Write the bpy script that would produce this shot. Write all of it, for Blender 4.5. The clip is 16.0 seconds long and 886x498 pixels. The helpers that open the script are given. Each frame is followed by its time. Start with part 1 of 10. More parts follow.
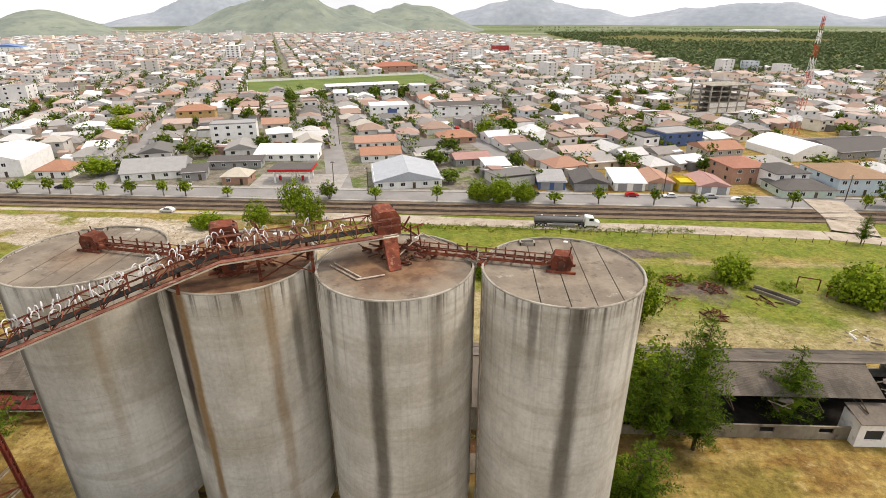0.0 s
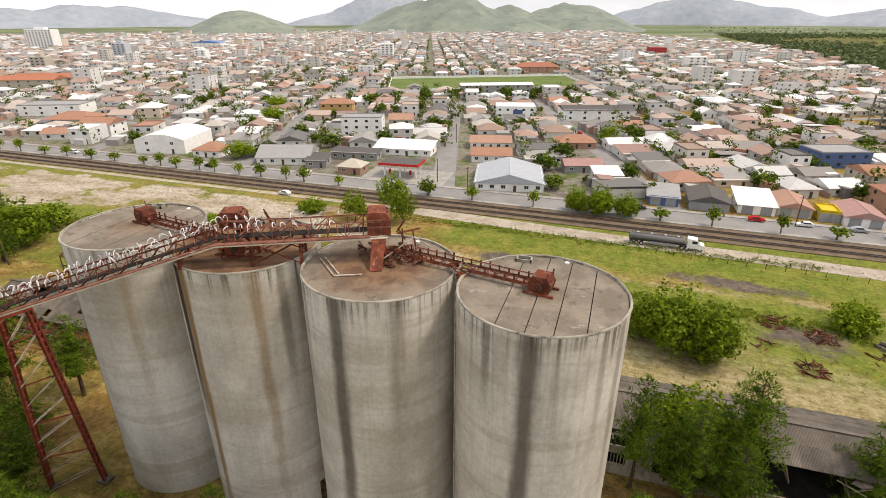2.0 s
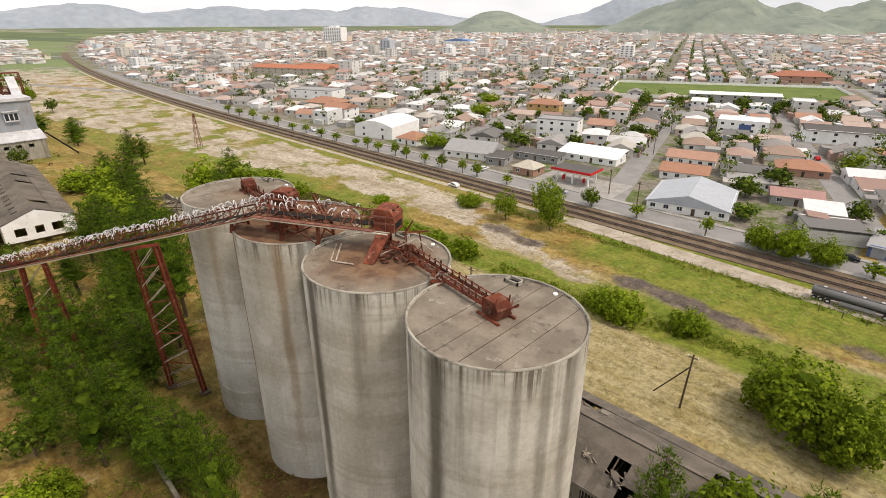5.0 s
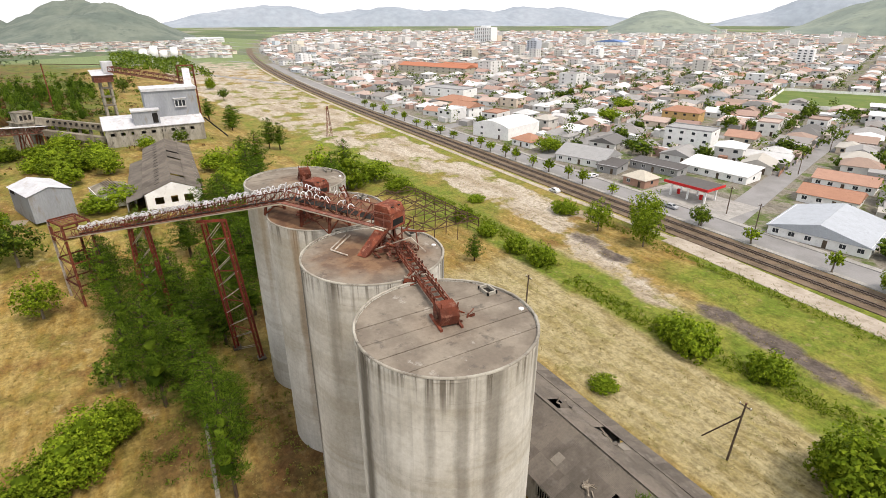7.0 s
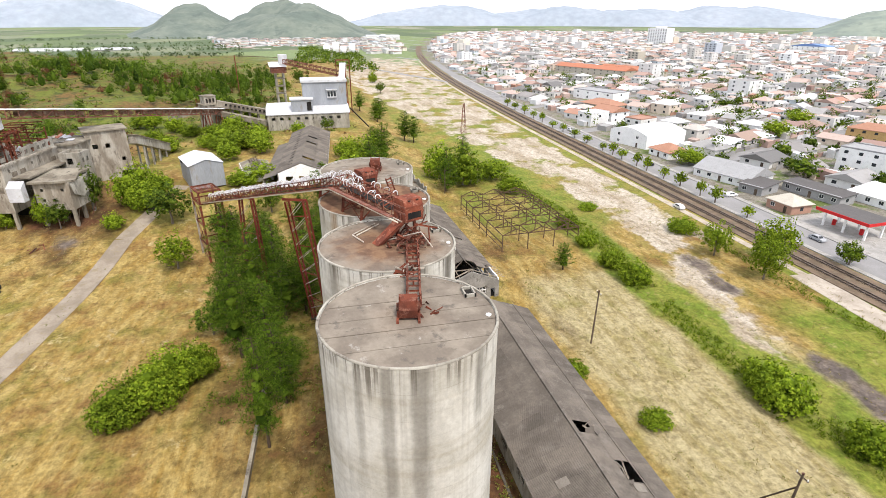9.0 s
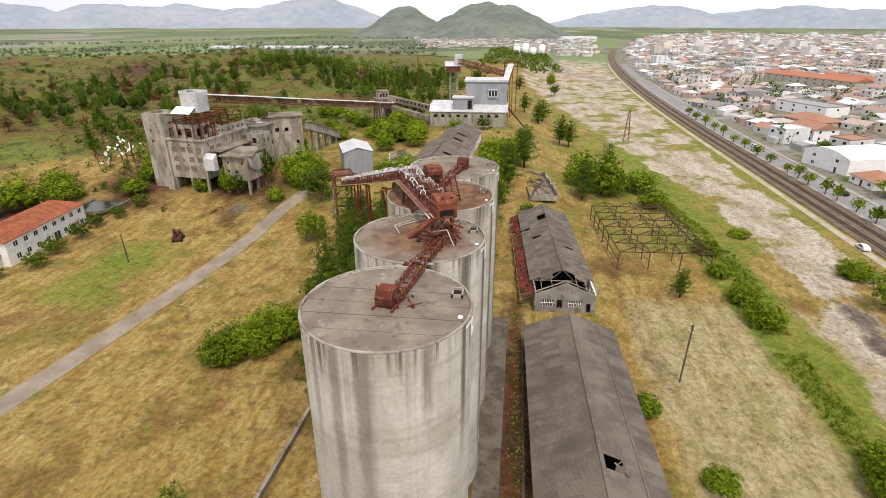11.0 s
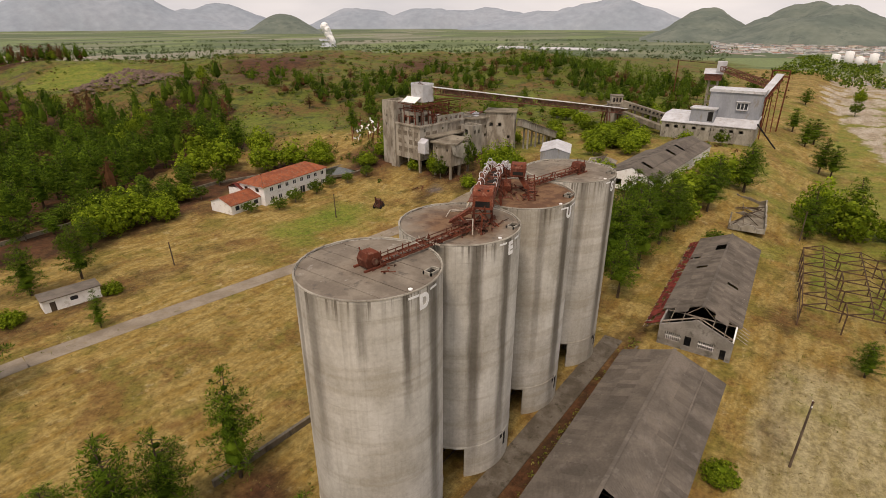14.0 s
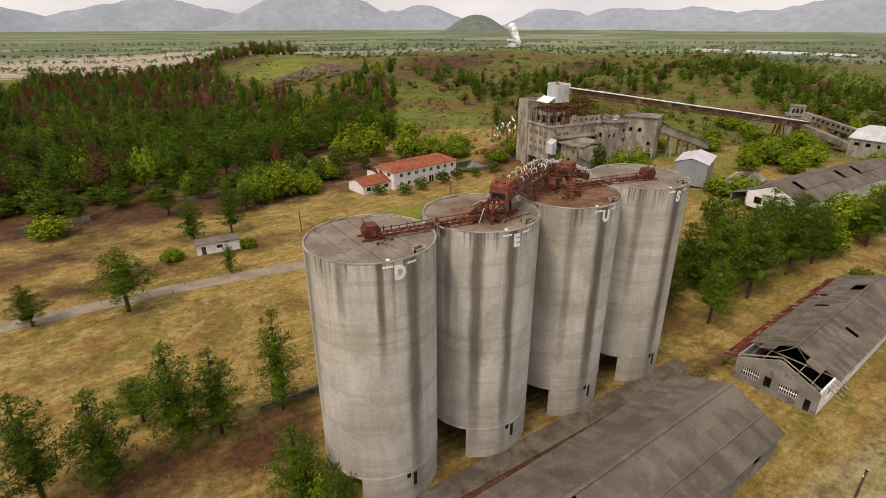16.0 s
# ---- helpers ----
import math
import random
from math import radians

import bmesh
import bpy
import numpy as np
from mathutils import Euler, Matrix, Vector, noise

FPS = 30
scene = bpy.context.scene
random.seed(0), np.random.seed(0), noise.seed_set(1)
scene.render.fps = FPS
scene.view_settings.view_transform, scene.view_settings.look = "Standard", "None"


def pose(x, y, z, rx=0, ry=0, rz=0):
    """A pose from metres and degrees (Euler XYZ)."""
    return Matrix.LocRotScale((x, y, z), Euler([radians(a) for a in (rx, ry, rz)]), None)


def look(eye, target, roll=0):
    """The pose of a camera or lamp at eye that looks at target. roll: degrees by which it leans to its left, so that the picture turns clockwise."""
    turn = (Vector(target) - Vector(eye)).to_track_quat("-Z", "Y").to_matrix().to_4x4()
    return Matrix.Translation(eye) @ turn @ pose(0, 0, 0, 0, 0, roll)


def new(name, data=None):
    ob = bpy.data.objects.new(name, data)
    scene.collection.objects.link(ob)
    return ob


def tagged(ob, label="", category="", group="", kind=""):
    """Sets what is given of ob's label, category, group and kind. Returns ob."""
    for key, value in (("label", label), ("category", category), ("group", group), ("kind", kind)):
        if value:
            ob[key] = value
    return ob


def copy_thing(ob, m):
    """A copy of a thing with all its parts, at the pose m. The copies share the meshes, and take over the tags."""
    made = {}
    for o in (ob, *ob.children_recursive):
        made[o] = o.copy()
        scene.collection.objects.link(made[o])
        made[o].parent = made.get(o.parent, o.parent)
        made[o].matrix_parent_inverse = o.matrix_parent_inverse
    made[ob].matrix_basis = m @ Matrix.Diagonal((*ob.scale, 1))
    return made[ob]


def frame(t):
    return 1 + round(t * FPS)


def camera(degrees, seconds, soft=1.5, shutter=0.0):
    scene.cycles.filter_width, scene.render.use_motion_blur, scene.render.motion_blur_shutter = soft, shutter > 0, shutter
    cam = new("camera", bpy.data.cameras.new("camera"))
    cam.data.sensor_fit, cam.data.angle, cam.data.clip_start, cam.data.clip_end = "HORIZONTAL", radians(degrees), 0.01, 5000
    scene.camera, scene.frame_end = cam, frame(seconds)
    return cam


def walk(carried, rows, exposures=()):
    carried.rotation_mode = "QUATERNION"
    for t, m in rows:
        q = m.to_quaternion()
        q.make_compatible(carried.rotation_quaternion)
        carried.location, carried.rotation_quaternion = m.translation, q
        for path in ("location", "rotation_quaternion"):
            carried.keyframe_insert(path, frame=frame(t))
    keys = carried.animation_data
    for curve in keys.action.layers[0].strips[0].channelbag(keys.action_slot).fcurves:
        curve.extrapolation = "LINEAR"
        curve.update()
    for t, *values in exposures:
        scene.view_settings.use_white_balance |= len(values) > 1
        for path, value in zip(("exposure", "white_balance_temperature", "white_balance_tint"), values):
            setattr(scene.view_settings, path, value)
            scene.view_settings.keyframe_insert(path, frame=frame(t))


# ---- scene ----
cam = camera(80.15, 16.0, soft=0.6)
PATH = [
    (0, (-0.921, 0.997, 53.629), (-1.865, 19.277, 45.569), -0.06),
    (0.5, (2.354, 1.580, 53.661), (0.181, 19.758, 45.609), -0.06),
    (1, (5.657, 2.319, 53.773), (2.049, 20.264, 45.714), -0.04),
    (1.5, (9.060, 3.183, 53.871), (4.045, 20.786, 45.810), -0.05),
    (2, (12.297, 4.477, 53.974), (6.412, 21.808, 45.913), -0.08),
    (2.5, (15.546, 5.800, 54.002), (8.463, 22.680, 45.945), -0.07),
    (3, (18.704, 7.313, 54.101), (10.377, 23.612, 46.040), -0.10),
    (3.5, (21.700, 8.962, 54.275), (12.038, 24.501, 46.202), -0.07),
    (4, (24.501, 10.875, 54.334), (13.723, 25.668, 46.272), -0.07),
    (6.5, (36.231, 23.288, 54.758), (21.101, 33.589, 46.697), -0.12),
    (7, (38.129, 26.129, 54.672), (22.333, 35.387, 46.624), -0.13),
    (7.5, (39.729, 29.104, 54.644), (23.379, 37.343, 46.594), -0.11),
    (8, (41.217, 32.151, 54.597), (24.364, 39.308, 46.551), 0.01),
    (8.5, (42.628, 35.307, 54.687), (25.224, 40.981, 46.632), 0.10),
    (9, (43.886, 38.641, 54.763), (26.068, 42.827, 46.701), 0.12),
    (9.5, (44.875, 42.211, 54.861), (26.728, 44.542, 46.783), 0.02),
    (10, (45.608, 45.963, 54.898), (27.320, 46.369, 46.811), -0.03),
    (12.5, (44.847, 65.565, 54.851), (27.538, 59.433, 46.924), 0.03),
    (13, (44.038, 69.555, 54.831), (27.604, 61.373, 46.893), 0.04),
    (13.5, (42.713, 73.596, 54.792), (27.259, 63.691, 46.848), 0.06),
    (14, (40.964, 77.577, 54.805), (26.134, 66.770, 46.852), 0.02),
    (14.5, (38.867, 81.617, 54.800), (24.888, 69.727, 46.848), -0.02),
    (15, (36.643, 85.475, 54.692), (23.438, 72.721, 46.758), -0.02),
    (15.5, (34.137, 89.154, 54.565), (22.273, 75.142, 46.634), -0.03),
    (16, (31.405, 92.845, 54.520), (20.979, 77.734, 46.584), -0.02),
]
# exposure of the clip: bright at first, darker and warmer from the north side
LIGHT_KEYS = [(0.0, 0.60, 7400, 14), (4.0, 0.36, 7500, 14), (7.0, 0.66, 7050, 13), (9.0, 0.95, 6600, 13), (10.0, 0.80, 6650, 13), (12.5, 0.05, 7650, 17), (14.5, -0.04, 7850, 19), (16.0, 0.08, 7700, 18)]
walk(cam, [(t, look(eye, target, roll)) for t, eye, target, roll in PATH], LIGHT_KEYS)

# ---- world and sun: a bright overcast sky ----
SUN_AZ, SUN_EL = 75.0, 58.0        # degrees clockwise from +y, and above the horizon
world = bpy.data.worlds.new("overcast_sky")
scene.world = world
world.use_nodes = True
wt = world.node_tree
wt.nodes.clear()
w_out = wt.nodes.new("ShaderNodeOutputWorld")
w_bg = wt.nodes.new("ShaderNodeBackground")
w_sky = wt.nodes.new("ShaderNodeTexSky")
w_sky.sky_type = "NISHITA"
w_sky.sun_disc = False
w_sky.sun_elevation, w_sky.sun_rotation = radians(SUN_EL), radians(SUN_AZ)
w_sky.dust_density, w_sky.air_density, w_sky.ozone_density = 4.0, 1.0, 1.0
w_gain = wt.nodes.new("ShaderNodeVectorMath")
w_gain.operation = "SCALE"
w_gain.inputs["Scale"].default_value = 0.10
w_mix = wt.nodes.new("ShaderNodeMix")
w_mix.data_type = "RGBA"
w_cl = wt.nodes.new("ShaderNodeTexNoise")
w_cl.inputs["Scale"].default_value, w_cl.inputs["Detail"].default_value = 2.2, 5.0
w_map = wt.nodes.new("ShaderNodeMapping")
w_map.inputs["Scale"].default_value = (1.0, 1.0, 4.0)
w_tc = wt.nodes.new("ShaderNodeTexCoord")
w_ramp = wt.nodes.new("ShaderNodeValToRGB")
w_ramp.color_ramp.elements[0].position, w_ramp.color_ramp.elements[0].color = 0.3, (0.62, 0.69, 0.80, 1)
w_ramp.color_ramp.elements[1].position, w_ramp.color_ramp.elements[1].color = 0.7, (1.04, 1.09, 1.16, 1)
wt.links.new(w_tc.outputs["Generated"], w_map.inputs["Vector"])
wt.links.new(w_map.outputs["Vector"], w_cl.inputs["Vector"])
wt.links.new(w_cl.outputs["Fac"], w_ramp.inputs["Fac"])
wt.links.new(w_sky.outputs["Color"], w_gain.inputs[0])
w_mix.inputs["Factor"].default_value = 0.82
wt.links.new(w_gain.outputs["Vector"], w_mix.inputs["A"])
w_sep = wt.nodes.new("ShaderNodeSeparateXYZ")
w_low = wt.nodes.new("ShaderNodeMapRange")          # haze: the overcast sky is brightest low down
w_low.inputs["From Min"].default_value, w_low.inputs["From Max"].default_value = 0.0, 0.35
w_low.inputs["To Min"].default_value, w_low.inputs["To Max"].default_value = 1.2, 1.05
w_haze = wt.nodes.new("ShaderNodeVectorMath")
w_haze.operation = "SCALE"
wt.links.new(w_tc.outputs["Generated"], w_sep.inputs[0])
wt.links.new(w_sep.outputs["Z"], w_low.inputs["Value"])
wt.links.new(w_low.outputs["Result"], w_haze.inputs["Scale"])
wt.links.new(w_ramp.outputs["Color"], w_haze.inputs[0])
wt.links.new(w_haze.outputs["Vector"], w_mix.inputs["B"])
wt.links.new(w_mix.outputs["Result"], w_bg.inputs["Color"])
w_bg.inputs["Strength"].default_value = 0.86
wt.links.new(w_bg.outputs["Background"], w_out.inputs["Surface"])

sun = new("sun", bpy.data.lights.new("sun", "SUN"))
sun.data.energy, sun.data.angle, sun.data.color = 1.9, radians(12), (1.0, 0.95, 0.88)
sa, se = radians(SUN_AZ), radians(SUN_EL)
sun.matrix_world = look((math.sin(sa) * math.cos(se) * 200, math.cos(sa) * math.cos(se) * 200, math.sin(se) * 200), (0, 0, 0))
# ---- materials ----
def graph(name):
    m = bpy.data.materials.new(name)
    m.use_nodes = True
    nt = m.node_tree
    nt.nodes.clear()
    out = nt.nodes.new("ShaderNodeOutputMaterial")
    b = nt.nodes.new("ShaderNodeBsdfPrincipled")
    nt.links.new(b.outputs["BSDF"], out.inputs["Surface"])
    b.inputs["Specular IOR Level"].default_value = 0.2
    return m, nt, b


def put(nt, socket, value):
    if isinstance(value, bpy.types.NodeSocket):
        nt.links.new(value, socket)
    elif isinstance(value, tuple) and len(value) == 3 and socket.type == "RGBA":
        socket.default_value = (*value, 1)
    else:
        socket.default_value = value


def calc(nt, op, a, b=0.0, c=0.0):
    n = nt.nodes.new("ShaderNodeMath")
    n.operation = op
    for k, v in enumerate((a, b, c)):
        put(nt, n.inputs[k], v)
    return n.outputs[0]


def blend(nt, fac, a, b, kind="MIX"):
    n = nt.nodes.new("ShaderNodeMix")
    n.data_type, n.blend_type = "RGBA", kind
    put(nt, n.inputs["Factor"], fac)
    put(nt, n.inputs[6], a)
    put(nt, n.inputs[7], b)
    return n.outputs[2]


def steps(nt, fac, lo, hi):
    n = nt.nodes.new("ShaderNodeMapRange")
    n.interpolation_type = "SMOOTHSTEP"
    for k, v in enumerate((fac, lo, hi, 0.0, 1.0)):
        put(nt, n.inputs[k], v)
    return n.outputs[0]


def position(nt):
    return nt.nodes.new("ShaderNodeNewGeometry").outputs["Position"]


def scaled(nt, vec, s):
    n = nt.nodes.new("ShaderNodeVectorMath")
    n.operation = "MULTIPLY"
    put(nt, n.inputs[0], vec)
    n.inputs[1].default_value = s if isinstance(s, tuple) else (s, s, s)
    return n.outputs[0]


def grain(nt, vec, scale, detail=4.0, rough=0.6):
    n = nt.nodes.new("ShaderNodeTexNoise")
    put(nt, n.inputs["Vector"], vec)
    n.inputs["Scale"].default_value, n.inputs["Detail"].default_value, n.inputs["Roughness"].default_value = scale, detail, rough
    return n.outputs["Fac"]


def bumped(nt, b, height, strength=0.4, distance=0.05):
    n = nt.nodes.new("ShaderNodeBump")
    n.inputs["Strength"].default_value, n.inputs["Distance"].default_value = strength, distance
    put(nt, n.inputs["Height"], height)
    nt.links.new(n.outputs["Normal"], b.inputs["Normal"])


def ramp(nt, fac, stops, constant=False):
    n = nt.nodes.new("ShaderNodeValToRGB")
    e = n.color_ramp.elements
    if constant:
        n.color_ramp.interpolation = "CONSTANT"
    while len(e) < len(stops):
        e.new(0.5)
    for k, (p, c) in enumerate(stops):
        e[k].position, e[k].color = p, (*c, 1)
    put(nt, n.inputs[0], fac)
    return n.outputs[0]


def surface(name, c1, c2, scale=0.6, rough=0.85, fine=6.0, stain=None, metal=0.0, bump=0.3, tall=1.0, per=0.0, lo=0.35, hi=0.65):
    """Two colours at a broad scale, grain at a fine one, and stains of a third colour."""
    m, nt, b = graph(name)
    p = scaled(nt, position(nt), (1, 1, tall))
    col = blend(nt, steps(nt, grain(nt, p, scale), lo, hi), c1, c2)
    g = grain(nt, p, fine, 3.0)
    col = blend(nt, 0.5, col, blend(nt, g, (0.25, 0.25, 0.25), (0.75, 0.75, 0.75)), "OVERLAY")
    if stain:
        col = blend(nt, calc(nt, "MULTIPLY", steps(nt, grain(nt, p, scale * 2.3, 6.0, 0.7), 0.52, 0.68), 0.85), col, stain)
    if per:
        info = nt.nodes.new("ShaderNodeObjectInfo").outputs["Random"]
        col = blend(nt, per, col, blend(nt, info, (0.2, 0.2, 0.2), (0.8, 0.8, 0.8)), "OVERLAY")
    put(nt, b.inputs["Base Color"], col)
    b.inputs["Roughness"].default_value, b.inputs["Metallic"].default_value = rough, metal
    if bump:
        bumped(nt, b, g, bump, 0.04)
    return m


RUST = surface("rusted_steel", (0.183, 0.0484, 0.025), (0.0936, 0.0281, 0.0172), 0.8, 0.9, 9, stain=(0.257, 0.125, 0.0858), per=0.5)
RUST_PALE = surface("faded_red_steel", (0.234, 0.0936, 0.0624), (0.133, 0.0468, 0.0312), 0.9, 0.9, 8, stain=(0.296, 0.234, 0.195), per=0.5)
PIPE = surface("weathered_pipe", (0.452, 0.406, 0.343), (0.296, 0.226, 0.172), 1.2, 0.8, 7, per=0.3)
HOOP = surface("bare_galvanised_strip", (0.72, 0.72, 0.74), (0.46, 0.44, 0.44), 1.0, 0.6, 7, metal=0.1, per=0.4)
RUIN = surface("stained_old_concrete", (0.281, 0.25, 0.195), (0.156, 0.133, 0.101), 0.22, 0.95, 3, stain=(0.078, 0.0663, 0.0546), tall=0.45)
MILL = surface("rain_streaked_concrete", (0.40, 0.365, 0.305), (0.24, 0.205, 0.16), 0.3, 0.95, 2.5, stain=(0.095, 0.076, 0.058), tall=0.35, lo=0.42, hi=0.6)
CLADDING = surface("rusty_cladding", (0.187, 0.109, 0.0702), (0.117, 0.0624, 0.0429), 0.4, 0.9, 3, stain=(0.265, 0.211, 0.156))
MILL_DARK = surface("dark_rubble_infill", (0.22, 0.185, 0.14), (0.13, 0.105, 0.08), 0.9, 0.95, 5, stain=(0.28, 0.25, 0.20))
RUIN_PALE = surface("pale_ruin_plaster", (0.39, 0.367, 0.312), (0.234, 0.211, 0.172), 0.3, 0.95, 3, stain=(0.109, 0.0936, 0.078), tall=0.4)
# Near-black painted shade for holes and interiors; also the belt and pipe colour.
DARK = surface("interior_shade_and_dark_parts", (0.03, 0.026, 0.022), (0.015, 0.014, 0.013), 0.5, 1.0, 3, bump=0)
APRON = surface("cracked_apron_concrete", (0.15, 0.13, 0.105), (0.085, 0.07, 0.052), 0.3, 0.95, 4, stain=(0.0546, 0.0468, 0.0312))
SHEET = surface("fibre_cement_sheet", (0.152, 0.13, 0.108), (0.101, 0.0874, 0.0733), 0.25, 0.9, 3, stain=(0.164, 0.144, 0.125), per=0.3)
PATCH = surface("new_sheet_patch", (0.234, 0.211, 0.172), (0.187, 0.164, 0.14), 0.9, 0.9, 5)
TILE = surface("red_clay_tile", (0.328, 0.101, 0.0468), (0.218, 0.0663, 0.0351), 0.5, 0.9, 5, stain=(0.234, 0.156, 0.109), per=0.3)
OLDTILE = surface("broken_dark_red_tile", (0.172, 0.0351, 0.0273), (0.101, 0.0234, 0.0195), 0.8, 0.9, 5, per=0.5)
WHITEWALL = surface("dirty_whitewash", (0.87, 0.87, 0.86), (0.80, 0.79, 0.77), 0.3, 0.85, 4, stain=(0.60, 0.57, 0.53))
GREYWALL = surface("weathered_grey_plaster", (0.312, 0.296, 0.273), (0.203, 0.191, 0.172), 0.3, 0.9, 4, stain=(0.109, 0.101, 0.0858))
ZINC = surface("pale_zinc_sheet", (0.62, 0.63, 0.65), (0.5, 0.5, 0.52), 0.25, 0.5, 4, stain=(0.42, 0.38, 0.35), metal=0.15)
BLUEGREY = surface("blue_grey_cladding", (0.312, 0.328, 0.351), (0.257, 0.273, 0.296), 0.2, 0.6, 3, stain=(0.234, 0.211, 0.187), tall=0.3)
WOOD = surface("grey_weathered_wood", (0.125, 0.0936, 0.0663), (0.0702, 0.0507, 0.039), 1.2, 0.9, 8, tall=0.3, per=0.4)
SKELETON = surface("weathered_brown_timber", (0.14, 0.085, 0.05), (0.085, 0.055, 0.036), 0.8, 0.95, 6, stain=(0.05, 0.036, 0.026))
PALEWOOD = surface("bleached_timber", (0.351, 0.312, 0.257), (0.218, 0.179, 0.14), 1.5, 0.9, 8, per=0.4)
BARK = surface("bark", (0.101, 0.0702, 0.0468), (0.0546, 0.039, 0.0273), 2.0, 0.95, 9, tall=0.3)
PALEBARK = surface("pale_bark", (0.218, 0.187, 0.148), (0.125, 0.101, 0.078), 2.0, 0.95, 9, tall=0.3)
WHITEPAINT = surface("white_paint", (0.88, 0.88, 0.87), (0.78, 0.78, 0.77), 0.8, 0.7, 6)
SCRAP = surface("scrap_iron", (0.125, 0.0429, 0.0273), (0.0546, 0.0312, 0.0234), 1.0, 0.9, 7, stain=(0.195, 0.133, 0.0936), per=0.6)
ASPHALT = surface("worn_asphalt", (0.265, 0.257, 0.254), (0.218, 0.212, 0.207), 0.12, 0.9, 5, stain=(0.242, 0.234, 0.226), bump=0.15)
LANE = surface("old_farm_lane", (0.296, 0.25, 0.195), (0.211, 0.172, 0.129), 0.2, 0.95, 3, stain=(0.234, 0.187, 0.117), bump=0.2)
DIRTROAD = surface("pale_dirt_road", (0.429, 0.374, 0.312), (0.328, 0.281, 0.226), 0.2, 0.95, 3, stain=(0.234, 0.195, 0.14))
PAVING = surface("pavement_concrete", (0.359, 0.343, 0.32), (0.281, 0.269, 0.25), 0.3, 0.9, 4, stain=(0.218, 0.203, 0.179))
BALLAST = surface("brown_ballast", (0.179, 0.129, 0.0897), (0.117, 0.0858, 0.0585), 0.3, 0.95, 4, stain=(0.172, 0.148, 0.101))
RAILSTEEL = surface("rail_steel", (0.172, 0.14, 0.125), (0.101, 0.078, 0.0663), 1.0, 0.5, 8, metal=0.6)
BLACK = surface("black_rubber", (0.0156, 0.0156, 0.0156), (0.0234, 0.0234, 0.0234), 1.0, 0.8, 6)
FIELD = surface("football_turf", (0.125, 0.172, 0.039), (0.0936, 0.14, 0.0351), 0.05, 0.95, 2, stain=(0.195, 0.187, 0.0702))


def glass(name="window_glass"):
    m, nt, b = graph(name)
    b.inputs["Base Color"].default_value = (0.035, 0.04, 0.045, 1)
    b.inputs["Roughness"].default_value = 0.12
    return m


GLASS = glass()


def by_random(name, stops, rough=0.85, scale=0.5, dirt=0.25, island=False):
    """A colour for each object (or each loose piece), with grime."""
    m, nt, b = graph(name)
    if island:
        r = nt.nodes.new("ShaderNodeNewGeometry").outputs["Random Per Island"]
    else:
        r = nt.nodes.new("ShaderNodeObjectInfo").outputs["Random"]
    col = ramp(nt, r, stops, True)
    p = position(nt)
    g = grain(nt, p, scale, 6.0, 0.7)
    col = blend(nt, calc(nt, "MULTIPLY", steps(nt, g, 0.45, 0.75), dirt), col, (0.16, 0.14, 0.12))
    col = blend(nt, 0.35, col, blend(nt, grain(nt, p, scale * 9, 2.0), (0.2, 0.2, 0.2), (0.8, 0.8, 0.8)), "OVERLAY")
    put(nt, b.inputs["Base Color"], col)
    b.inputs["Roughness"].default_value = rough
    return m


ROOFS = [(0.0, (0.37, 0.255, 0.215)), (0.09, (0.44, 0.34, 0.295)), (0.19, (0.30, 0.20, 0.17)), (0.26, (0.46, 0.40, 0.36)), (0.35, (0.375, 0.21, 0.15)), (0.39, (0.26, 0.245, 0.235)),
         (0.54, (0.52, 0.52, 0.52)), (0.63, (0.312, 0.304, 0.296)), (0.71, (0.312, 0.226, 0.183)), (0.77, (0.66, 0.66, 0.67)), (0.90, (0.156, 0.152, 0.148)), (0.95, (0.429, 0.406, 0.367))]
WALLS = [(0.0, (0.66, 0.65, 0.63)), (0.30, (0.58, 0.56, 0.52)), (0.45, (0.70, 0.70, 0.69)), (0.62, (0.66, 0.56, 0.46)), (0.68, (0.56, 0.55, 0.53)),
         (0.76, (0.74, 0.69, 0.58)), (0.83, (0.64, 0.46, 0.40)), (0.87, (0.58, 0.64, 0.69)), (0.91, (0.74, 0.74, 0.74))]
ROOF_MIX = by_random("town_roof", ROOFS)
WALL_MIX = by_random("town_wall", WALLS, dirt=0.2)
ROOF_FAR = by_random("far_town_roof", ROOFS, island=True, scale=0.2)
WALL_FAR = by_random("far_town_wall", WALLS, island=True, scale=0.2)


def plain(name, c, rough=0.8, metal=0.0):
    return surface(name, c, tuple(v * 0.92 for v in c), 0.4, rough, 5, stain=tuple(v * 0.78 for v in c), metal=metal)


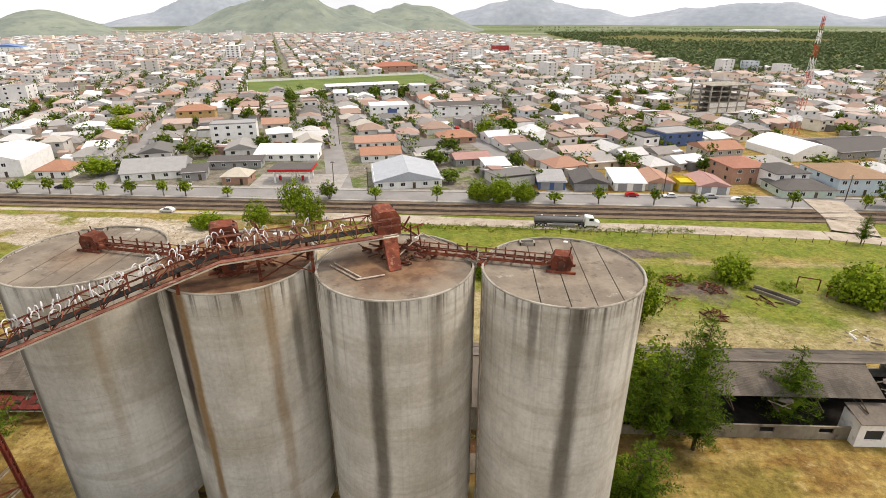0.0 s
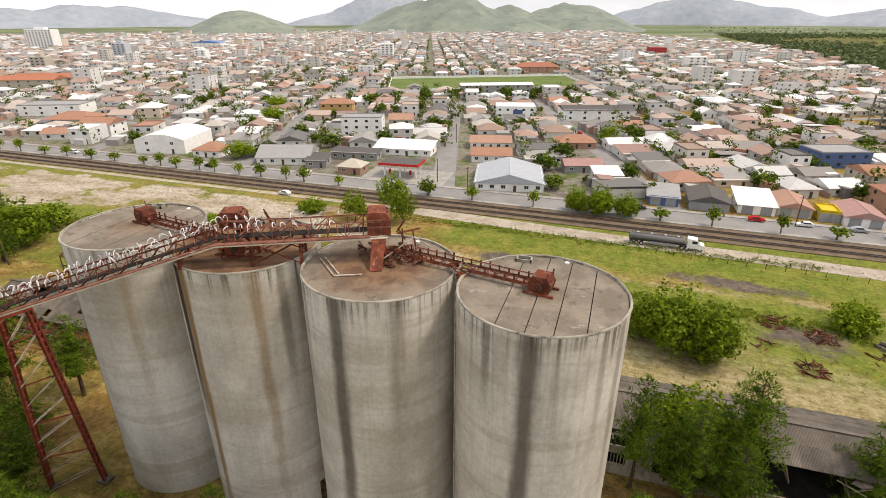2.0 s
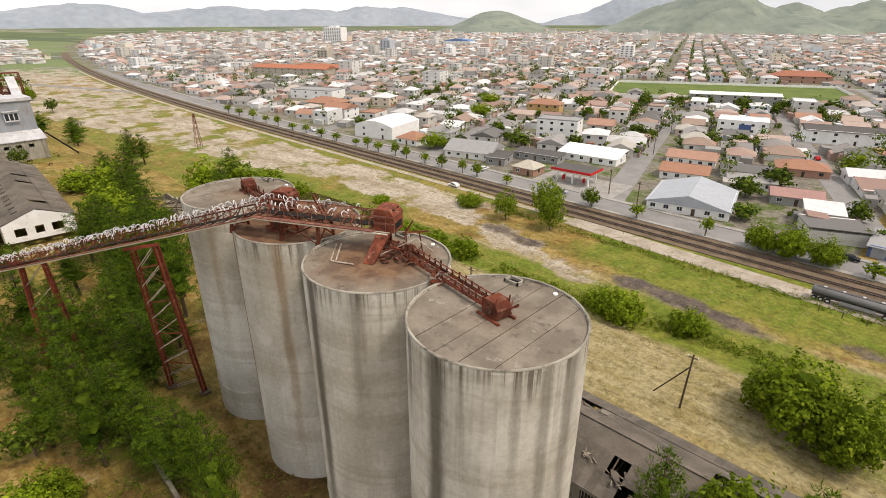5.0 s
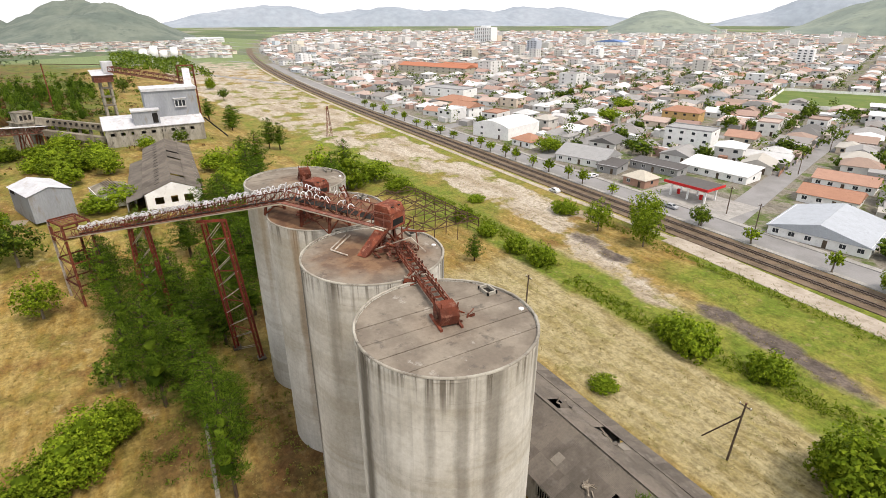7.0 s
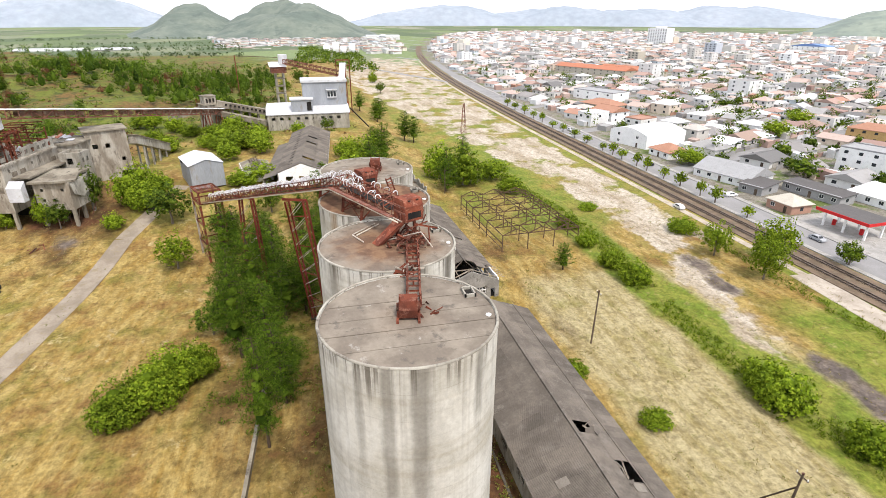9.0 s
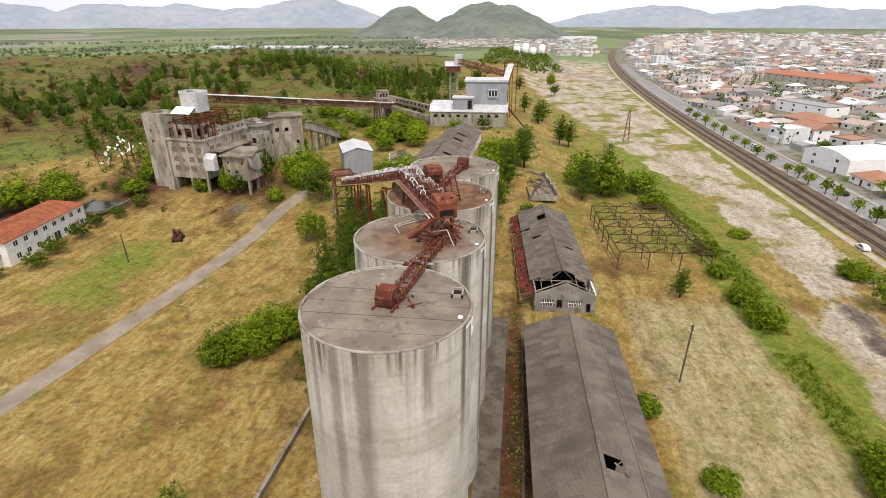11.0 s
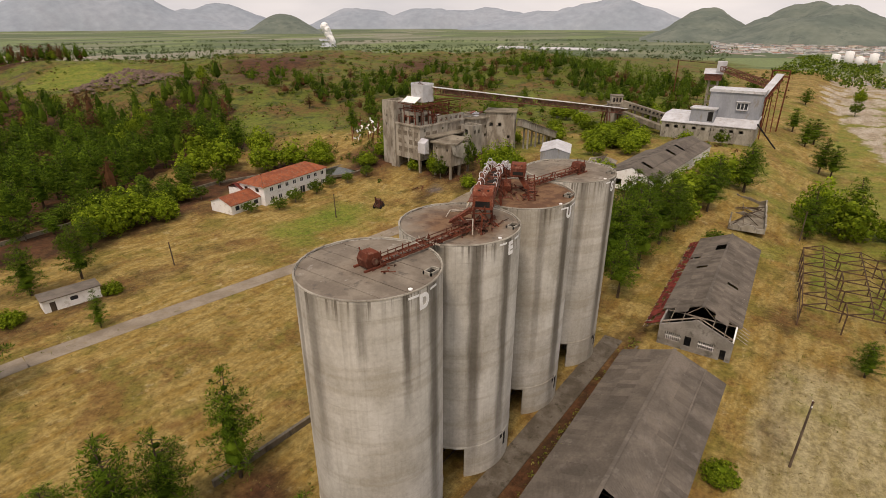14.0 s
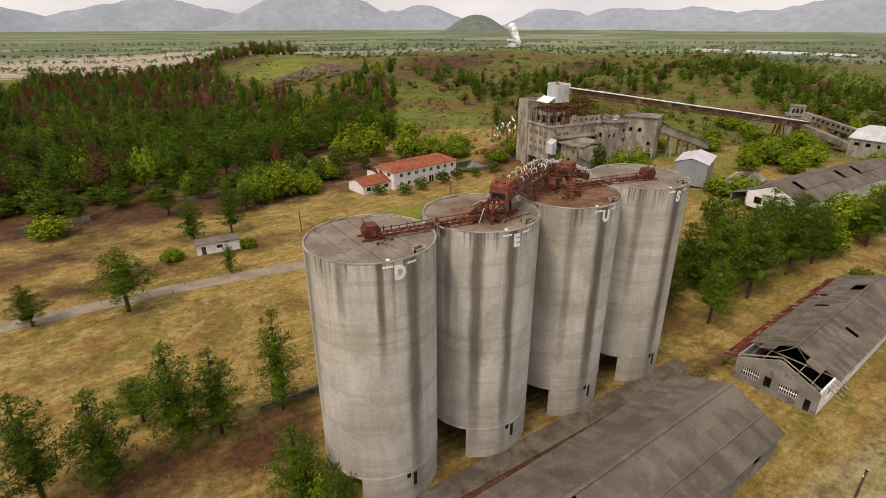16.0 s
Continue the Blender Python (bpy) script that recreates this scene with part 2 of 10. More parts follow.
def foliage(name, a, b_, c, trans=0.25):
    """Leaves: a colour for each clump, another shift for each tree."""
    m, nt, b = graph(name)
    isl = nt.nodes.new("ShaderNodeNewGeometry").outputs["Random Per Island"]
    info = nt.nodes.new("ShaderNodeObjectInfo").outputs["Random"]
    col = ramp(nt, isl, [(0.0, a), (0.5, b_), (1.0, c)])
    col = blend(nt, 0.55, col, blend(nt, info, (0.28, 0.28, 0.28), (0.70, 0.68, 0.6)), "OVERLAY")
    p = position(nt)
    col = blend(nt, 0.4, col, blend(nt, grain(nt, p, 0.35, 3.0), (0.22, 0.22, 0.22), (0.8, 0.8, 0.75)), "OVERLAY")
    put(nt, b.inputs["Base Color"], col)
    b.inputs["Roughness"].default_value = 0.75
    b.inputs["Specular IOR Level"].default_value = 0.08
    tr = nt.nodes.new("ShaderNodeBsdfTranslucent")
    put(nt, tr.inputs["Color"], col)
    mix = nt.nodes.new("ShaderNodeMixShader")
    mix.inputs[0].default_value = trans
    nt.links.new(b.outputs["BSDF"], mix.inputs[1])
    nt.links.new(tr.outputs["BSDF"], mix.inputs[2])
    out = [n for n in nt.nodes if n.type == "OUTPUT_MATERIAL"][0]
    nt.links.new(mix.outputs[0], out.inputs["Surface"])
    return m


LEAF = foliage("bright_leaves", (0.055, 0.09, 0.006), (0.16, 0.24, 0.014), (0.29, 0.37, 0.03), 0.3)
LEAF_MID = foliage("mid_leaves", (0.022, 0.042, 0.005), (0.072, 0.12, 0.012), (0.15, 0.20, 0.024), 0.2)
NEEDLE = foliage("pine_needles", (0.022, 0.044, 0.004), (0.068, 0.128, 0.010), (0.15, 0.225, 0.02), 0.25)
# Leaf greens lightened and greyed as painted haze over far woods.
FARLEAF = foliage("hazed_distant_leaves", (0.08, 0.115, 0.055), (0.105, 0.145, 0.068), (0.14, 0.175, 0.085), 0.15)
DEADLEAF = foliage("brown_needles", (0.0936, 0.0429, 0.0195), (0.14, 0.0624, 0.0312), (0.078, 0.0546, 0.0234), 0.15)
WEED = foliage("weeds", (0.109, 0.148, 0.0234), (0.172, 0.187, 0.039), (0.265, 0.226, 0.078), 0.3)
STRAW = foliage("dry_grass_blades", (0.281, 0.218, 0.0858), (0.351, 0.281, 0.125), (0.203, 0.187, 0.0546), 0.3)


def silo_concrete(name, seed, bands):
    """Slip-formed concrete: lift lines, blotches, and run-off streaks at given bearings (degrees, width m, length m, colour, weight)."""
    m, nt, b = graph(name)
    o = nt.nodes.new("ShaderNodeTexCoord").outputs["Object"]
    sep = nt.nodes.new("ShaderNodeSeparateXYZ")
    nt.links.new(o, sep.inputs[0])
    u = calc(nt, "MULTIPLY", calc(nt, "ARCTAN2", sep.outputs[1], sep.outputs[0]), 7.5)
    z = sep.outputs[2]

    def uv(su, sz):
        n = nt.nodes.new("ShaderNodeCombineXYZ")
        put(nt, n.inputs[0], calc(nt, "MULTIPLY", u, su))
        put(nt, n.inputs[1], calc(nt, "MULTIPLY", z, sz))
        n.inputs[2].default_value = seed
        return n.outputs[0]

    col = blend(nt, steps(nt, grain(nt, uv(0.25, 0.12), 1.0, 5.0), 0.35, 0.65), (0.61, 0.587, 0.532), (0.475, 0.452, 0.402))
    cloud = grain(nt, uv(0.10, 0.09), 1.0, 4.0, 0.6)
    col = blend(nt, calc(nt, "MULTIPLY", steps(nt, cloud, 0.46, 0.62), 0.55), col, (0.36, 0.33, 0.27))
    # broad horizontal lifts, uneven along the wall
    lift = grain(nt, uv(0.05, 0.55), 1.0, 2.0)
    col = blend(nt, calc(nt, "MULTIPLY", steps(nt, lift, 0.5, 0.62), 0.38), col, (0.35, 0.307, 0.235))
    wob = calc(nt, "MULTIPLY", grain(nt, uv(0.18, 0.05), 1.0, 2.0), 0.8)
    saw = calc(nt, "FRACT", calc(nt, "DIVIDE", calc(nt, "ADD", z, wob), 2.4))
    line = calc(nt, "MULTIPLY", calc(nt, "LESS_THAN", saw, 0.02), steps(nt, grain(nt, uv(0.3, 0.4), 1.0, 3.0), 0.45, 0.6))
    col = blend(nt, calc(nt, "MULTIPLY", line, 0.22), col, (0.159, 0.138, 0.109))
    # thin drips that start at the rim
    drip = steps(nt, grain(nt, uv(1.1, 0.03), 1.0, 3.0, 0.6), 0.52, 0.72)
    fade = steps(nt, calc(nt, "ADD", z, calc(nt, "MULTIPLY", grain(nt, uv(0.8, 0.0), 1.0, 2.0), 22.0)), 30.0, 48.0)
    col = blend(nt, calc(nt, "MULTIPLY", calc(nt, "MULTIPLY", drip, fade), 0.6), col, (0.123, 0.103, 0.0772))
    short = steps(nt, grain(nt, uv(2.0, 0.02), 1.0, 4.0, 0.65), 0.50, 0.62)
    near_rim = steps(nt, calc(nt, "ADD", z, calc(nt, "MULTIPLY", grain(nt, uv(1.3, 0.0), 1.0, 3.0), 7.0)), 33.4, 36.4)
    col = blend(nt, calc(nt, "MULTIPLY", calc(nt, "MULTIPLY", short, near_rim), 0.8), col, (0.0867, 0.069, 0.0495))
    # fine rain streaks and form marks over the whole height
    fine = steps(nt, grain(nt, uv(3.2, 0.06), 1.0, 4.0, 0.65), 0.50, 0.66)
    col = blend(nt, calc(nt, "MULTIPLY", fine, 0.13), col, (0.239, 0.208, 0.158))
    marks = steps(nt, grain(nt, uv(0.35, 2.6), 1.0, 4.0, 0.7), 0.55, 0.66)
    col = blend(nt, calc(nt, "MULTIPLY", marks, 0.12), col, (0.287, 0.253, 0.196))
    # smears at all heights
    col = blend(nt, calc(nt, "MULTIPLY", steps(nt, grain(nt, uv(0.12, 0.012), 1.0, 3.0), 0.52, 0.68), 0.42), col, (0.27, 0.24, 0.19))
    edge = calc(nt, "MULTIPLY", calc(nt, "SUBTRACT", grain(nt, uv(0.9, 0.16), 1.0, 4.0), 0.5), 1.0)
    for bearing, width, length, colour, weight in bands:
        d = calc(nt, "ABSOLUTE", calc(nt, "SUBTRACT", calc(nt, "ADD", u, edge), radians(bearing) * 7.5))
        inside = calc(nt, "SUBTRACT", 1.0, steps(nt, d, width * 0.12, width * 0.62))
        down = steps(nt, calc(nt, "ADD", z, calc(nt, "MULTIPLY", edge, 6.0)), 32.9 - length, 34.5 - length * 0.45)
        col = blend(nt, calc(nt, "MULTIPLY", calc(nt, "MULTIPLY", inside, down), weight), col, colour)
    g = grain(nt, o, 2.2, 6.0, 0.75)
    col = blend(nt, 0.65, col, blend(nt, g, (0.22, 0.22, 0.22), (0.78, 0.78, 0.78)), "OVERLAY")
    put(nt, b.inputs["Base Color"], col)
    b.inputs["Roughness"].default_value = 0.92
    bumped(nt, b, g, 0.25, 0.05)
    return m


def deck_concrete(name, seed, rust, reach=4.5):
    m, nt, b = graph(name)
    p = nt.nodes.new("ShaderNodeTexCoord").outputs["Object"]
    off = nt.nodes.new("ShaderNodeVectorMath")
    nt.links.new(p, off.inputs[0])
    off.inputs[1].default_value = (seed * 7.1, seed * 3.3, 0)
    q = off.outputs[0]
    col = blend(nt, steps(nt, grain(nt, q, 0.3, 5.0), 0.38, 0.62), (0.242, 0.207, 0.164), (0.168, 0.14, 0.111))
    col = blend(nt, calc(nt, "MULTIPLY", steps(nt, grain(nt, q, 0.7, 6.0, 0.7), 0.55, 0.66), 0.7), col, (0.101, 0.0874, 0.0741))
    col = blend(nt, calc(nt, "MULTIPLY", steps(nt, grain(nt, q, 0.45, 6.0, 0.75), 0.60, 0.68), 0.8), col, (0.343, 0.316, 0.277))
    dist = nt.nodes.new("ShaderNodeVectorMath")
    dist.operation = "LENGTH"
    nt.links.new(scaled(nt, p, (1, 1, 0)), dist.inputs[0])
    near = steps(nt, calc(nt, "ADD", dist.outputs["Value"], calc(nt, "MULTIPLY", grain(nt, q, 0.5, 4.0), 5.0)), reach + 5.0, reach)
    mudc = blend(nt, steps(nt, grain(nt, q, 0.6, 5.0), 0.4, 0.6), (0.195, 0.109, 0.0585), (0.117, 0.0585, 0.0328))
    col = blend(nt, calc(nt, "MULTIPLY", near, rust), col, mudc)
    g = grain(nt, q, 3.0, 5.0, 0.7)
    col = blend(nt, 0.4, col, blend(nt, g, (0.2, 0.2, 0.2), (0.8, 0.8, 0.8)), "OVERLAY")
    put(nt, b.inputs["Base Color"], col)
    b.inputs["Roughness"].default_value = 0.9
    bumped(nt, b, g, 0.3, 0.04)
    return m


def ground_material():
    """Dry grass, green grass, sand, red-brown soil and far fields, laid out by the ground's own zone weights and broken up by noise."""
    m, nt, b = graph("ground_cover")
    p = position(nt)

    def zone(n, soft=0.16, amp=0.9, scale=0.06):
        a = nt.nodes.new("ShaderNodeAttribute")
        a.attribute_name = n
        w = calc(nt, "ADD", a.outputs["Fac"], calc(nt, "MULTIPLY", calc(nt, "SUBTRACT", grain(nt, p, scale, 6.0, 0.65), 0.5), amp))
        return steps(nt, w, 0.5 - soft, 0.5 + soft)

    fine = grain(nt, p, 1.1, 8.0, 0.82)
    streak = grain(nt, scaled(nt, p, (0.25, 1.0, 1.0)), 0.5, 5.0, 0.7)
    dry = blend(nt, steps(nt, streak, 0.35, 0.62), (0.245, 0.155, 0.038), (0.34, 0.25, 0.088))
    dry = blend(nt, calc(nt, "MULTIPLY", steps(nt, grain(nt, p, 0.09, 5.0, 0.65), 0.48, 0.62), 0.8), dry, (0.156, 0.133, 0.0273))
    dry = blend(nt, calc(nt, "MULTIPLY", steps(nt, grain(nt, p, 0.075, 7.0, 0.72), 0.50, 0.62), 0.75), dry, (0.185, 0.10, 0.032))
    dry = blend(nt, calc(nt, "MULTIPLY", steps(nt, grain(nt, p, 0.22, 7.0, 0.75), 0.58, 0.66), 0.7), dry, (0.406, 0.328, 0.164))
    green = blend(nt, steps(nt, grain(nt, p, 0.14, 6.0, 0.7), 0.38, 0.62), (0.195, 0.203, 0.0351), (0.125, 0.168, 0.0195))
    green = blend(nt, calc(nt, "MULTIPLY", steps(nt, grain(nt, p, 0.35, 5.0), 0.58, 0.7), 0.7), green, (0.296, 0.25, 0.101))
    sand = blend(nt, steps(nt, grain(nt, scaled(nt, p, (0.35, 1, 1)), 0.12, 6.0, 0.7), 0.4, 0.62), (0.45, 0.395, 0.32), (0.32, 0.262, 0.185))
    soil = blend(nt, steps(nt, grain(nt, p, 0.2, 6.0, 0.7), 0.4, 0.62), (0.105, 0.0468, 0.0218), (0.0585, 0.0312, 0.0156))
    mud = blend(nt, steps(nt, grain(nt, p, 0.3, 5.0), 0.4, 0.62), (0.101, 0.0819, 0.0702), (0.156, 0.125, 0.101))
    vor = nt.nodes.new("ShaderNodeTexVoronoi")
    put(nt, vor.inputs["Vector"], scaled(nt, p, (0.0035, 0.008, 0.0)))
    vor.inputs["Scale"].default_value = 1.0
    sepc = nt.nodes.new("ShaderNodeSeparateColor")
    nt.links.new(vor.outputs["Color"], sepc.inputs[0])
    # Field colours carry painted haze: lifted, with extra blue.
    far = ramp(nt, sepc.outputs[0], [(0.0, (0.125, 0.165, 0.075)), (0.3, (0.175, 0.225, 0.10)), (0.5, (0.10, 0.135, 0.07)), (0.65, (0.19, 0.21, 0.13)), (0.8, (0.14, 0.165, 0.10)), (0.9, (0.25, 0.245, 0.185))], True)
    scrub = blend(nt, steps(nt, grain(nt, p, 0.05, 6.0, 0.7), 0.42, 0.6), (0.12, 0.14, 0.024), (0.155, 0.095, 0.035))
    scrub = blend(nt, calc(nt, "MULTIPLY", steps(nt, grain(nt, p, 0.02, 5.0, 0.65), 0.52, 0.62), 0.75), scrub, (0.145, 0.175, 0.03))
    scrub = blend(nt, calc(nt, "MULTIPLY", steps(nt, grain(nt, p, 0.13, 7.0, 0.75), 0.50, 0.60), 0.8), scrub, (0.042, 0.06, 0.016))
    hay = blend(nt, steps(nt, streak, 0.32, 0.62), (0.25, 0.20, 0.085), (0.355, 0.30, 0.165))
    hay = blend(nt, calc(nt, "MULTIPLY", steps(nt, grain(nt, p, 0.12, 5.0, 0.7), 0.52, 0.66), 0.6), hay, (0.20, 0.18, 0.055))
    dry = blend(nt, zone("hay", 0.2, 0.7, 0.08), dry, hay)
    col = blend(nt, zone("far", 0.1, 0.3, 0.01), dry, far)
    col = blend(nt, zone("scrub", 0.15, 0.6, 0.03), col, scrub)
    col = blend(nt, zone("green"), col, green)
    col = blend(nt, zone("sand", 0.07, 1.7, 0.05), col, sand)
    col = blend(nt, zone("soil", 0.2, 0.8, 0.09), col, soil)
    col = blend(nt, zone("mud", 0.1, 0.9, 0.1), col, mud)
    town = zone("town", 0.1, 0.3, 0.05)
    yard = ramp(nt, grain(nt, p, 0.09, 4.0, 0.7), [(0.40, (0.101, 0.133, 0.039)), (0.5, (0.234, 0.211, 0.172)), (0.62, (0.172, 0.156, 0.129))])
    col = blend(nt, town, col, yard)
    col = blend(nt, 0.8, col, blend(nt, steps(nt, fine, 0.25, 0.75), (0.2, 0.2, 0.2), (0.8, 0.8, 0.8)), "OVERLAY")
    tuft = steps(nt, grain(nt, p, 0.42, 7.0, 0.8), 0.46, 0.62)
    col = blend(nt, calc(nt, "MULTIPLY", tuft, 0.55), col, blend(nt, 1.0, col, (0.42, 0.38, 0.31), "MULTIPLY"))
    put(nt, b.inputs["Base Color"], col)
    b.inputs["Roughness"].default_value = 0.95
    bumped(nt, b, fine, 0.8, 0.2)
    return m


GROUND = ground_material()
# Hill greens are greyed and blued to paint in distance haze.
HILL = surface("hazed_wooded_hill", (0.115, 0.142, 0.12), (0.165, 0.19, 0.155), 0.012, 0.95, 0.05, stain=(0.09, 0.112, 0.10), bump=0)
# Mountain colour is distance haze painted in as pale blue-grey.
HILL_FAR = surface("hazed_far_mountain", (0.27, 0.31, 0.355), (0.315, 0.35, 0.395), 0.003, 1.0, 0.02, bump=0)
# Paler hill colour with more painted haze, for the northern hills.
HILL_MID = surface("hazier_middle_hill", (0.17, 0.205, 0.18), (0.235, 0.27, 0.22), 0.008, 1.0, 0.03, stain=(0.14, 0.17, 0.155), bump=0)


def water_material():
    m, nt, b = graph("still_water")
    b.inputs["Base Color"].default_value = (0.025, 0.03, 0.018, 1)
    b.inputs["Roughness"].default_value = 0.08
    bumped(nt, b, grain(nt, position(nt), 1.2, 3.0), 0.05, 0.05)
    return m


WATER = water_material()
# ---- builders ----
class Shape:
    """Collects faces, then becomes one mesh."""

    def __init__(self):
        self.v, self.f, self.m = [], [], []

    def add(self, verts, faces, mi=0):
        n = len(self.v)
        self.v += [tuple(p) for p in verts]
        self.f += [tuple(n + k for k in f) for f in faces]
        self.m += [mi] * len(faces)
        return self

    def box(self, x0, y0, z0, x1, y1, z1, mi=0, rot=0.0, at=(0, 0)):
        c, s = math.cos(radians(rot)), math.sin(radians(rot))
        vs = []
        for z in (z0, z1):
            for x, y in ((x0, y0), (x1, y0), (x1, y1), (x0, y1)):
                vs.append((at[0] + x * c - y * s, at[1] + x * s + y * c, z))
        return self.add(vs, [(3, 2, 1, 0), (4, 5, 6, 7), (0, 1, 5, 4), (1, 2, 6, 5), (2, 3, 7, 6), (3, 0, 4, 7)], mi)

    def beam(self, p, q, w, h=None, mi=0):
        h = h or w
        p, q = Vector(p), Vector(q)
        d = (q - p).normalized()
        side = d.cross(Vector((0, 0, 1))) if abs(d.z) < 0.99 else Vector((1, 0, 0))
        side.normalize()
        up = side.cross(d)
        vs = []
        for c in (p, q):
            for a, b in ((-1, -1), (1, -1), (1, 1), (-1, 1)):
                vs.append(c + side * (a * w / 2) + up * (b * h / 2))
        return self.add(vs, [(0, 1, 2, 3), (7, 6, 5, 4), (0, 4, 5, 1), (1, 5, 6, 2), (2, 6, 7, 3), (3, 7, 4, 0)], mi)

    def tube(self, pts, radii, n=7, mi=0, cap=True):
        pts = [Vector(p) for p in pts]
        if not isinstance(radii, (list, tuple)):
            radii = [radii] * len(pts)
        base = len(self.v)
        for k, p in enumerate(pts):
            d = (pts[min(k + 1, len(pts) - 1)] - pts[max(k - 1, 0)]).normalized()
            side = d.cross(Vector((0, 0, 1))) if abs(d.z) < 0.95 else d.cross(Vector((0, 1, 0)))
            side.normalize()
            up = side.cross(d)
            for j in range(n):
                a = 2 * math.pi * j / n
                self.v.append(tuple(p + (side * math.cos(a) + up * math.sin(a)) * radii[k]))
        for k in range(len(pts) - 1):
            for j in range(n):
                a, b = base + k * n + j, base + k * n + (j + 1) % n
                self.f.append((a, b, b + n, a + n))
                self.m.append(mi)
        if cap:
            self.f.append(tuple(base + j for j in reversed(range(n))))
            self.f.append(tuple(base + (len(pts) - 1) * n + j for j in range(n)))
            self.m += [mi, mi]
        return self

    def mesh(self, name, *mats, smooth=False):
        me = bpy.data.meshes.new(name)
        me.from_pydata(self.v, [], self.f)
        for mt in mats:
            me.materials.append(mt)
        if len(mats) > 1:
            me.polygons.foreach_set("material_index", np.array(self.m, dtype=np.int32))
        if smooth:
            me.polygons.foreach_set("use_smooth", np.ones(len(self.f), dtype=bool))
        me.update()
        return me


def thing(name, label, category, at=(0, 0, 0), rot=0.0, group="", kind=""):
    """An empty at the base of a thing; its parts hang under it."""
    ob = new(name)
    ob.empty_display_size = 0.5
    ob.matrix_basis = pose(*at, 0, 0, rot)
    return tagged(ob, label, category, group, kind)


def part(name, shape, material, parent, label="", smooth=False, m=None):
    """One mesh under a thing, or under a part of it, in that thing's own axes."""
    me = shape if isinstance(shape, bpy.types.Mesh) else shape.mesh(name, material, smooth=smooth)
    ob = new(name, me)
    ob.parent = parent
    if m is not None:
        ob.matrix_basis = m
    return tagged(ob, label)


def solid(name, shape, material, label, category, group="", kind="", smooth=False):
    mats = material if isinstance(material, tuple) else (material,)
    return tagged(new(name, shape.mesh(name, *mats, smooth=smooth)), label, category, group, kind)


ANGLE_BARS = {}


def bar_mesh(material, kind="angle"):
    """A bar of unit size along z: an angle iron, or a round tube."""
    key = (material.name, kind)
    if key not in ANGLE_BARS:
        s = Shape()
        if kind == "angle":
            prof = [(-0.5, -0.5), (0.5, -0.5), (0.5, -0.3), (-0.3, -0.3), (-0.3, 0.5), (-0.5, 0.5)]
        elif kind == "round":
            prof = [(0.5 * math.cos(k * math.pi / 4), 0.5 * math.sin(k * math.pi / 4)) for k in range(8)]
        else:
            prof = [(-0.5, -0.5), (0.5, -0.5), (0.5, -0.36), (0.1, -0.36), (0.1, 0.36), (0.5, 0.36), (0.5, 0.5), (-0.5, 0.5), (-0.5, 0.36), (-0.1, 0.36), (-0.1, -0.36), (-0.5, -0.36)]
        n = len(prof)
        s.add([(x, y, z) for z in (0, 1) for x, y in prof], [(k, (k + 1) % n, n + (k + 1) % n, n + k) for k in range(n)] + [tuple(reversed(range(n))), tuple(range(n, 2 * n))])
        ANGLE_BARS[key] = s.mesh(kind + "_bar", material)
    return ANGLE_BARS[key]


def bar(name, p, q, w, material, parent, kind="angle", label=""):
    """A steel or timber bar from p to q as a part; alike bars share one mesh."""
    p, q = Vector(p), Vector(q)
    d = q - p
    rot = d.to_track_quat("Z", "X").to_matrix().to_4x4()
    m = Matrix.Translation(p) @ rot @ Matrix.Diagonal((w, w, d.length, 1))
    return part(name, bar_mesh(material, kind), None, parent, label, m=m)


rnd = random.Random(7)


# ---- ground: one sheet out to the horizon ----
def smooth01(a, lo, hi):
    t = np.clip((a - lo) / (hi - lo), 0, 1)
    return t * t * (3 - 2 * t)


def wavy(x, y, s, k):
    return np.sin(x / s + k) * np.cos(y / (s * 0.83) + 1.7 * k) + 0.5 * np.sin(x / (s * 0.41) + y / (s * 0.57) + 2.9 * k)


MOUND_EYE = (20.0, 60.0)


def ground_height(x, y):
    """Flat works yard; a low ridge of spoil to the south-west; gentle rise beyond it."""
    dx, dy = x - MOUND_EYE[0], y - MOUND_EYE[1]
    r = np.hypot(dx, dy)
    az = np.degrees(np.arctan2(dx, dy))
    az = np.where(az > 0, az - 360, az)
    side = smooth01(az, -177, -163) * (1 - smooth01(az, -118, -100))
    ridge = smooth01(r, 250, 400) * (1 - smooth01(r, 520, 680))
    h = ridge * side * (15 + 4.5 * wavy(x, y, 60, 0.3) + 2.0 * wavy(x, y, 23, 1.1))
    yard = smooth01(r, 120, 260) * side
    h = h + yard * (0.5 + 0.5 * wavy(x, y, 31, 2.0))
    # the yard climbs gently towards the mill and the plant
    h = h + 7.5 * smooth01(-x, 70, 140) * (1 - smooth01(y, 48, 84)) * (1 - smooth01(r, 900, 1300))
    return np.maximum(h, 0)


def height_at(x, y):
    return float(ground_height(np.array(float(x)), np.array(float(y))))


def up_slope(x, y):
    """A spot of the flat plan carried onto the climbing ground: its place, height and the scale of what stands there."""
    ex, ey, ez = 42.0, 72.0, 55.0
    k = 1.0
    for _ in range(12):
        k = 1.0 - 0.5 * ((1.0 - k) + height_at(ex + (x - ex) * k, ey + (y - ey) * k) / ez)
    return ex + (x - ex) * k, ey + (y - ey) * k, height_at(ex + (x - ex) * k, ey + (y - ey) * k), k


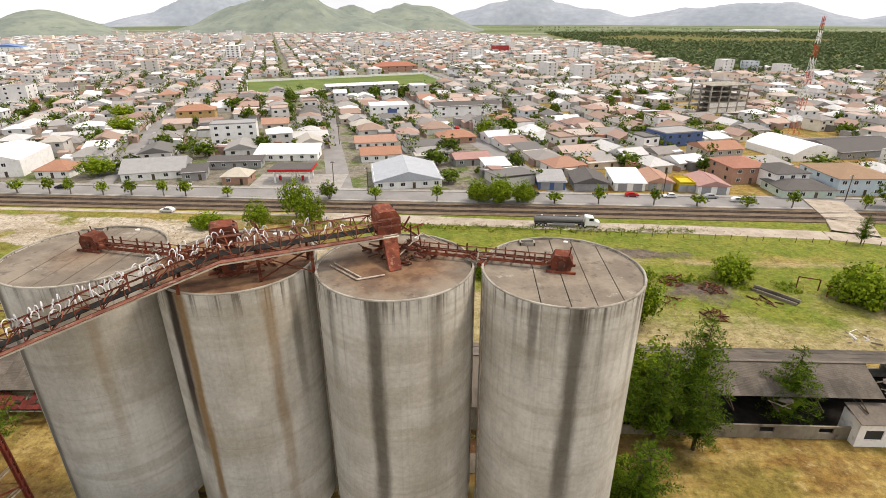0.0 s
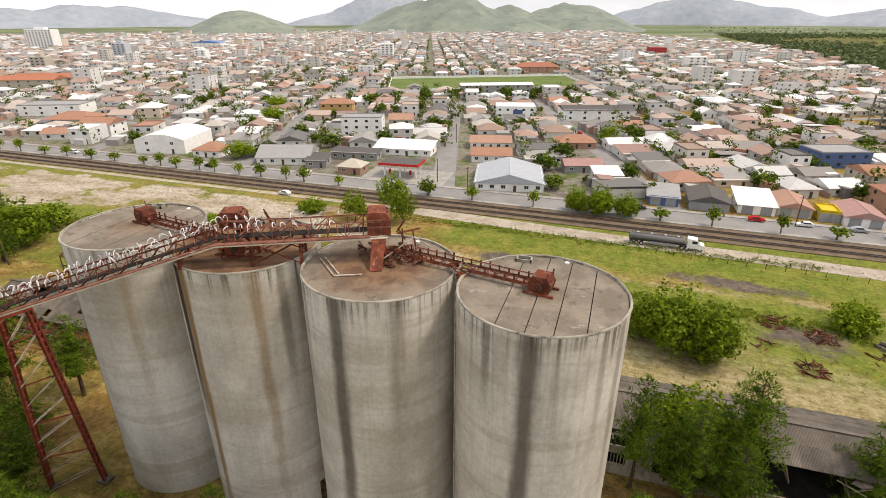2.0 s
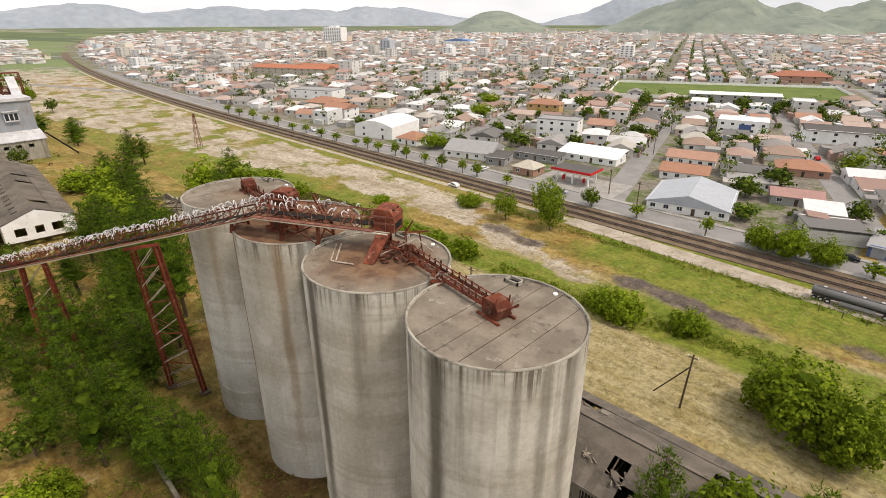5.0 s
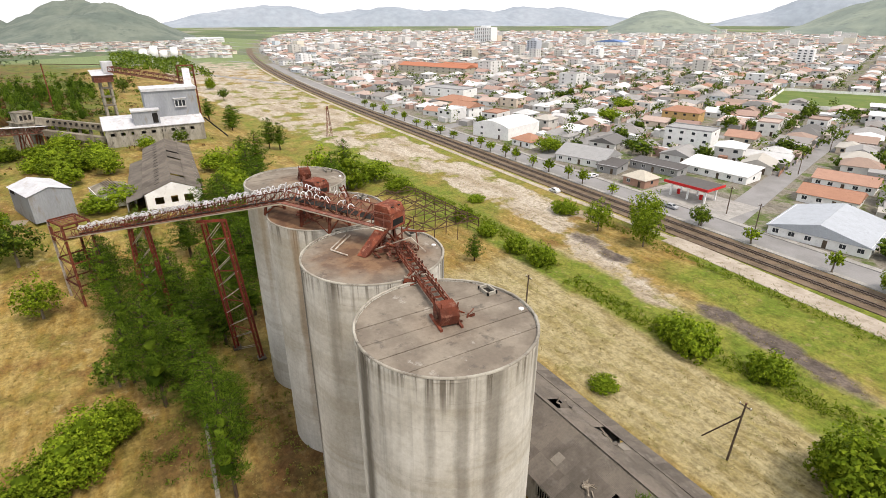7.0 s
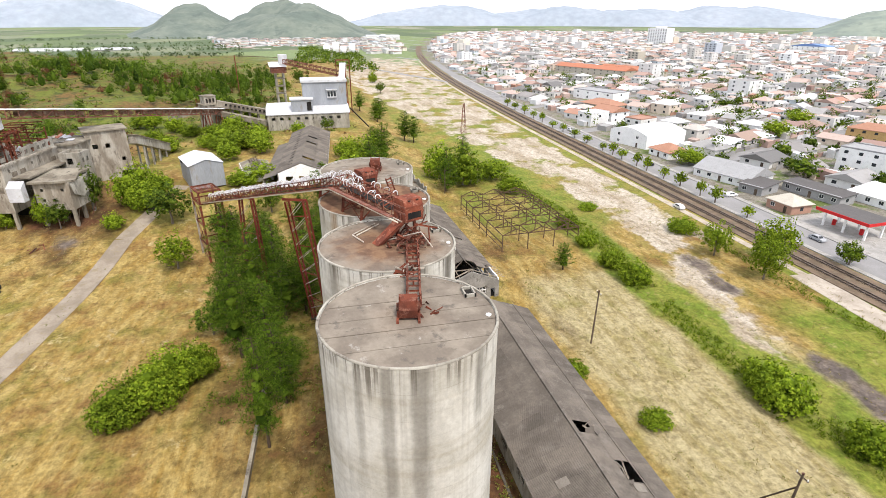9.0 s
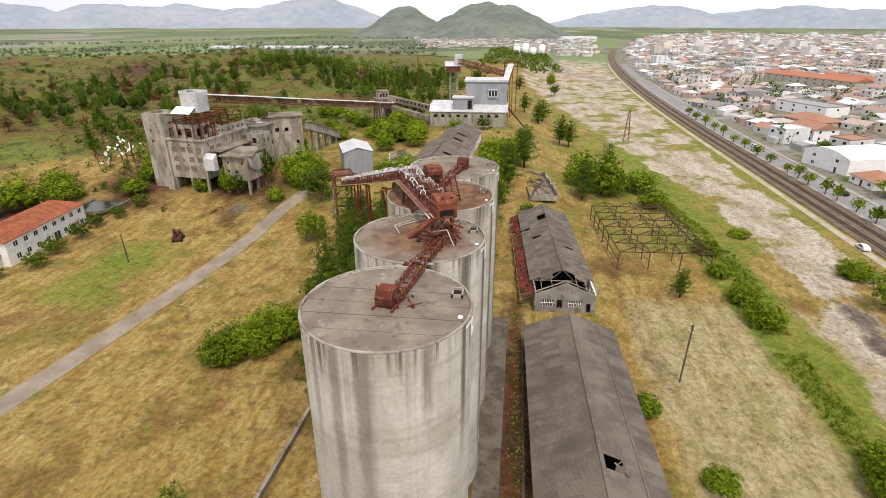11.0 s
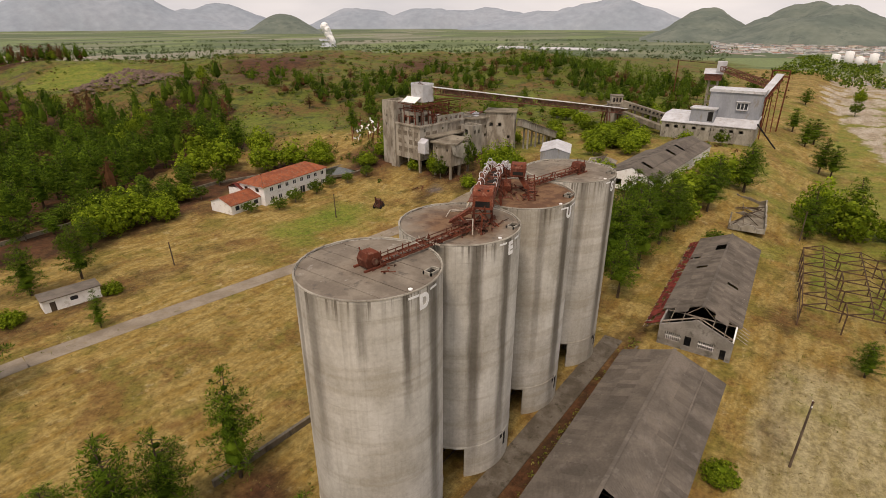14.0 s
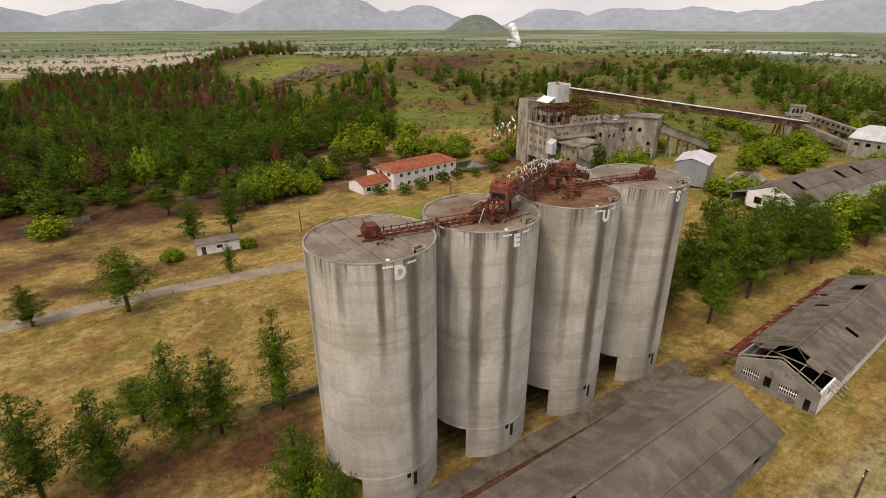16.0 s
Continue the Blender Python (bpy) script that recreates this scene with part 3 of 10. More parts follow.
def axis(lo, hi, step, reach):
    inner = np.arange(lo, hi + 0.1, step)
    out, g, s = [], hi, step
    while g < reach:
        s *= 1.14
        g += s
        out.append(g)
    low, g, s = [], lo, step
    while g > -reach:
        s *= 1.14
        g -= s
        low.append(g)
    return np.concatenate([np.array(low[::-1]), inner, np.array(out)])


gx, gy = axis(-270, 130, 2.5, 6500), axis(-130, 165, 2.5, 6500)
X, Y = np.meshgrid(gx, gy)
Z = ground_height(X, Y)
nx, ny = len(gx), len(gy)
idx = np.arange(nx * ny).reshape(ny, nx)
quads = np.stack([idx[:-1, :-1], idx[:-1, 1:], idx[1:, 1:], idx[1:, :-1]], -1).reshape(-1, 4)
gm = bpy.data.meshes.new("ground")
gm.from_pydata(np.stack([X, Y, Z], -1).reshape(-1, 3).tolist(), [], quads.tolist())
gm.polygons.foreach_set("use_smooth", np.ones(len(quads), dtype=bool))
gm.materials.append(GROUND)


def rail_y(x):
    """Middle of the railway; it swings north far to the west."""
    return 152.6 + 0.00012 * np.maximum(-(x + 180), 0) ** 2 - 0.012 * x * (x > -180) + 0.012 * 180 * (x <= -180) * 1.0


def blob(cx, cy, rx, ry, rot=0.0):
    c, s = math.cos(radians(rot)), math.sin(radians(rot))
    u, v = ((X - cx) * c + (Y - cy) * s) / rx, (-(X - cx) * s + (Y - cy) * c) / ry
    return np.clip(1.15 - 0.6 * np.hypot(u, v), 0, 1)


RY = rail_y(X)
R0 = np.hypot(X - 20, Y - 60)
AZ = np.degrees(np.arctan2(X - 20, Y - 60))
AZ = np.where(AZ > 0, AZ - 360, AZ)


def wooded(x, y):
    """One inside the pine wood south of the works, nought outside."""
    front = -99 - 0.10 * np.clip(60 - x, 0, 200) - 5 * np.sin(x * 0.09) - 22 * smooth01(-x, 30, 75) - 30 * smooth01(x, 10, 90)
    back = -236 - 250 * smooth01(x, -88, -40) + 10 * np.sin(x * 0.05)
    near = (y < front) & (y > back) & (x > -106 + 0.50 * (y + 150) + 5 * np.sin(y * 0.11)) & (x < 190)
    belt = (y < -440 + 8 * np.sin(x * 0.08)) & (y > -560) & (x > -172) & (x < 60)
    return np.where(near | belt, 1.0, 0.0)


WOODED = wooded(X, Y)
zones = {}
half = 10 + np.clip(-(X + 120) * 0.09, 0, 34)
mid = RY - 13 - half
zones["sand"] = np.clip(0.5 + 1.1 * (1 - np.abs(Y - mid) / half), 0, 0.57) * (1 - smooth01(X, -72, -36)) * smooth01(X, -900, -700)
zones["sand"] = np.maximum.reduce([zones["sand"], 0.62 * blob(-42, 120, 26, 7, -10), 0.5 * blob(-20, 116, 14, 4, -10)])
zones["sand"] = np.maximum(zones["sand"], 0.95 * blob(-40, -820, 260, 170, 20))
zones["green"] = np.clip(0.92 - np.abs(Y - (RY - 20)) / 30, 0, 1) * smooth01(X, -60, -10) + 0.95 * np.clip(1.25 - np.abs(Y - 107.5) / 8, 0, 1) * smooth01(X, -260, -200) + 0.5 * (np.abs(Y - (RY - 8)) < 5)
zones["green"] = np.maximum(zones["green"], 0.6 * blob(-58, -37, 30, 16, 8))
zones["green"] = np.maximum(zones["green"], 0.72 * blob(55, 100, 26, 16))
zones["green"] = np.maximum(zones["green"], 0.5 * blob(-40, 26, 30, 12))
zones["green"] = np.maximum(zones["green"], 0.42 * (X < -100) * (Y < 90) * (Y > -30) * (1 - smooth01(R0, 420, 520)))
zones["green"] = np.maximum(zones["green"], 0.54 * (Y > 80) * (Y < RY - 6) * smooth01(-X, 60, 90) * (1 - smooth01(R0, 480, 620)))
zones["soil"] = np.maximum.reduce([0.5 * blob(-30, 24, 44, 9), 0.5 * blob(-20, 36, 40, 12), 0.45 * blob(-62, 80, 60, 5, 3), 0.66 * blob(-14, 55, 46, 5.5), np.where(WOODED > 0.5, 0.9, 0.0), 0.6 * blob(34, 30, 26, 12), 0.72 * blob(20, 32, 13, 6, 20), 0.8 * blob(-112, -64, 24, 17), 0.7 * blob(-112, -34, 18, 16), 0.6 * blob(60, -60, 60, 16), 0.8 * blob(-20, -92, 60, 14), 0.88 * blob(-48, -96, 36, 15, 8), 0.8 * blob(-88, -92, 20, 10), 0.8 * blob(45, -115, 60, 26, -12), 0.8 * blob(-16, 57.0, 46, 3.0), 0.56 * blob(20, -40, 70, 8, 6), 0.55 * blob(-100, -30, 26, 10, 20), 0.6 * blob(-115, -25, 30, 14), 0.85 * blob(-235, -285, 84, 36, 35), 0.78 * blob(-330, -215, 70, 30, 35), 0.66 * blob(-190, -235, 40, 18, 30), 0.85 * blob(12, -88, 72, 16, -4)])
zones["mud"] = np.maximum.reduce([0.72 * blob(-2, 119, 22, 4, -4), 0.72 * blob(40, 122, 16, 3.5, -3), 0.62 * blob(-48, 124, 18, 4, -4), 0.6 * blob(50, 103, 14, 7), 0.45 * blob(-95, -26, 14, 5, 12), 0.7 * blob(-96, -405, 24, 22)])
zones["far"] = smooth01(R0, 560, 760)
zones["hay"] = (smooth01(Y, 72, 84) * (1 - smooth01(Y, 112, 128)) * smooth01(X, -75, -45) * 0.75)
side = smooth01(AZ, -205, -185) * (1 - smooth01(AZ, -105, -88))
zones["green"] = np.maximum(zones["green"], 0.85 * blob(-122, -365, 46, 36, 30))
zones["scrub"] = smooth01(R0, 185, 260) * (1 - smooth01(R0, 700, 900)) * side
zones["town"] = smooth01(Y, RY + 4, RY + 8) * (1 - smooth01(R0, 1900, 2400)) * (AZ > -95) * (1 - smooth01(X, np.where(Y < 610, 460, 240), np.where(Y < 610, 520, 290)))
zones["far"] = np.maximum(zones["far"], smooth01(X, 480, 540) * smooth01(Y, 200, 260))
zones["scrub"] = np.maximum(zones["scrub"], 0.9 * (X > 240) * (Y > 600) * (Y < 1900))
zones["far"] = np.where(zones["town"] > 0.5, 0, zones["far"])
for zn, w in zones.items():
    gm.attributes.new(zn, "FLOAT", "POINT").data.foreach_set("value", np.clip(w, 0, 1).astype(np.float32).ravel())
tagged(new("ground", gm), "dry golden grass, green verges, pale sand and red-brown soil", "ground", kind="structure")


def strip(name, pts, width, z, material, label, category="road", thick=0.06, kind="structure"):
    """A road along a line of points, laid on the ground with a small edge."""
    s = Shape()
    pts = [Vector((*p, 0)) for p in pts]
    for k in range(len(pts) - 1):
        a, b = pts[k], pts[k + 1]
        n = max(1, int((b - a).length / 12))
        for j in range(n):
            p, q = a.lerp(b, j / n), a.lerp(b, (j + 1) / n)
            d = (q - p).normalized()
            ns = Vector((-d.y, d.x, 0)) * width / 2
            base = [p - ns, q - ns, q + ns, p + ns]
            hs = [height_at(v.x, v.y) + z for v in base]
            s.add([(v.x, v.y, h) for v, h in zip(base, hs)] + [(v.x, v.y, h - thick - 0.3) for v, h in zip(base, hs)], [(0, 1, 2, 3), (0, 4, 5, 1), (2, 6, 7, 3)])
    return solid(name, s, material, label, category, kind=kind)


def rails_line(off, lo, hi, step):
    return [(x, float(rail_y(np.array(x))) + off) for x in np.arange(lo, hi + 0.1, step)]


# railway embankment, two metre-gauge tracks
strip("rail_ballast", rails_line(0, -1100, 400, 30), 10.5, 0.22, BALLAST, "brown weedy ballast bed of the railway", "railway")
for off in (-2.2, 2.2):
    for g in (-0.5, 0.5):
        strip("rail", rails_line(off + g, -900, 320, 30), 0.16, 0.52, RAILSTEEL, "worn steel rail on the ballast bed", "rail", 0.1)
SLEEPER = surface("weathered_sleeper", (0.15, 0.115, 0.085), (0.10, 0.075, 0.055), 1.2, 0.95, 6)
ties = Shape()
for off in (-2.2, 2.2):
    for k in range(420):
        x = -170 + k * 0.7
        y = float(rail_y(np.array(x))) + off
        ties.box(x - 0.11, y - 1.0, 0.2, x + 0.11, y + 1.0, 0.36)
solid("railway_sleepers", ties, SLEEPER, "dark wooden sleepers under the rails", "sleepers", kind="stuff")
strip("verge_path", rails_line(-7.5, -700, -40, 30), 2.2, 0.05, DIRTROAD, "pale trodden path beside the railway", "path")

# avenue between the railway and the town, with raised pavements
strip("avenue", rails_line(12.2, -700, 380, 30), 9.0, 0.10, ASPHALT, "worn grey asphalt avenue beside the railway")
strip("pavement_south", rails_line(6.8, -500, 380, 30), 1.6, 0.24, PAVING, "narrow concrete pavement beside the avenue", "pavement", 0.2)
strip("pavement_north", rails_line(17.8, -500, 380, 30), 2.0, 0.24, PAVING, "concrete pavement before the houses", "pavement", 0.2)
# pale dirt road with the lorry, and the crossing
strip("dirt_road", [(-44, 145.2), (20, 140.6), (60, 139.0), (95, 136.5), (120, 130.0), (150, 120.0)], 6.4, 0.07, DIRTROAD, "pale dirt road beside the railway")
strip("dirt_crossing", [(103, 137.5), (107, 147), (111, 166)], 11.0, 0.46, DIRTROAD, "pale level crossing over the railway", "road", 0.3)
# lane across the works meadow
strip("lane", [(130, -31), (54, -28), (22, -26.5), (-22, -20.3), (-45, -17.2), (-96, -12.5), (-112, -8), (-140, 0)], 4.6, 0.05, LANE, "cracked grey farm lane across the dry meadow", "road")
strip("silo_apron", [(16, 52.7), (-46, 53.9)], 3.4, 0.10, APRON, "cracked concrete apron along the silos", "pavement", 0.1)
strip("culvert_edge", [(16, 57.6), (-46, 58.4)], 0.35, 0.18, APRON, "low concrete kerb along the apron", "kerb", 0.1)


# ---- hills and mountains on the horizon ----
def hill(name, az, width, el, dist, depth, material, label, seed, rough=0.25, sharp=1.3):
    """A hill seen from the works at a bearing, as wide as so many degrees and as high as el degrees above the eye's level."""
    n, m = 56, 10
    s = Shape()
    top = dist * math.tan(radians(el)) + 52
    vs = []
    for j in range(m + 1):
        v = j / m * 2 - 1
        for i in range(n + 1):
            u = i / n * 2 - 1
            a = radians(az + u * width / 2)
            r = dist + v * depth
            x, y = 20 + math.sin(a) * r, 60 + math.cos(a) * r
            prof = max(0.0, math.cos(u * math.pi / 2)) ** sharp
            nz = noise.fractal(Vector((x / dist * 9 + seed, y / dist * 9, seed)), 1.0, 2.0, 5)
            h = top * prof * max(0.0, math.cos(v * math.pi / 2)) ** 0.8 * (1 + rough * nz * 1.6)
            vs.append((x, y, max(h, -5.0) - 2.0))
    fs = [(j * (n + 1) + i, j * (n + 1) + i + 1, (j + 1) * (n + 1) + i + 1, (j + 1) * (n + 1) + i) for j in range(m) for i in range(n)]
    s.add(vs, fs)
    return solid(name, s, material, label, "hill", kind="structure", smooth=True)


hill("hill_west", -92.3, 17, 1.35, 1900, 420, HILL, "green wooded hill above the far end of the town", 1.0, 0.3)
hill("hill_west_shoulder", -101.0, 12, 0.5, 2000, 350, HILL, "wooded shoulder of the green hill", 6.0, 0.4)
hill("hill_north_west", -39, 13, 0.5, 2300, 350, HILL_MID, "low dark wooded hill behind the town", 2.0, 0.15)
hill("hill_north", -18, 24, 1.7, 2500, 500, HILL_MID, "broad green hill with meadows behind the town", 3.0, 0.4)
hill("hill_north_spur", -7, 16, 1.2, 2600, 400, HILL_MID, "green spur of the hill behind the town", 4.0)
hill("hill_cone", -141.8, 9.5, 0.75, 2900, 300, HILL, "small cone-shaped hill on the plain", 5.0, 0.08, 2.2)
# far ranges, with haze carried by their material colour
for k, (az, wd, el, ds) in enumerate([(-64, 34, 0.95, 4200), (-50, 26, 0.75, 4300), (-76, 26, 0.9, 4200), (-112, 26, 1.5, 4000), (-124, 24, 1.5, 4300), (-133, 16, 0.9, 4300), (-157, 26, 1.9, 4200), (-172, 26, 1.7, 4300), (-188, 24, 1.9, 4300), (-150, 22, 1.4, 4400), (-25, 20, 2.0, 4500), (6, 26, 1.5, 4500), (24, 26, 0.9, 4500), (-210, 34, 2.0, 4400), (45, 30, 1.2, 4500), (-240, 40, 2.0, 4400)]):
    hill("mountain_range", az, wd, el, ds, 330, HILL_FAR, "mountain on the horizon tinted pale blue-grey for haze", 10.0 + k * 3.7, 0.3)
# ---- the four silos ----
TOP, RAD = 32.9, 7.23
DARKS, RUSTS, BLACKS = (0.085, 0.072, 0.055), (0.234, 0.144, 0.0663), (0.0351, 0.0234, 0.0172)
SILOS = [
    ("D", 7.6, 44.3, 0.1, [(-88, 2.0, 34, DARKS, 0.85), (-116, 1.0, 9, BLACKS, 0.6), (-3, 1.9, 24, DARKS, 0.55), (-22, 1.2, 22, DARKS, 0.5), (69, 1.0, 16, DARKS, 0.8), (98, 2.2, 40, DARKS, 0.75), (37, 1.2, 9, DARKS, 0.5), (-40, 0.8, 14, DARKS, 0.4)]),
    ("E", -7.58, 44.64, 0.55, [(-97, 1.9, 40, DARKS, 0.85), (-56, 1.5, 16, DARKS, 0.4), (-133, 1.2, 12, DARKS, 0.4), (49, 2.0, 40, DARKS, 0.8), (82, 1.8, 40, DARKS, 0.8), (20, 1.2, 20, DARKS, 0.5)]),
    ("U", -22.56, 45.0, 0.85, [(-116, 1.7, 24, BLACKS, 0.97), (-108, 1.3, 46, RUSTS, 0.95), (-50, 1.3, 34, RUSTS, 0.6), (-30, 1.2, 18, DARKS, 0.55), (50, 1.5, 30, DARKS, 0.5), (83, 2.2, 42, DARKS, 0.85)]),
    ("S", -37.67, 45.4, 0.15, [(-122, 2.2, 44, DARKS, 0.8), (-60, 1.4, 26, (0.28, 0.21, 0.13), 0.5), (85, 2.0, 42, DARKS, 0.8), (40, 1.4, 24, DARKS, 0.5)]),
]
GATE = 4.7            # height of the drive-through at the silo's foot
GATE_HALF = 31.0      # half its opening, degrees of the wall


def silo_wall():
    """A concrete shell with a tunnel mouth at its east and west feet."""
    s = Shape()
    n = 128
    levels = [0.0, GATE, 12.0, 20.0, 27.0, TOP - 0.35]
    for r, flip in ((RAD, 1), (RAD - 0.35, -1)):
        base = len(s.v)
        for z in levels:
            for k in range(n):
                a = 2 * math.pi * k / n
                s.v.append((r * math.cos(a), r * math.sin(a), z))
        for j in range(len(levels) - 1):
            for k in range(n):
                a = (k + 0.5) * 360 / n
                off = min(abs((a - 12 + 180) % 360 - 180), abs((a - 168 + 180) % 360 - 180))
                if j == 0 and off < GATE_HALF:
                    continue
                q = (base + j * n + k, base + j * n + (k + 1) % n, base + (j + 1) * n + (k + 1) % n, base + (j + 1) * n + k)
                s.f.append(q if flip > 0 else q[::-1])
                s.m.append(0)
    # reveals of the tunnel mouths
    for mid in (12, 168):
        for e in (-1, 1):
            k = round((mid + e * GATE_HALF) / 360 * n)
            a = 2 * math.pi * k / n
            c, d = math.cos(a), math.sin(a)
            s.add([(RAD * c, RAD * d, 0), ((RAD - 0.35) * c, (RAD - 0.35) * d, 0), ((RAD - 0.35) * c, (RAD - 0.35) * d, GATE), (RAD * c, RAD * d, GATE)], [(0, 1, 2, 3)])
        ring = [2 * math.pi * k / n for k in range(round((mid - GATE_HALF) / 360 * n), round((mid + GATE_HALF) / 360 * n) + 1)]
        for a, b in zip(ring, ring[1:]):
            s.add([(RAD * math.cos(a), RAD * math.sin(a), GATE), (RAD * math.cos(b), RAD * math.sin(b), GATE), ((RAD - 0.35) * math.cos(b), (RAD - 0.35) * math.sin(b), GATE), ((RAD - 0.35) * math.cos(a), (RAD - 0.35) * math.sin(a), GATE)], [(0, 1, 2, 3)])
    return s


def ring_shape(r0, r1, z0, z1, n=128):
    """A worn ring with softened edges."""
    s = Shape()
    pr = [(r0, z0), (r1, z0), (r1 - 0.03, z1 - 0.03), (r1 - 0.06, z1), (r0 + 0.04, z1), (r0, z1 - 0.04)]
    vs = []
    for k in range(n):
        a = 2 * math.pi * k / n
        w = 0.012 * math.sin(k * 1.7) + 0.01 * math.sin(k * 0.6)
        vs += [((r + w) * math.cos(a), (r + w) * math.sin(a), z + w * 0.8) for r, z in pr]
    return s.add(vs, [(k * 6 + j, k * 6 + (j + 1) % 6, (k + 1) % n * 6 + (j + 1) % 6, (k + 1) % n * 6 + j) for k in range(n) for j in range(6)])


def slab_strip(x0, x1, r, z0, z1):
    """One strip of the round roof between two chords."""
    s = Shape()
    n = 24
    y0, y1 = math.sqrt(max(r * r - x0 * x0, 0)), math.sqrt(max(r * r - x1 * x1, 0))
    out = []
    a0, a1 = math.atan2(y0, x0), math.atan2(y1, x1)
    for k in range(n + 1):
        a = a0 + (a1 - a0) * k / n
        out.append((r * math.cos(a), r * math.sin(a)))
    for k in range(n + 1):
        a = -a1 + (-a0 + a1) * k / n
        out.append((r * math.cos(a), r * math.sin(a)))
    m = len(out)
    s.add([(x, y, z) for z in (z0, z1) for x, y in out], [tuple(range(m, 2 * m)) if a1 < a0 else tuple(reversed(range(m, 2 * m)))] + [(k, (k + 1) % m, m + (k + 1) % m, m + k) for k in range(m)])
    return s


def bent_letter(text, size, r, depth=0.02):
    """A painted capital letter bent round the silo's wall, read from outside, about bearing zero."""
    cu = bpy.data.curves.new("letter", "FONT")
    cu.body, cu.size, cu.align_x, cu.extrude, cu.offset = text, size, "CENTER", depth, 0.11
    tmp = bpy.data.objects.new("letter", cu)
    scene.collection.objects.link(tmp)
    dg = bpy.context.evaluated_depsgraph_get()
    me = bpy.data.meshes.new_from_object(tmp.evaluated_get(dg))
    bpy.data.objects.remove(tmp)
    bm = bmesh.new()
    bm.from_mesh(me)
    bmesh.ops.subdivide_edges(bm, edges=[e for e in bm.edges if e.calc_length() > 0.4], cuts=3)
    for v in bm.verts:
        a = v.co.x * 0.82 / r
        rr = r + v.co.z + depth
        v.co = Vector((rr * math.cos(a), rr * math.sin(a), v.co.y))
    bm.to_mesh(me)
    bm.free()
    me.materials.clear()
    me.materials.append(WHITEPAINT)
    return me


def wall_bar(a0, a1, z0, z1, r):
    """A thin plate bent round the wall between two bearings."""
    s = Shape()
    n = 8
    vs = []
    for k in range(n + 1):
        t = radians(a0 + (a1 - a0) * k / n)
        vs += [(q * math.cos(t), q * math.sin(t), z) for q, z in ((r, z0), (r + 0.03, z0), (r + 0.03, z1), (r, z1))]
    s.add(vs, [(4 * k + i, 4 * k + 4 + i, 4 * k + 5 + i, 4 * k + 1 + i) for k in range(n) for i in range(3)] + [(0, 1, 2, 3), (4 * n + 3, 4 * n + 2, 4 * n + 1, 4 * n)])
    return s


WALL_SHAPE = silo_wall()
for n_, (letter, sx, sy, rust, bands) in enumerate(SILOS):
    silo = thing("silo", "tall round grain silo of stained grey concrete with white letter " + letter, "silo", (sx, sy, 0), group="row of four silos")
    conc = silo_concrete("silo_concrete_" + letter, 3.7 * n_ + 1.3, bands)
    deck = deck_concrete("silo_deck_" + letter, n_ + 1.0, *{"D": (0.3, 1.6), "E": (0.9, 5.0), "U": (0.97, 8.5), "S": (0.6, 2.4)}[letter])
    part("wall", WALL_SHAPE, conc, silo, smooth=False)
    part("top_band", ring_shape(RAD - 0.17, RAD + 0.03, TOP - 0.36, TOP - 0.06), conc, silo)
    part("coping", ring_shape(RAD - 0.17, RAD + 0.06, TOP - 0.06, TOP + 0.06), RUIN_PALE, silo, "worn pale concrete coping")
    part("plinth", ring_shape(RAD, RAD + 0.06, 4.72, 4.98), conc, silo)
    cuts = [-RAD + 0.19, -2.6, -0.25, 1.85, 4.15, RAD - 0.19] if letter in "DS" else [-RAD + 0.19, RAD - 0.19]
    under = Shape()
    under.tube([(0, 0, TOP - 0.6), (0, 0, TOP - 0.30)], RAD - 0.29, 64)
    part("roof_bed", under, DARK, silo)
    for a, b in zip(cuts, cuts[1:]):
        part("roof_slab", slab_strip(a + 0.04, b - 0.04, RAD - 0.175, TOP - 0.29, TOP - 0.16 + rnd.uniform(-0.015, 0.015)), deck, silo)
    inner = Shape()
    inner.tube([(0, 0, GATE), (0, 0, GATE + 0.4)], RAD - 0.36, 64)
    part("tunnel_ceiling", inner, conc, silo)
    hop = Shape()
    hop.tube([(0, 2.4, 0), (0, 2.4, GATE)], 0.45, 12)
    part("tunnel_column", hop, RUIN, silo)
    part("tunnel_column", Shape().tube([(0, -2.6, 0), (0, -2.6, GATE)], 0.45, 12), RUIN, silo)
    # roof hatch: raised kerb round a hole, its shade a near-black box
    hatch = Shape()
    hx, hy, hw, hd = -2.6, 5.75, 0.75, 0.5
    for x0, y0, x1, y1 in ((-hw, -hd, hw, -hd + 0.14), (-hw, hd - 0.14, hw, hd), (-hw, -hd, -hw + 0.14, hd), (hw - 0.14, -hd, hw, hd)):
        hatch.box(hx + x0, hy + y0, TOP - 0.2, hx + x1, hy + y1, TOP + 0.14)
    hk = part("roof_hatch", hatch, RUIN_PALE, silo, "low concrete kerb round an open hatch")
    part("hatch_hole", Shape().box(hx - hw + 0.1, hy - hd + 0.1, TOP - 0.19, hx + hw - 0.1, hy + hd - 0.1, TOP - 0.12), DARK, hk)
    lid = Shape()
    lid.tube([(1.35, 6.35, TOP - 0.17), (1.35, 6.35, TOP - 0.05)], 0.22, 10)
    part("vent_cap", lid, WHITEPAINT, silo, "small white vent cap")
    # white letter with bars of small writing beside it, facing north
    part("letter", bent_letter(letter, 2.05, RAD + 0.03), None, silo, "white painted letter " + letter, m=pose(0, 0, TOP - 2.0, 0, 0, 86))
    for a0, a1 in ((71.5, 80.5), (93, 102)):
        part("writing", wall_bar(a0, a1, TOP - 0.64, TOP - 0.42, RAD + 0.01), WHITEPAINT, silo, "bar of small white writing")
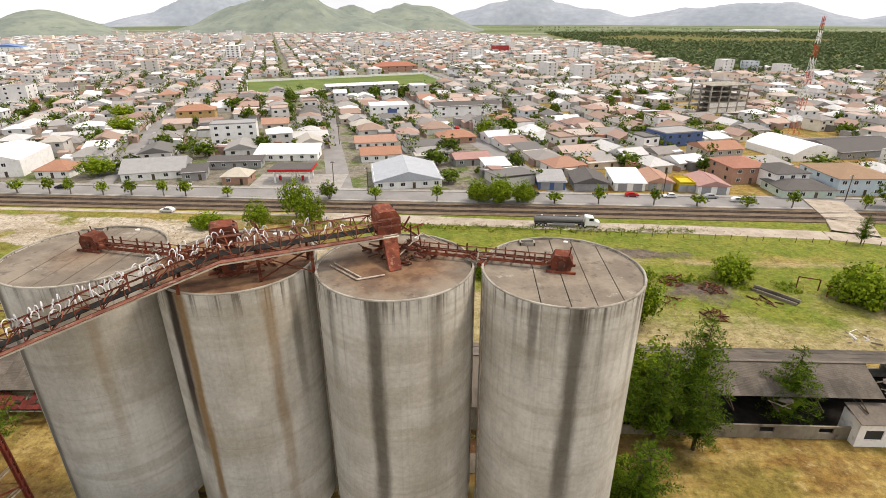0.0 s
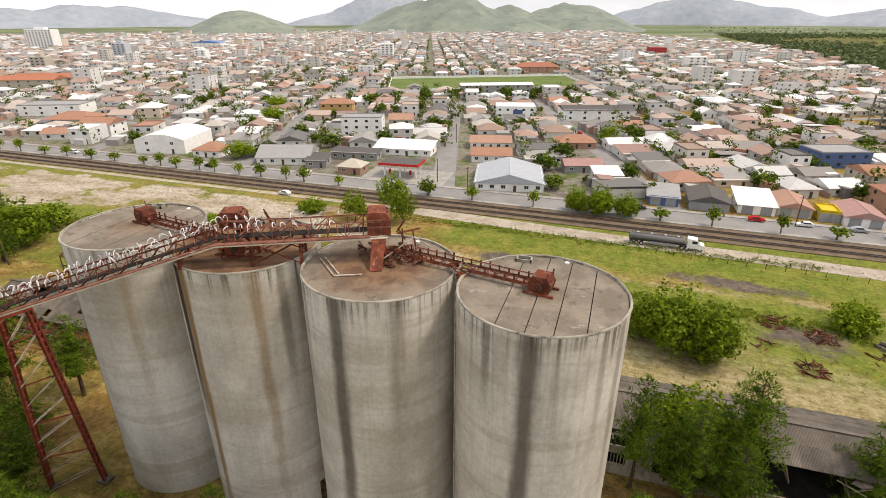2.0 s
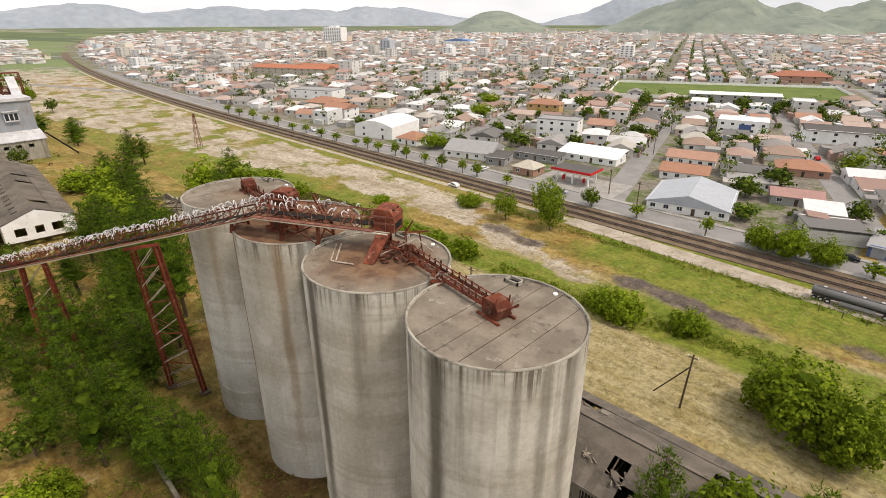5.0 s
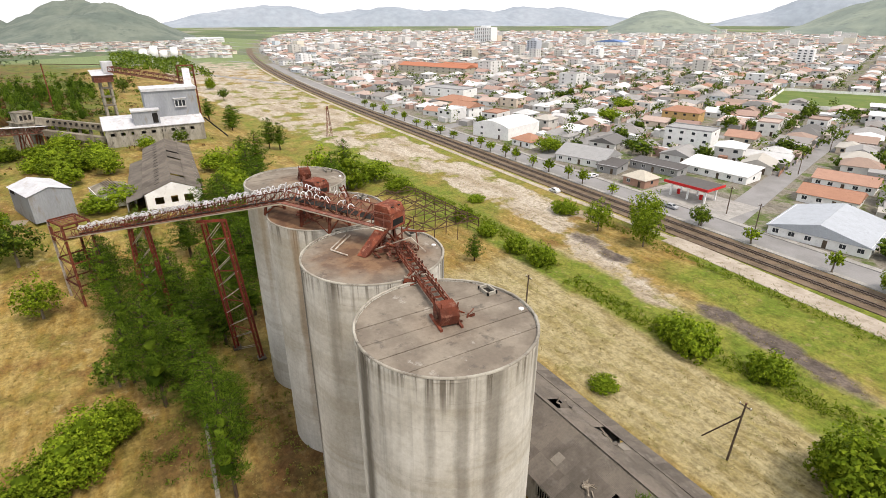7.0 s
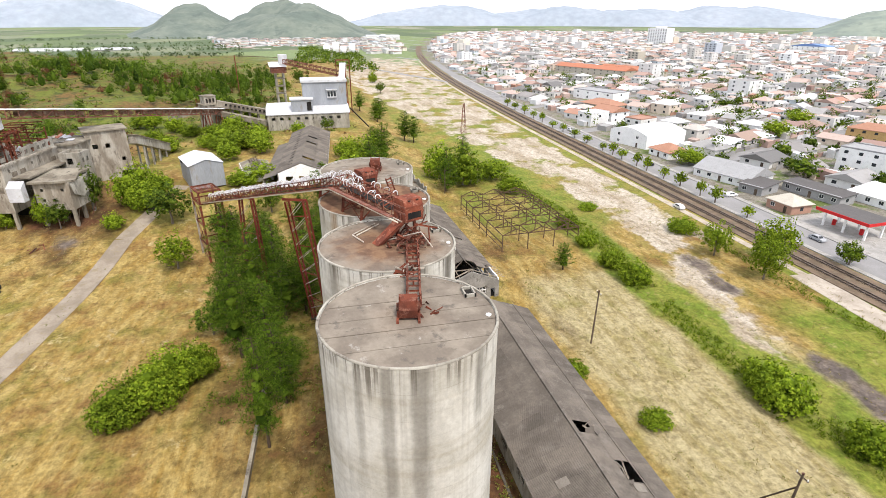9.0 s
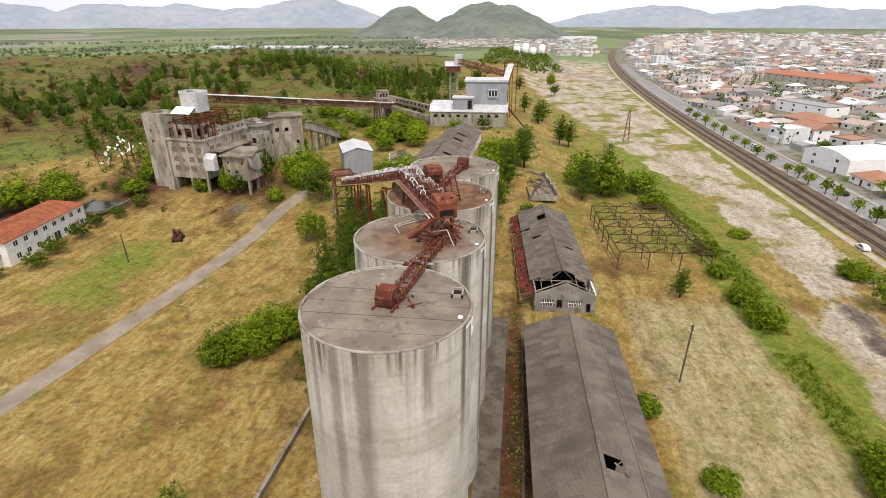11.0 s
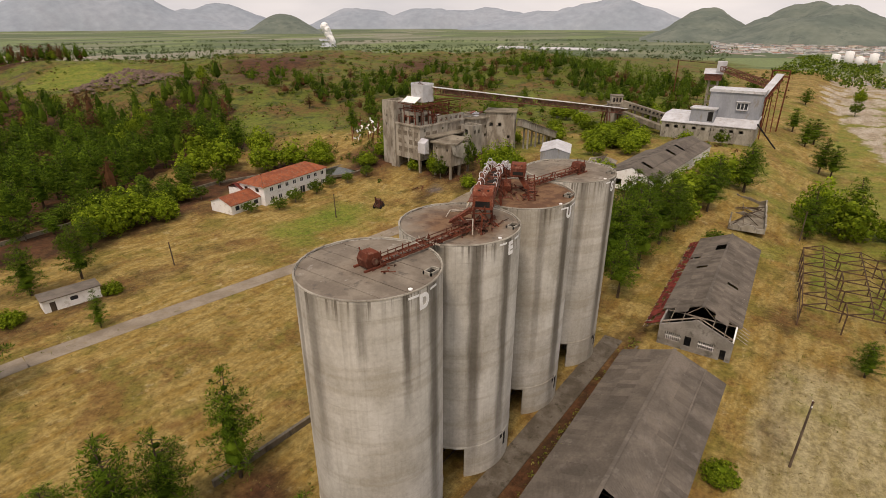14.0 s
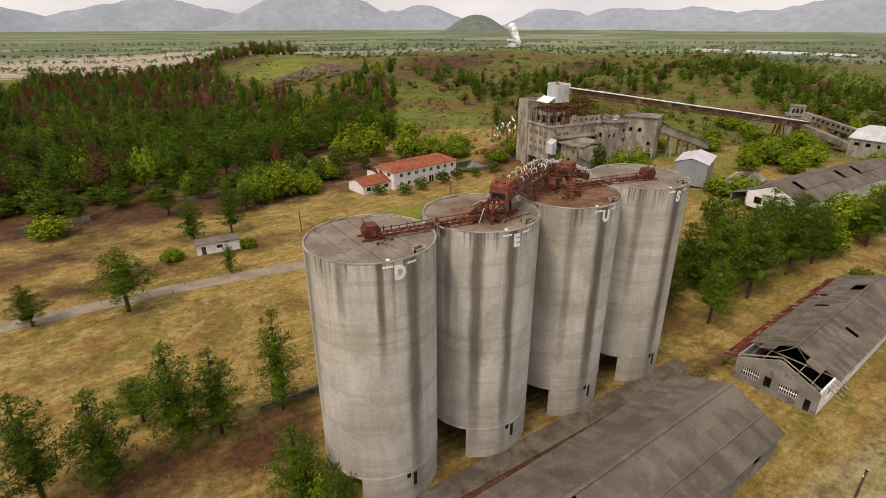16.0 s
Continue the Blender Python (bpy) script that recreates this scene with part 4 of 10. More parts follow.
    # small openings near the foot, facing north, their shade painted as near-black plates
    for a0, a1, z0, z1 in ((86, 90, 4.0, 5.0), (93, 97, 2.4, 4.4)):
        part("opening", wall_bar(a0, a1, z0, z1, RAD), DARK, silo, "small opening with its shade painted near-black")
    # conduits up the wall between the silos
    for a in (-166, 4) if letter != "D" else (-166,):
        ca, cb = math.cos(radians(a)), math.sin(radians(a))
        part("conduit", Shape().tube([((RAD + 0.09) * ca, (RAD + 0.09) * cb, 5.2), ((RAD + 0.09) * ca, (RAD + 0.09) * cb, TOP - 0.4)], 0.07, 6), PIPE, silo)
# rails through the drive-through
for off in (-0.6, 0.6):
    solid("loading_rail", Shape().beam((17, 44.1 + 0.7 + off, 0.12), (-47, 45.7 + off + 0.7, 0.12), 0.09, 0.14), RAILSTEEL, "rusty loading rail through the silo tunnel", "rail", kind="structure")


# ---- machinery on the silo roofs ----
def lattice(name, p, q, w, h, panels, material, parent, side_w=0.10):
    """A truss bridge of four chords with posts and diagonals, from p to q (middle of its floor)."""
    p, q = Vector(p), Vector(q)
    d = (q - p).normalized()
    sd = Vector((-d.y, d.x, 0)).normalized() * (w / 2)
    up = Vector((0, 0, h))
    for e in (-1, 1):
        bar("bottom_chord", p + sd * e, q + sd * e, side_w * 1.6, material, parent, "ibeam")
        bar("top_chord", p + sd * e + up, q + sd * e + up, side_w * 1.3, material, parent)
    for k in range(panels + 1):
        a = p.lerp(q, k / panels)
        for e in (-1, 1):
            bar("post", a + sd * e, a + sd * e + up, side_w, material, parent)
            if k < panels:
                b = p.lerp(q, (k + 1) / panels)
                lo, hi = (a, b) if k % 2 else (b, a)
                bar("diagonal", lo + sd * e, hi + sd * e + up, side_w * 0.8, material, parent)
        bar("cross_beam", a - sd, a + sd, side_w, material, parent)
        if k % 2 == 0:
            bar("top_tie", a - sd + up, a + sd + up, side_w * 0.8, material, parent)


GD = Vector((0.905, 0.4255, 0)).normalized()
GN = Vector((-GD.y, GD.x, 0))


def along(s, z, off=0.0):
    """A point on the conveyor's line: s metres from its foot, z high, off to its north side."""
    v = Vector((-81.8, 12.7, 0)) + GD * s + GN * off
    return Vector((v.x, v.y, z))


def floor_z(s):
    return 15.4 + min(s, 66.0) / 66.0 * 19.6 + max(0.0, s - 66.0) * 0.01


CREAM = plain("cream_pipe_paint", (0.62, 0.55, 0.44))
gantry = thing("conveyor_gantry", "long inclined rusty red conveyor bridge up to the silo roofs", "conveyor", tuple(along(0, 0)))
inv = Matrix.Translation(-along(0, 0))
HOOP_MESH = []
for k in range(4):
    s = Shape()
    r0 = 0.30 + 0.055 * k
    s.tube([(0, r0 * math.cos(a) * 0.9, 0.1 + r0 * 1.25 * math.sin(a)) for a in np.linspace(-0.3 - 0.2 * k, math.pi * (0.9 + 0.1 * (k % 3)), 9)], 0.055, 4)
    HOOP_MESH.append(s.mesh("hoop", HOOP))


def loc(v):
    return inv @ Vector(v)


for a, b, n in ((0.0, 33.0, 18), (33.0, 66.0, 18), (66.0, 81.0, 9)):
    lattice("gantry", loc(along(a, floor_z(a))), loc(along(b, floor_z(b))), 2.1, 1.35, n, RUST if a < 60 else RUST_PALE, gantry, 0.095)
for e in (-1.3, -1.75):
    for a, b in ((0.0, 33.0), (33.0, 66.0), (66.0, 81.5)):
        bar("service_pipe", loc(along(a, floor_z(a) - 0.05, e)), loc(along(b, floor_z(b) - 0.05, e)), 0.17, PIPE if e > -1.5 else CREAM, gantry, "round", "pale service pipe along the bridge")
for a, b in ((0.0, 33.0), (33.0, 66.0), (66.0, 80.0)):
    d = Shape()
    p, q = loc(along(a, floor_z(a) + 0.25)), loc(along(b, floor_z(b) + 0.25))
    d.beam(p, q, 1.1, 0.05)
    part("belt", d, DARK, gantry, "dark sagging rubber belt")
    w = Shape()
    w.beam(loc(along(a, floor_z(a) + 0.1, -1.55)), loc(along(b, floor_z(b) + 0.1, -1.55)), 0.6, 0.05)
    part("walkway", w, RUST_PALE, gantry, "rusty grating walkway")
s_ = 4.0
while s_ < 78:
    for e in (-0.95, 0.95):
        if rnd.random() < 0.9:
            v = loc(along(s_ + rnd.uniform(-0.3, 0.3), floor_z(s_) + 1.25 + rnd.uniform(-0.15, 0.25), e + rnd.uniform(-0.2, 0.2)))
            m = Matrix.Translation(v) @ pose(0, 0, 0, rnd.uniform(-25, 25), rnd.uniform(-30, 30), math.degrees(math.atan2(GD.y, GD.x)) + rnd.uniform(-50, 50))
            part("hoop", rnd.choice(HOOP_MESH), None, gantry, m=m)
    s_ += rnd.uniform(0.45, 0.7) if s_ < 70 else rnd.uniform(0.9, 1.4)
s_ = 2.0
while s_ < 80:      # idlers and loose angle irons along the belt
    a = along(s_, floor_z(s_) + rnd.uniform(0.3, 0.7), -0.7)
    b = along(s_ + rnd.uniform(-0.7, 0.7), floor_z(s_) + rnd.uniform(0.4, 1.5), 0.75)
    bar("idler", loc(a), loc(b), 0.11, rnd.choice((RUST, RUST, RUST_PALE, SCRAP)), gantry, rnd.choice(("round", "angle")))
    s_ += 1.0


def hooded_box(parent, c, w, d, z0, z1, yaw):
    """Head-drum housing: a plated box with chamfered hood, ribs and a dark mouth."""
    s = Shape()
    h = z1 - z0
    prof = [(-w / 2, 0), (w / 2, 0), (w / 2, h * 0.7), (w * 0.3, h), (-w * 0.42, h), (-w / 2, h * 0.85)]
    n = len(prof)
    s.add([(x, y, z) for y in (-d / 2, d / 2) for x, z in prof], [(k, (k + 1) % n, n + (k + 1) % n, n + k) for k in range(n)] + [tuple(reversed(range(n))), tuple(range(n, 2 * n))])
    mm = Matrix.Translation(Vector((c[0], c[1], z0))) @ pose(0, 0, 0, 0, 0, yaw)
    hb = part("head_box", s, RUST, parent, "rusty red head-drum housing", m=mm)
    for y in (-d / 2 - 0.03, d / 2 + 0.03):
        part("rib", Shape().box(-w / 2, y - 0.04, h * 0.35, w / 2, y + 0.04, h * 0.43), RUST_PALE, hb)
        part("rib", Shape().box(-w / 2, y - 0.04, h * 0.66, w * 0.48, y + 0.04, h * 0.72), RUST_PALE, hb)
    # near-black plate as the shade inside the mouth
    part("mouth", Shape().box(w / 2 - 0.02, -d * 0.36, h * 0.12, w / 2 + 0.015, d * 0.36, h * 0.42), DARK, hb)
    for y in (-d * 0.2, d * 0.25):
        part("hood_window", Shape().box(w * 0.31, y - 0.14, h * 0.92, w * 0.41, y + 0.14, h * 0.955), DARK, hb)
    return hb


yaw = math.degrees(math.atan2(GD.y, GD.x))
hl = loc((-8.7, 47.2, 0))
hooded_box(gantry, (hl.x, hl.y), 2.2, 2.3, 35.0, 37.35, yaw)
hl2 = loc((-22.9, 44.0, 0))
hooded_box(gantry, (hl2.x, hl2.y), 2.4, 2.0, 35.2, 36.75, yaw)
# chutes from the head boxes down to the roof, and legs
for base, (tx, ty), wdt in (((-8.4, 46.6, 35.2), (-7.5, 43.6), 1.4), ((-22.9, 44.2, 35.2), (-23.2, 45.8), 1.0)):
    s = Shape()
    a, b = loc(base), loc((tx, ty, TOP - 0.1))
    sd = Vector((GD.x, GD.y, 0)) * wdt / 2
    dn = GN * 0.35
    s.add([a - sd - dn, a + sd - dn, a + sd + dn, a - sd + dn, b - sd * 0.8 - dn, b + sd * 0.8 - dn, b + sd * 0.8 + dn, b - sd * 0.8 + dn], [(0, 1, 2, 3), (7, 6, 5, 4), (0, 4, 5, 1), (1, 5, 6, 2), (2, 6, 7, 3), (3, 7, 4, 0)])
    part("chute", s, RUST, gantry, "wide rusty red chute plate")
for sg, wd in ((69.0, 1.6), (73.5, 1.6), (80.5, 1.2), (62.5, 1.5)):
    for off in (-wd, wd):
        bar("leg", loc(along(sg, TOP - 0.15, off)), loc(along(sg, floor_z(sg), off * 0.8)), 0.26, RUST, gantry, "ibeam")
    bar("brace", loc(along(sg, TOP, -wd)), loc(along(sg, floor_z(sg), wd * 0.8)), 0.12, RUST, gantry)
    bar("brace", loc(along(sg, TOP, wd)), loc(along(sg, floor_z(sg), -wd * 0.8)), 0.12, RUST, gantry)
for e in (-1.6, 1.6):
    bar("sway_brace", loc(along(69.0, TOP, e)), loc(along(73.5, floor_z(73.5), e * 0.8)), 0.12, RUST, gantry)
    bar("sway_brace", loc(along(73.5, TOP, e)), loc(along(69.0, floor_z(69), e * 0.8)), 0.12, RUST, gantry)
for p, q in (((-7.0, 47.6, 34.9), (-5.4, 49.6, 34.9)), ((-7.6, 49.0, 34.9), (-5.8, 46.6, 34.9)), ((-7.4, 48.3, 34.7), (-6.6, 48.6, 36.0)), ((-6.4, 47.4, 32.9), (-6.4, 47.4, 35.6)), ((-5.6, 48.9, 32.9), (-5.9, 48.8, 35.0))):
    bar("landing_bar", loc(p), loc(q), 0.14, RUST, gantry)
bar("stay_pipe", loc((-7.8, 44.6, 33.0)), loc((-5.4, 47.9, 34.6)), 0.13, PIPE, gantry, "round", "pale bent pipe")
bar("stay_pipe", loc((-5.4, 47.9, 34.6)), loc((-4.0, 48.8, 33.4)), 0.13, PIPE, gantry, "round", "pale bent pipe")


RED_LEG = surface("red_oxide_steel", (0.25, 0.05, 0.03), (0.17, 0.036, 0.022), 0.9, 0.8, 7, stain=(0.12, 0.05, 0.035), per=0.3)


def trestle(feet, heads, ztop, panels):
    """A tall lattice trestle under the bridge: two laced legs leaning together, tied by thin rods."""
    at = ((feet[0][0] + feet[1][0]) / 2, (feet[0][1] + feet[1][1]) / 2)
    t = thing("conveyor_trestle", "tall splayed lattice trestle of rusty red steel among pines", "trestle", (*at, 0), group="trestles under the conveyor")
    wide = (Vector(feet[1]) - Vector(feet[0])).to_3d().normalized()
    thin = Vector((-wide.y, wide.x, 0))
    pairs = []
    for foot, head in zip(feet, heads):
        f, h = Vector((foot[0] - at[0], foot[1] - at[1], 0)), Vector((head[0] - at[0], head[1] - at[1], ztop))
        for e in (-0.36, 0.36):
            bar("leg", f + thin * e, h + thin * e, 0.26, RED_LEG, t, "ibeam")
        lace = Shape()
        n = 26
        for k in range(n):
            a, b = f.lerp(h, k / n), f.lerp(h, (k + 1) / n)
            lace.beam(a - thin * 0.34, b + thin * 0.34, 0.10, 0.05)
            lace.beam(b - thin * 0.40, b + thin * 0.40, 0.20, 0.05)
        part("lacing", lace, RED_LEG, t)
        part("footing", Shape().box(f.x - 0.7, f.y - 0.7, -0.2, f.x + 0.7, f.y + 0.7, 0.35), APRON, t, "concrete footing")
        pairs.append((f, h))
    (f0, h0), (f1, h1) = pairs
    for k in range(panels):
        a, b = k / panels, (k + 1) / panels
        for e in (-0.36, 0.36):
            bar("brace", f0.lerp(h0, a) + thin * e, f1.lerp(h1, b) + thin * e, 0.10, PIPE, t)
            if k % 3 == 1:
                bar("brace", f1.lerp(h1, a) + thin * e, f0.lerp(h0, b) + thin * e, 0.08, RUST_PALE, t)
        if k % 2:
            bar("strut", f0.lerp(h0, b), f1.lerp(h1, b), 0.13, RED_LEG, t)
    bar("head_beam", h0 - wide * 1.6, h1 + wide * 0.4, 0.34, RED_LEG, t, "ibeam")
    return t


trestle(((-49.6, 34.5), (-44.3, 37.6)), ((-42.7, 32.4), (-43.0, 35.2)), 26.8, 9)
trestle(((-62.2, 21.3), (-58.4, 25.9)), ((-61.3, 22.4), (-59.3, 24.8)), floor_z(24) - 0.1, 6)
# transfer tower at the foot of the bridge
tt = thing("transfer_tower", "rusty steel transfer tower with an open mossy platform", "tower", (-84.3, 11.4, 0), rot=yaw)
for x in (-3.0, 3.2):
    for y in (-2.4, 2.4):
        bar("post", (x, y, 0), (x, y, 18.0), 0.4, RUST if x > 0 or y > 0 else PIPE, tt, "ibeam")
for z in (5.0, 10.0, 15.2, 18.0):
    for y in (-2.4, 2.4):
        bar("beam", (-3, y, z), (3.2, y, z), 0.26, RUST, tt, "ibeam")
    for x in (-3.0, 3.2):
        bar("beam", (x, -2.4, z), (x, 2.4, z), 0.26, RUST, tt, "ibeam")
for z0, z1 in ((5, 10), (10, 15.2), (0, 5)):
    for y in (-2.4, 2.4):
        bar("brace", (-3, y, z0), (3.2, y, z1), 0.14, RUST_PALE, tt)
        bar("brace", (3.2, y, z0), (-3, y, z1), 0.14, RUST_PALE, tt)
part("platform", Shape().box(-3.4, -2.7, 15.0, 3.5, 2.7, 15.15), surface("mossy_plate", (0.26, 0.23, 0.06), (0.20, 0.11, 0.05), 0.5, 0.95), tt, "yellow-green mossy plate floor")
for x in np.arange(-3.0, 3.3, 0.9):
    bar("rafter", (float(x), -2.4, 18.0), (float(x), 2.4, 18.0), 0.13, RUST_PALE, tt)
    bar("rail_post", (float(x), -2.4, 15.2), (float(x), -2.4, 16.3), 0.09, RUST, tt)
part("side_panel", Shape().box(-3.2, -2.6, 14.0, -1.2, -2.5, 17.0), RUST, tt)


def ladder_conveyor(name, p, q, w, label):
    """A flat drag conveyor over the roof: two side channels, rungs, upright stubs."""
    p, q = Vector(p), Vector(q)
    t = thing(name, label, "conveyor", tuple(p), group="drag conveyors over the silo roofs")
    d = q - p
    n = max(4, int(d.length / 0.9))
    sd = Vector((-d.y, d.x, 0)).normalized() * w / 2
    for e in (-1, 1):
        bar("side_channel", sd * e, d + sd * e, 0.22, RUST, t, "ibeam")
        bar("upper_rail", sd * e + Vector((0, 0, 0.55)), d + sd * e + Vector((0, 0, 0.5)), 0.10, RUST_PALE, t)
    for k in range(n + 1):
        c = d * (k / n)
        bar("rung", c - sd, c + sd, 0.13, rnd.choice((RUST, RUST_PALE)), t)
        for e in (-1, 1):
            if rnd.random() < 0.85:
                bar("stub", c + sd * e, c + sd * e * rnd.uniform(0.9, 1.15) + Vector((0, 0, rnd.uniform(0.45, 0.85))), 0.12, RUST, t)
        if k % 3 == 0:
            bar("foot", c - Vector((0, 0, p.z - TOP + 0.16)), c, 0.16, RUST, t)
    return t


ladder_conveyor("drag_conveyor", (-5.6, 47.0, 33.25), (7.0, 44.9, 33.15), 1.1, "rusty drag conveyor across to the neighbouring silo roof")
ladder_conveyor("drag_conveyor", (-25.0, 44.6, 33.25), (-36.8, 46.7, 33.15), 1.0, "rusty drag conveyor from the middle silo to the end silo")


def drive_box(x, y, rot, label):
    """Tail-end drive: plated box on a skid with a drum, motor and levers."""
    t = thing("conveyor_drive", label, "machine", (x, y, TOP - 0.16), rot)
    s = Shape()
    prof = [(-0.8, 0.2), (0.8, 0.2), (0.95, 0.9), (0.6, 1.45), (-0.6, 1.45), (-0.9, 0.9)]
    s.add([(a, b, c) for b in (-0.75, 0.75) for a, c in prof], [(k, (k + 1) % 6, 6 + (k + 1) % 6, 6 + k) for k in range(6)] + [(5, 4, 3, 2, 1, 0), (6, 7, 8, 9, 10, 11)])
    s.v = [(a * 1.05, b, c * 1.12) for a, b, c in s.v]
    part("housing", s, RUST, t, "rounded rusty housing")
    part("skid", Shape().box(-1.3, -0.95, 0, 1.3, -0.75, 0.2).box(-1.3, 0.75, 0, 1.3, 0.95, 0.2), RUST, t)
    part("drum", Shape().tube([(0, -0.95, 0.8), (0, 0.95, 0.8)], 0.35, 12), SCRAP, t)
    part("motor", Shape().tube([(-1.2, 0.3, 0.45), (-0.5, 0.3, 0.45)], 0.26, 10), RUST_PALE, t)
    bar("lever", (0.5, -0.6, 1.3), (0.7, -0.65, 2.1), 0.1, RUST, t)
    bar("lever", (0.7, 0.6, 1.2), (0.75, 0.7, 2.0), 0.1, RUST, t)
    return t


drive_box(7.5, 44.35, -10, "rusty conveyor drive box on the silo roof")
drive_box(-37.6, 46.8, 170, "rusty conveyor drive box with levers on the silo roof")
drive_box(-22.0, 42.6, 28, "collapsed rusty drive under the conveyor head")


def scrap_heap(name, x, y, z, r, n, h, label, mats=(RUST, SCRAP, RUST_PALE), long=1.8, seed=1):
    t = thing(name, label, "scrap heap", (x, y, z))
    q = random.Random(seed)
    for k in range(n):
        a, d = q.uniform(0, 6.28), r * math.sqrt(q.random())
        c = Vector((d * math.cos(a), d * math.sin(a), q.uniform(0.05, h * (1.1 - d / r))))
        v = Vector((q.uniform(-1, 1), q.uniform(-1, 1), q.uniform(-0.35, 0.35))).normalized() * q.uniform(0.4, long) / 2
        bar("scrap_piece", c - v, c + v, q.uniform(0.07, 0.26), q.choice(mats), t, q.choice(("angle", "ibeam", "round")))
    return t


scrap_heap("roof_scrap", -6.3, 46.6, TOP - 0.16, 2.2, 44, 1.5, "tangle of rusty scrap iron under the conveyor head", seed=3)
scrap_heap("roof_scrap", -9.5, 47.3, TOP - 0.16, 2.4, 26, 0.6, "scattered rusty scrap iron on the silo roof", seed=4)
scrap_heap("roof_scrap", -21.8, 44.4, TOP - 0.16, 3.0, 44, 1.4, "tangle of rusty machinery on the silo roof", seed=5)
scrap_heap("roof_scrap", 0.1, 45.8, TOP + 0.16, 1.1, 22, 0.5, "broken landing bars in the gap between two silos", (PIPE, RUST, PALEWOOD), seed=6)
scrap_heap("roof_scrap", 7.0, 45.6, TOP - 0.16, 1.3, 9, 0.15, "loose rusty bars round the drive box", long=0.9, seed=8)
scrap_heap("roof_scrap", -31.0, 45.6, TOP + 0.16, 1.0, 16, 0.4, "broken landing bars between the end silos", (PIPE, RUST, PALEWOOD), seed=9)
for p, q in (((-13.5, 44.0), (-10.5, 41.2)), ((-10.5, 41.2), (-8.2, 42.2)), ((-13.2, 44.4), (-10.2, 41.6))):
    solid("roof_pipe", Shape().tube([(p[0], p[1], TOP - 0.06), (q[0], q[1], TOP - 0.04)], 0.08, 7), PIPE, "pale pipe lying on the silo roof", "pipe")
steps_ = thing("roof_stair", "steep rusty ladder stair on the silo roof", "stair", (-20.3, 47.6, TOP - 0.16), 40)
for y in (-0.45, 0.45):
    bar("stringer", (0, y, 0), (-1.4, y, 3.2), 0.14, RUST, steps_, "ibeam")
for k in range(9):
    f = (k + 0.5) / 9
    bar("tread", (-1.4 * f, -0.45, 3.2 * f), (-1.4 * f, 0.45, 3.2 * f), 0.12, RUST_PALE, steps_)
# ---- sheds and ruins of the works ----
SHEETS = {}


def sheet_mesh(w, l, material, waves=7):
    """A corrugated roofing sheet, w wide along x and l long down y, with a little thickness at its edge."""
    key = (round(w, 3), round(l, 3), material.name)
    if key not in SHEETS:
        s = Shape()
        n = waves * 2
        xs = [w * k / n for k in range(n + 1)]
        zs = [0.035 if k % 2 else 0.0 for k in range(n + 1)]
        s.add([(x, y, z) for y in (0, l) for x, z in zip(xs, zs)], [(k, k + 1, n + 2 + k, n + 1 + k) for k in range(n)])
        s.add([(x, l, z - d) for d in (0, 0.03) for x, z in zip(xs, zs)], [(k, n + 1 + k, n + 2 + k, k + 1) for k in range(n)])
        SHEETS[key] = s.mesh("roof_sheet", material)
    return SHEETS[key]


def slope_sheets(parent, x0, x1, ridge, eave, zr, ze, width, rows, material, skip=None, limit=9999, tilt=0.4, seed=1):
    """Sheets on one slope from the ridge line (y = ridge) down to the eave; skip(x, f) leaves holes. Past the limit the rest is one joined part."""
    q = random.Random(seed)
    run, drop = eave - ridge, ze - zr
    full = math.hypot(run, drop)
    l = full / rows * 1.06
    n = int(round((x1 - x0) / width))
    me = sheet_mesh(width * 1.01, l, material)
    rest = Shape()
    count = 0
    for r in range(rows):
        f = (rows - 1 - r) / rows
        for k in range(n):
            x = x0 + (x1 - x0) * k / n
            if skip and skip(x + width / 2, f + 0.5 / rows):
                continue
            y, z = ridge + run * f, zr + drop * f
            ang = math.atan2(drop, abs(run))
            m = Matrix.Translation((x, y, z + 0.03 + 0.035 * (rows - r))) @ Matrix.Rotation(0 if run > 0 else math.pi, 4, "Z") @ Matrix.Rotation(ang, 4, "X")
            if run < 0:
                m = m @ Matrix.Translation((-width, 0, 0))
            m = m @ pose(0, 0, 0, q.uniform(-0.35, 0.35), q.uniform(-tilt, tilt), q.uniform(-0.3, 0.3))
            count += 1
            if count <= limit:
                part("roof_sheet", me, None, parent, m=m)
            else:
                rest.add([m @ v.co for v in me.vertices], [tuple(p.vertices) for p in me.polygons])
    if rest.v:
        ob = part("roof_covering", rest, material, parent)
        tagged(ob, kind="stuff")


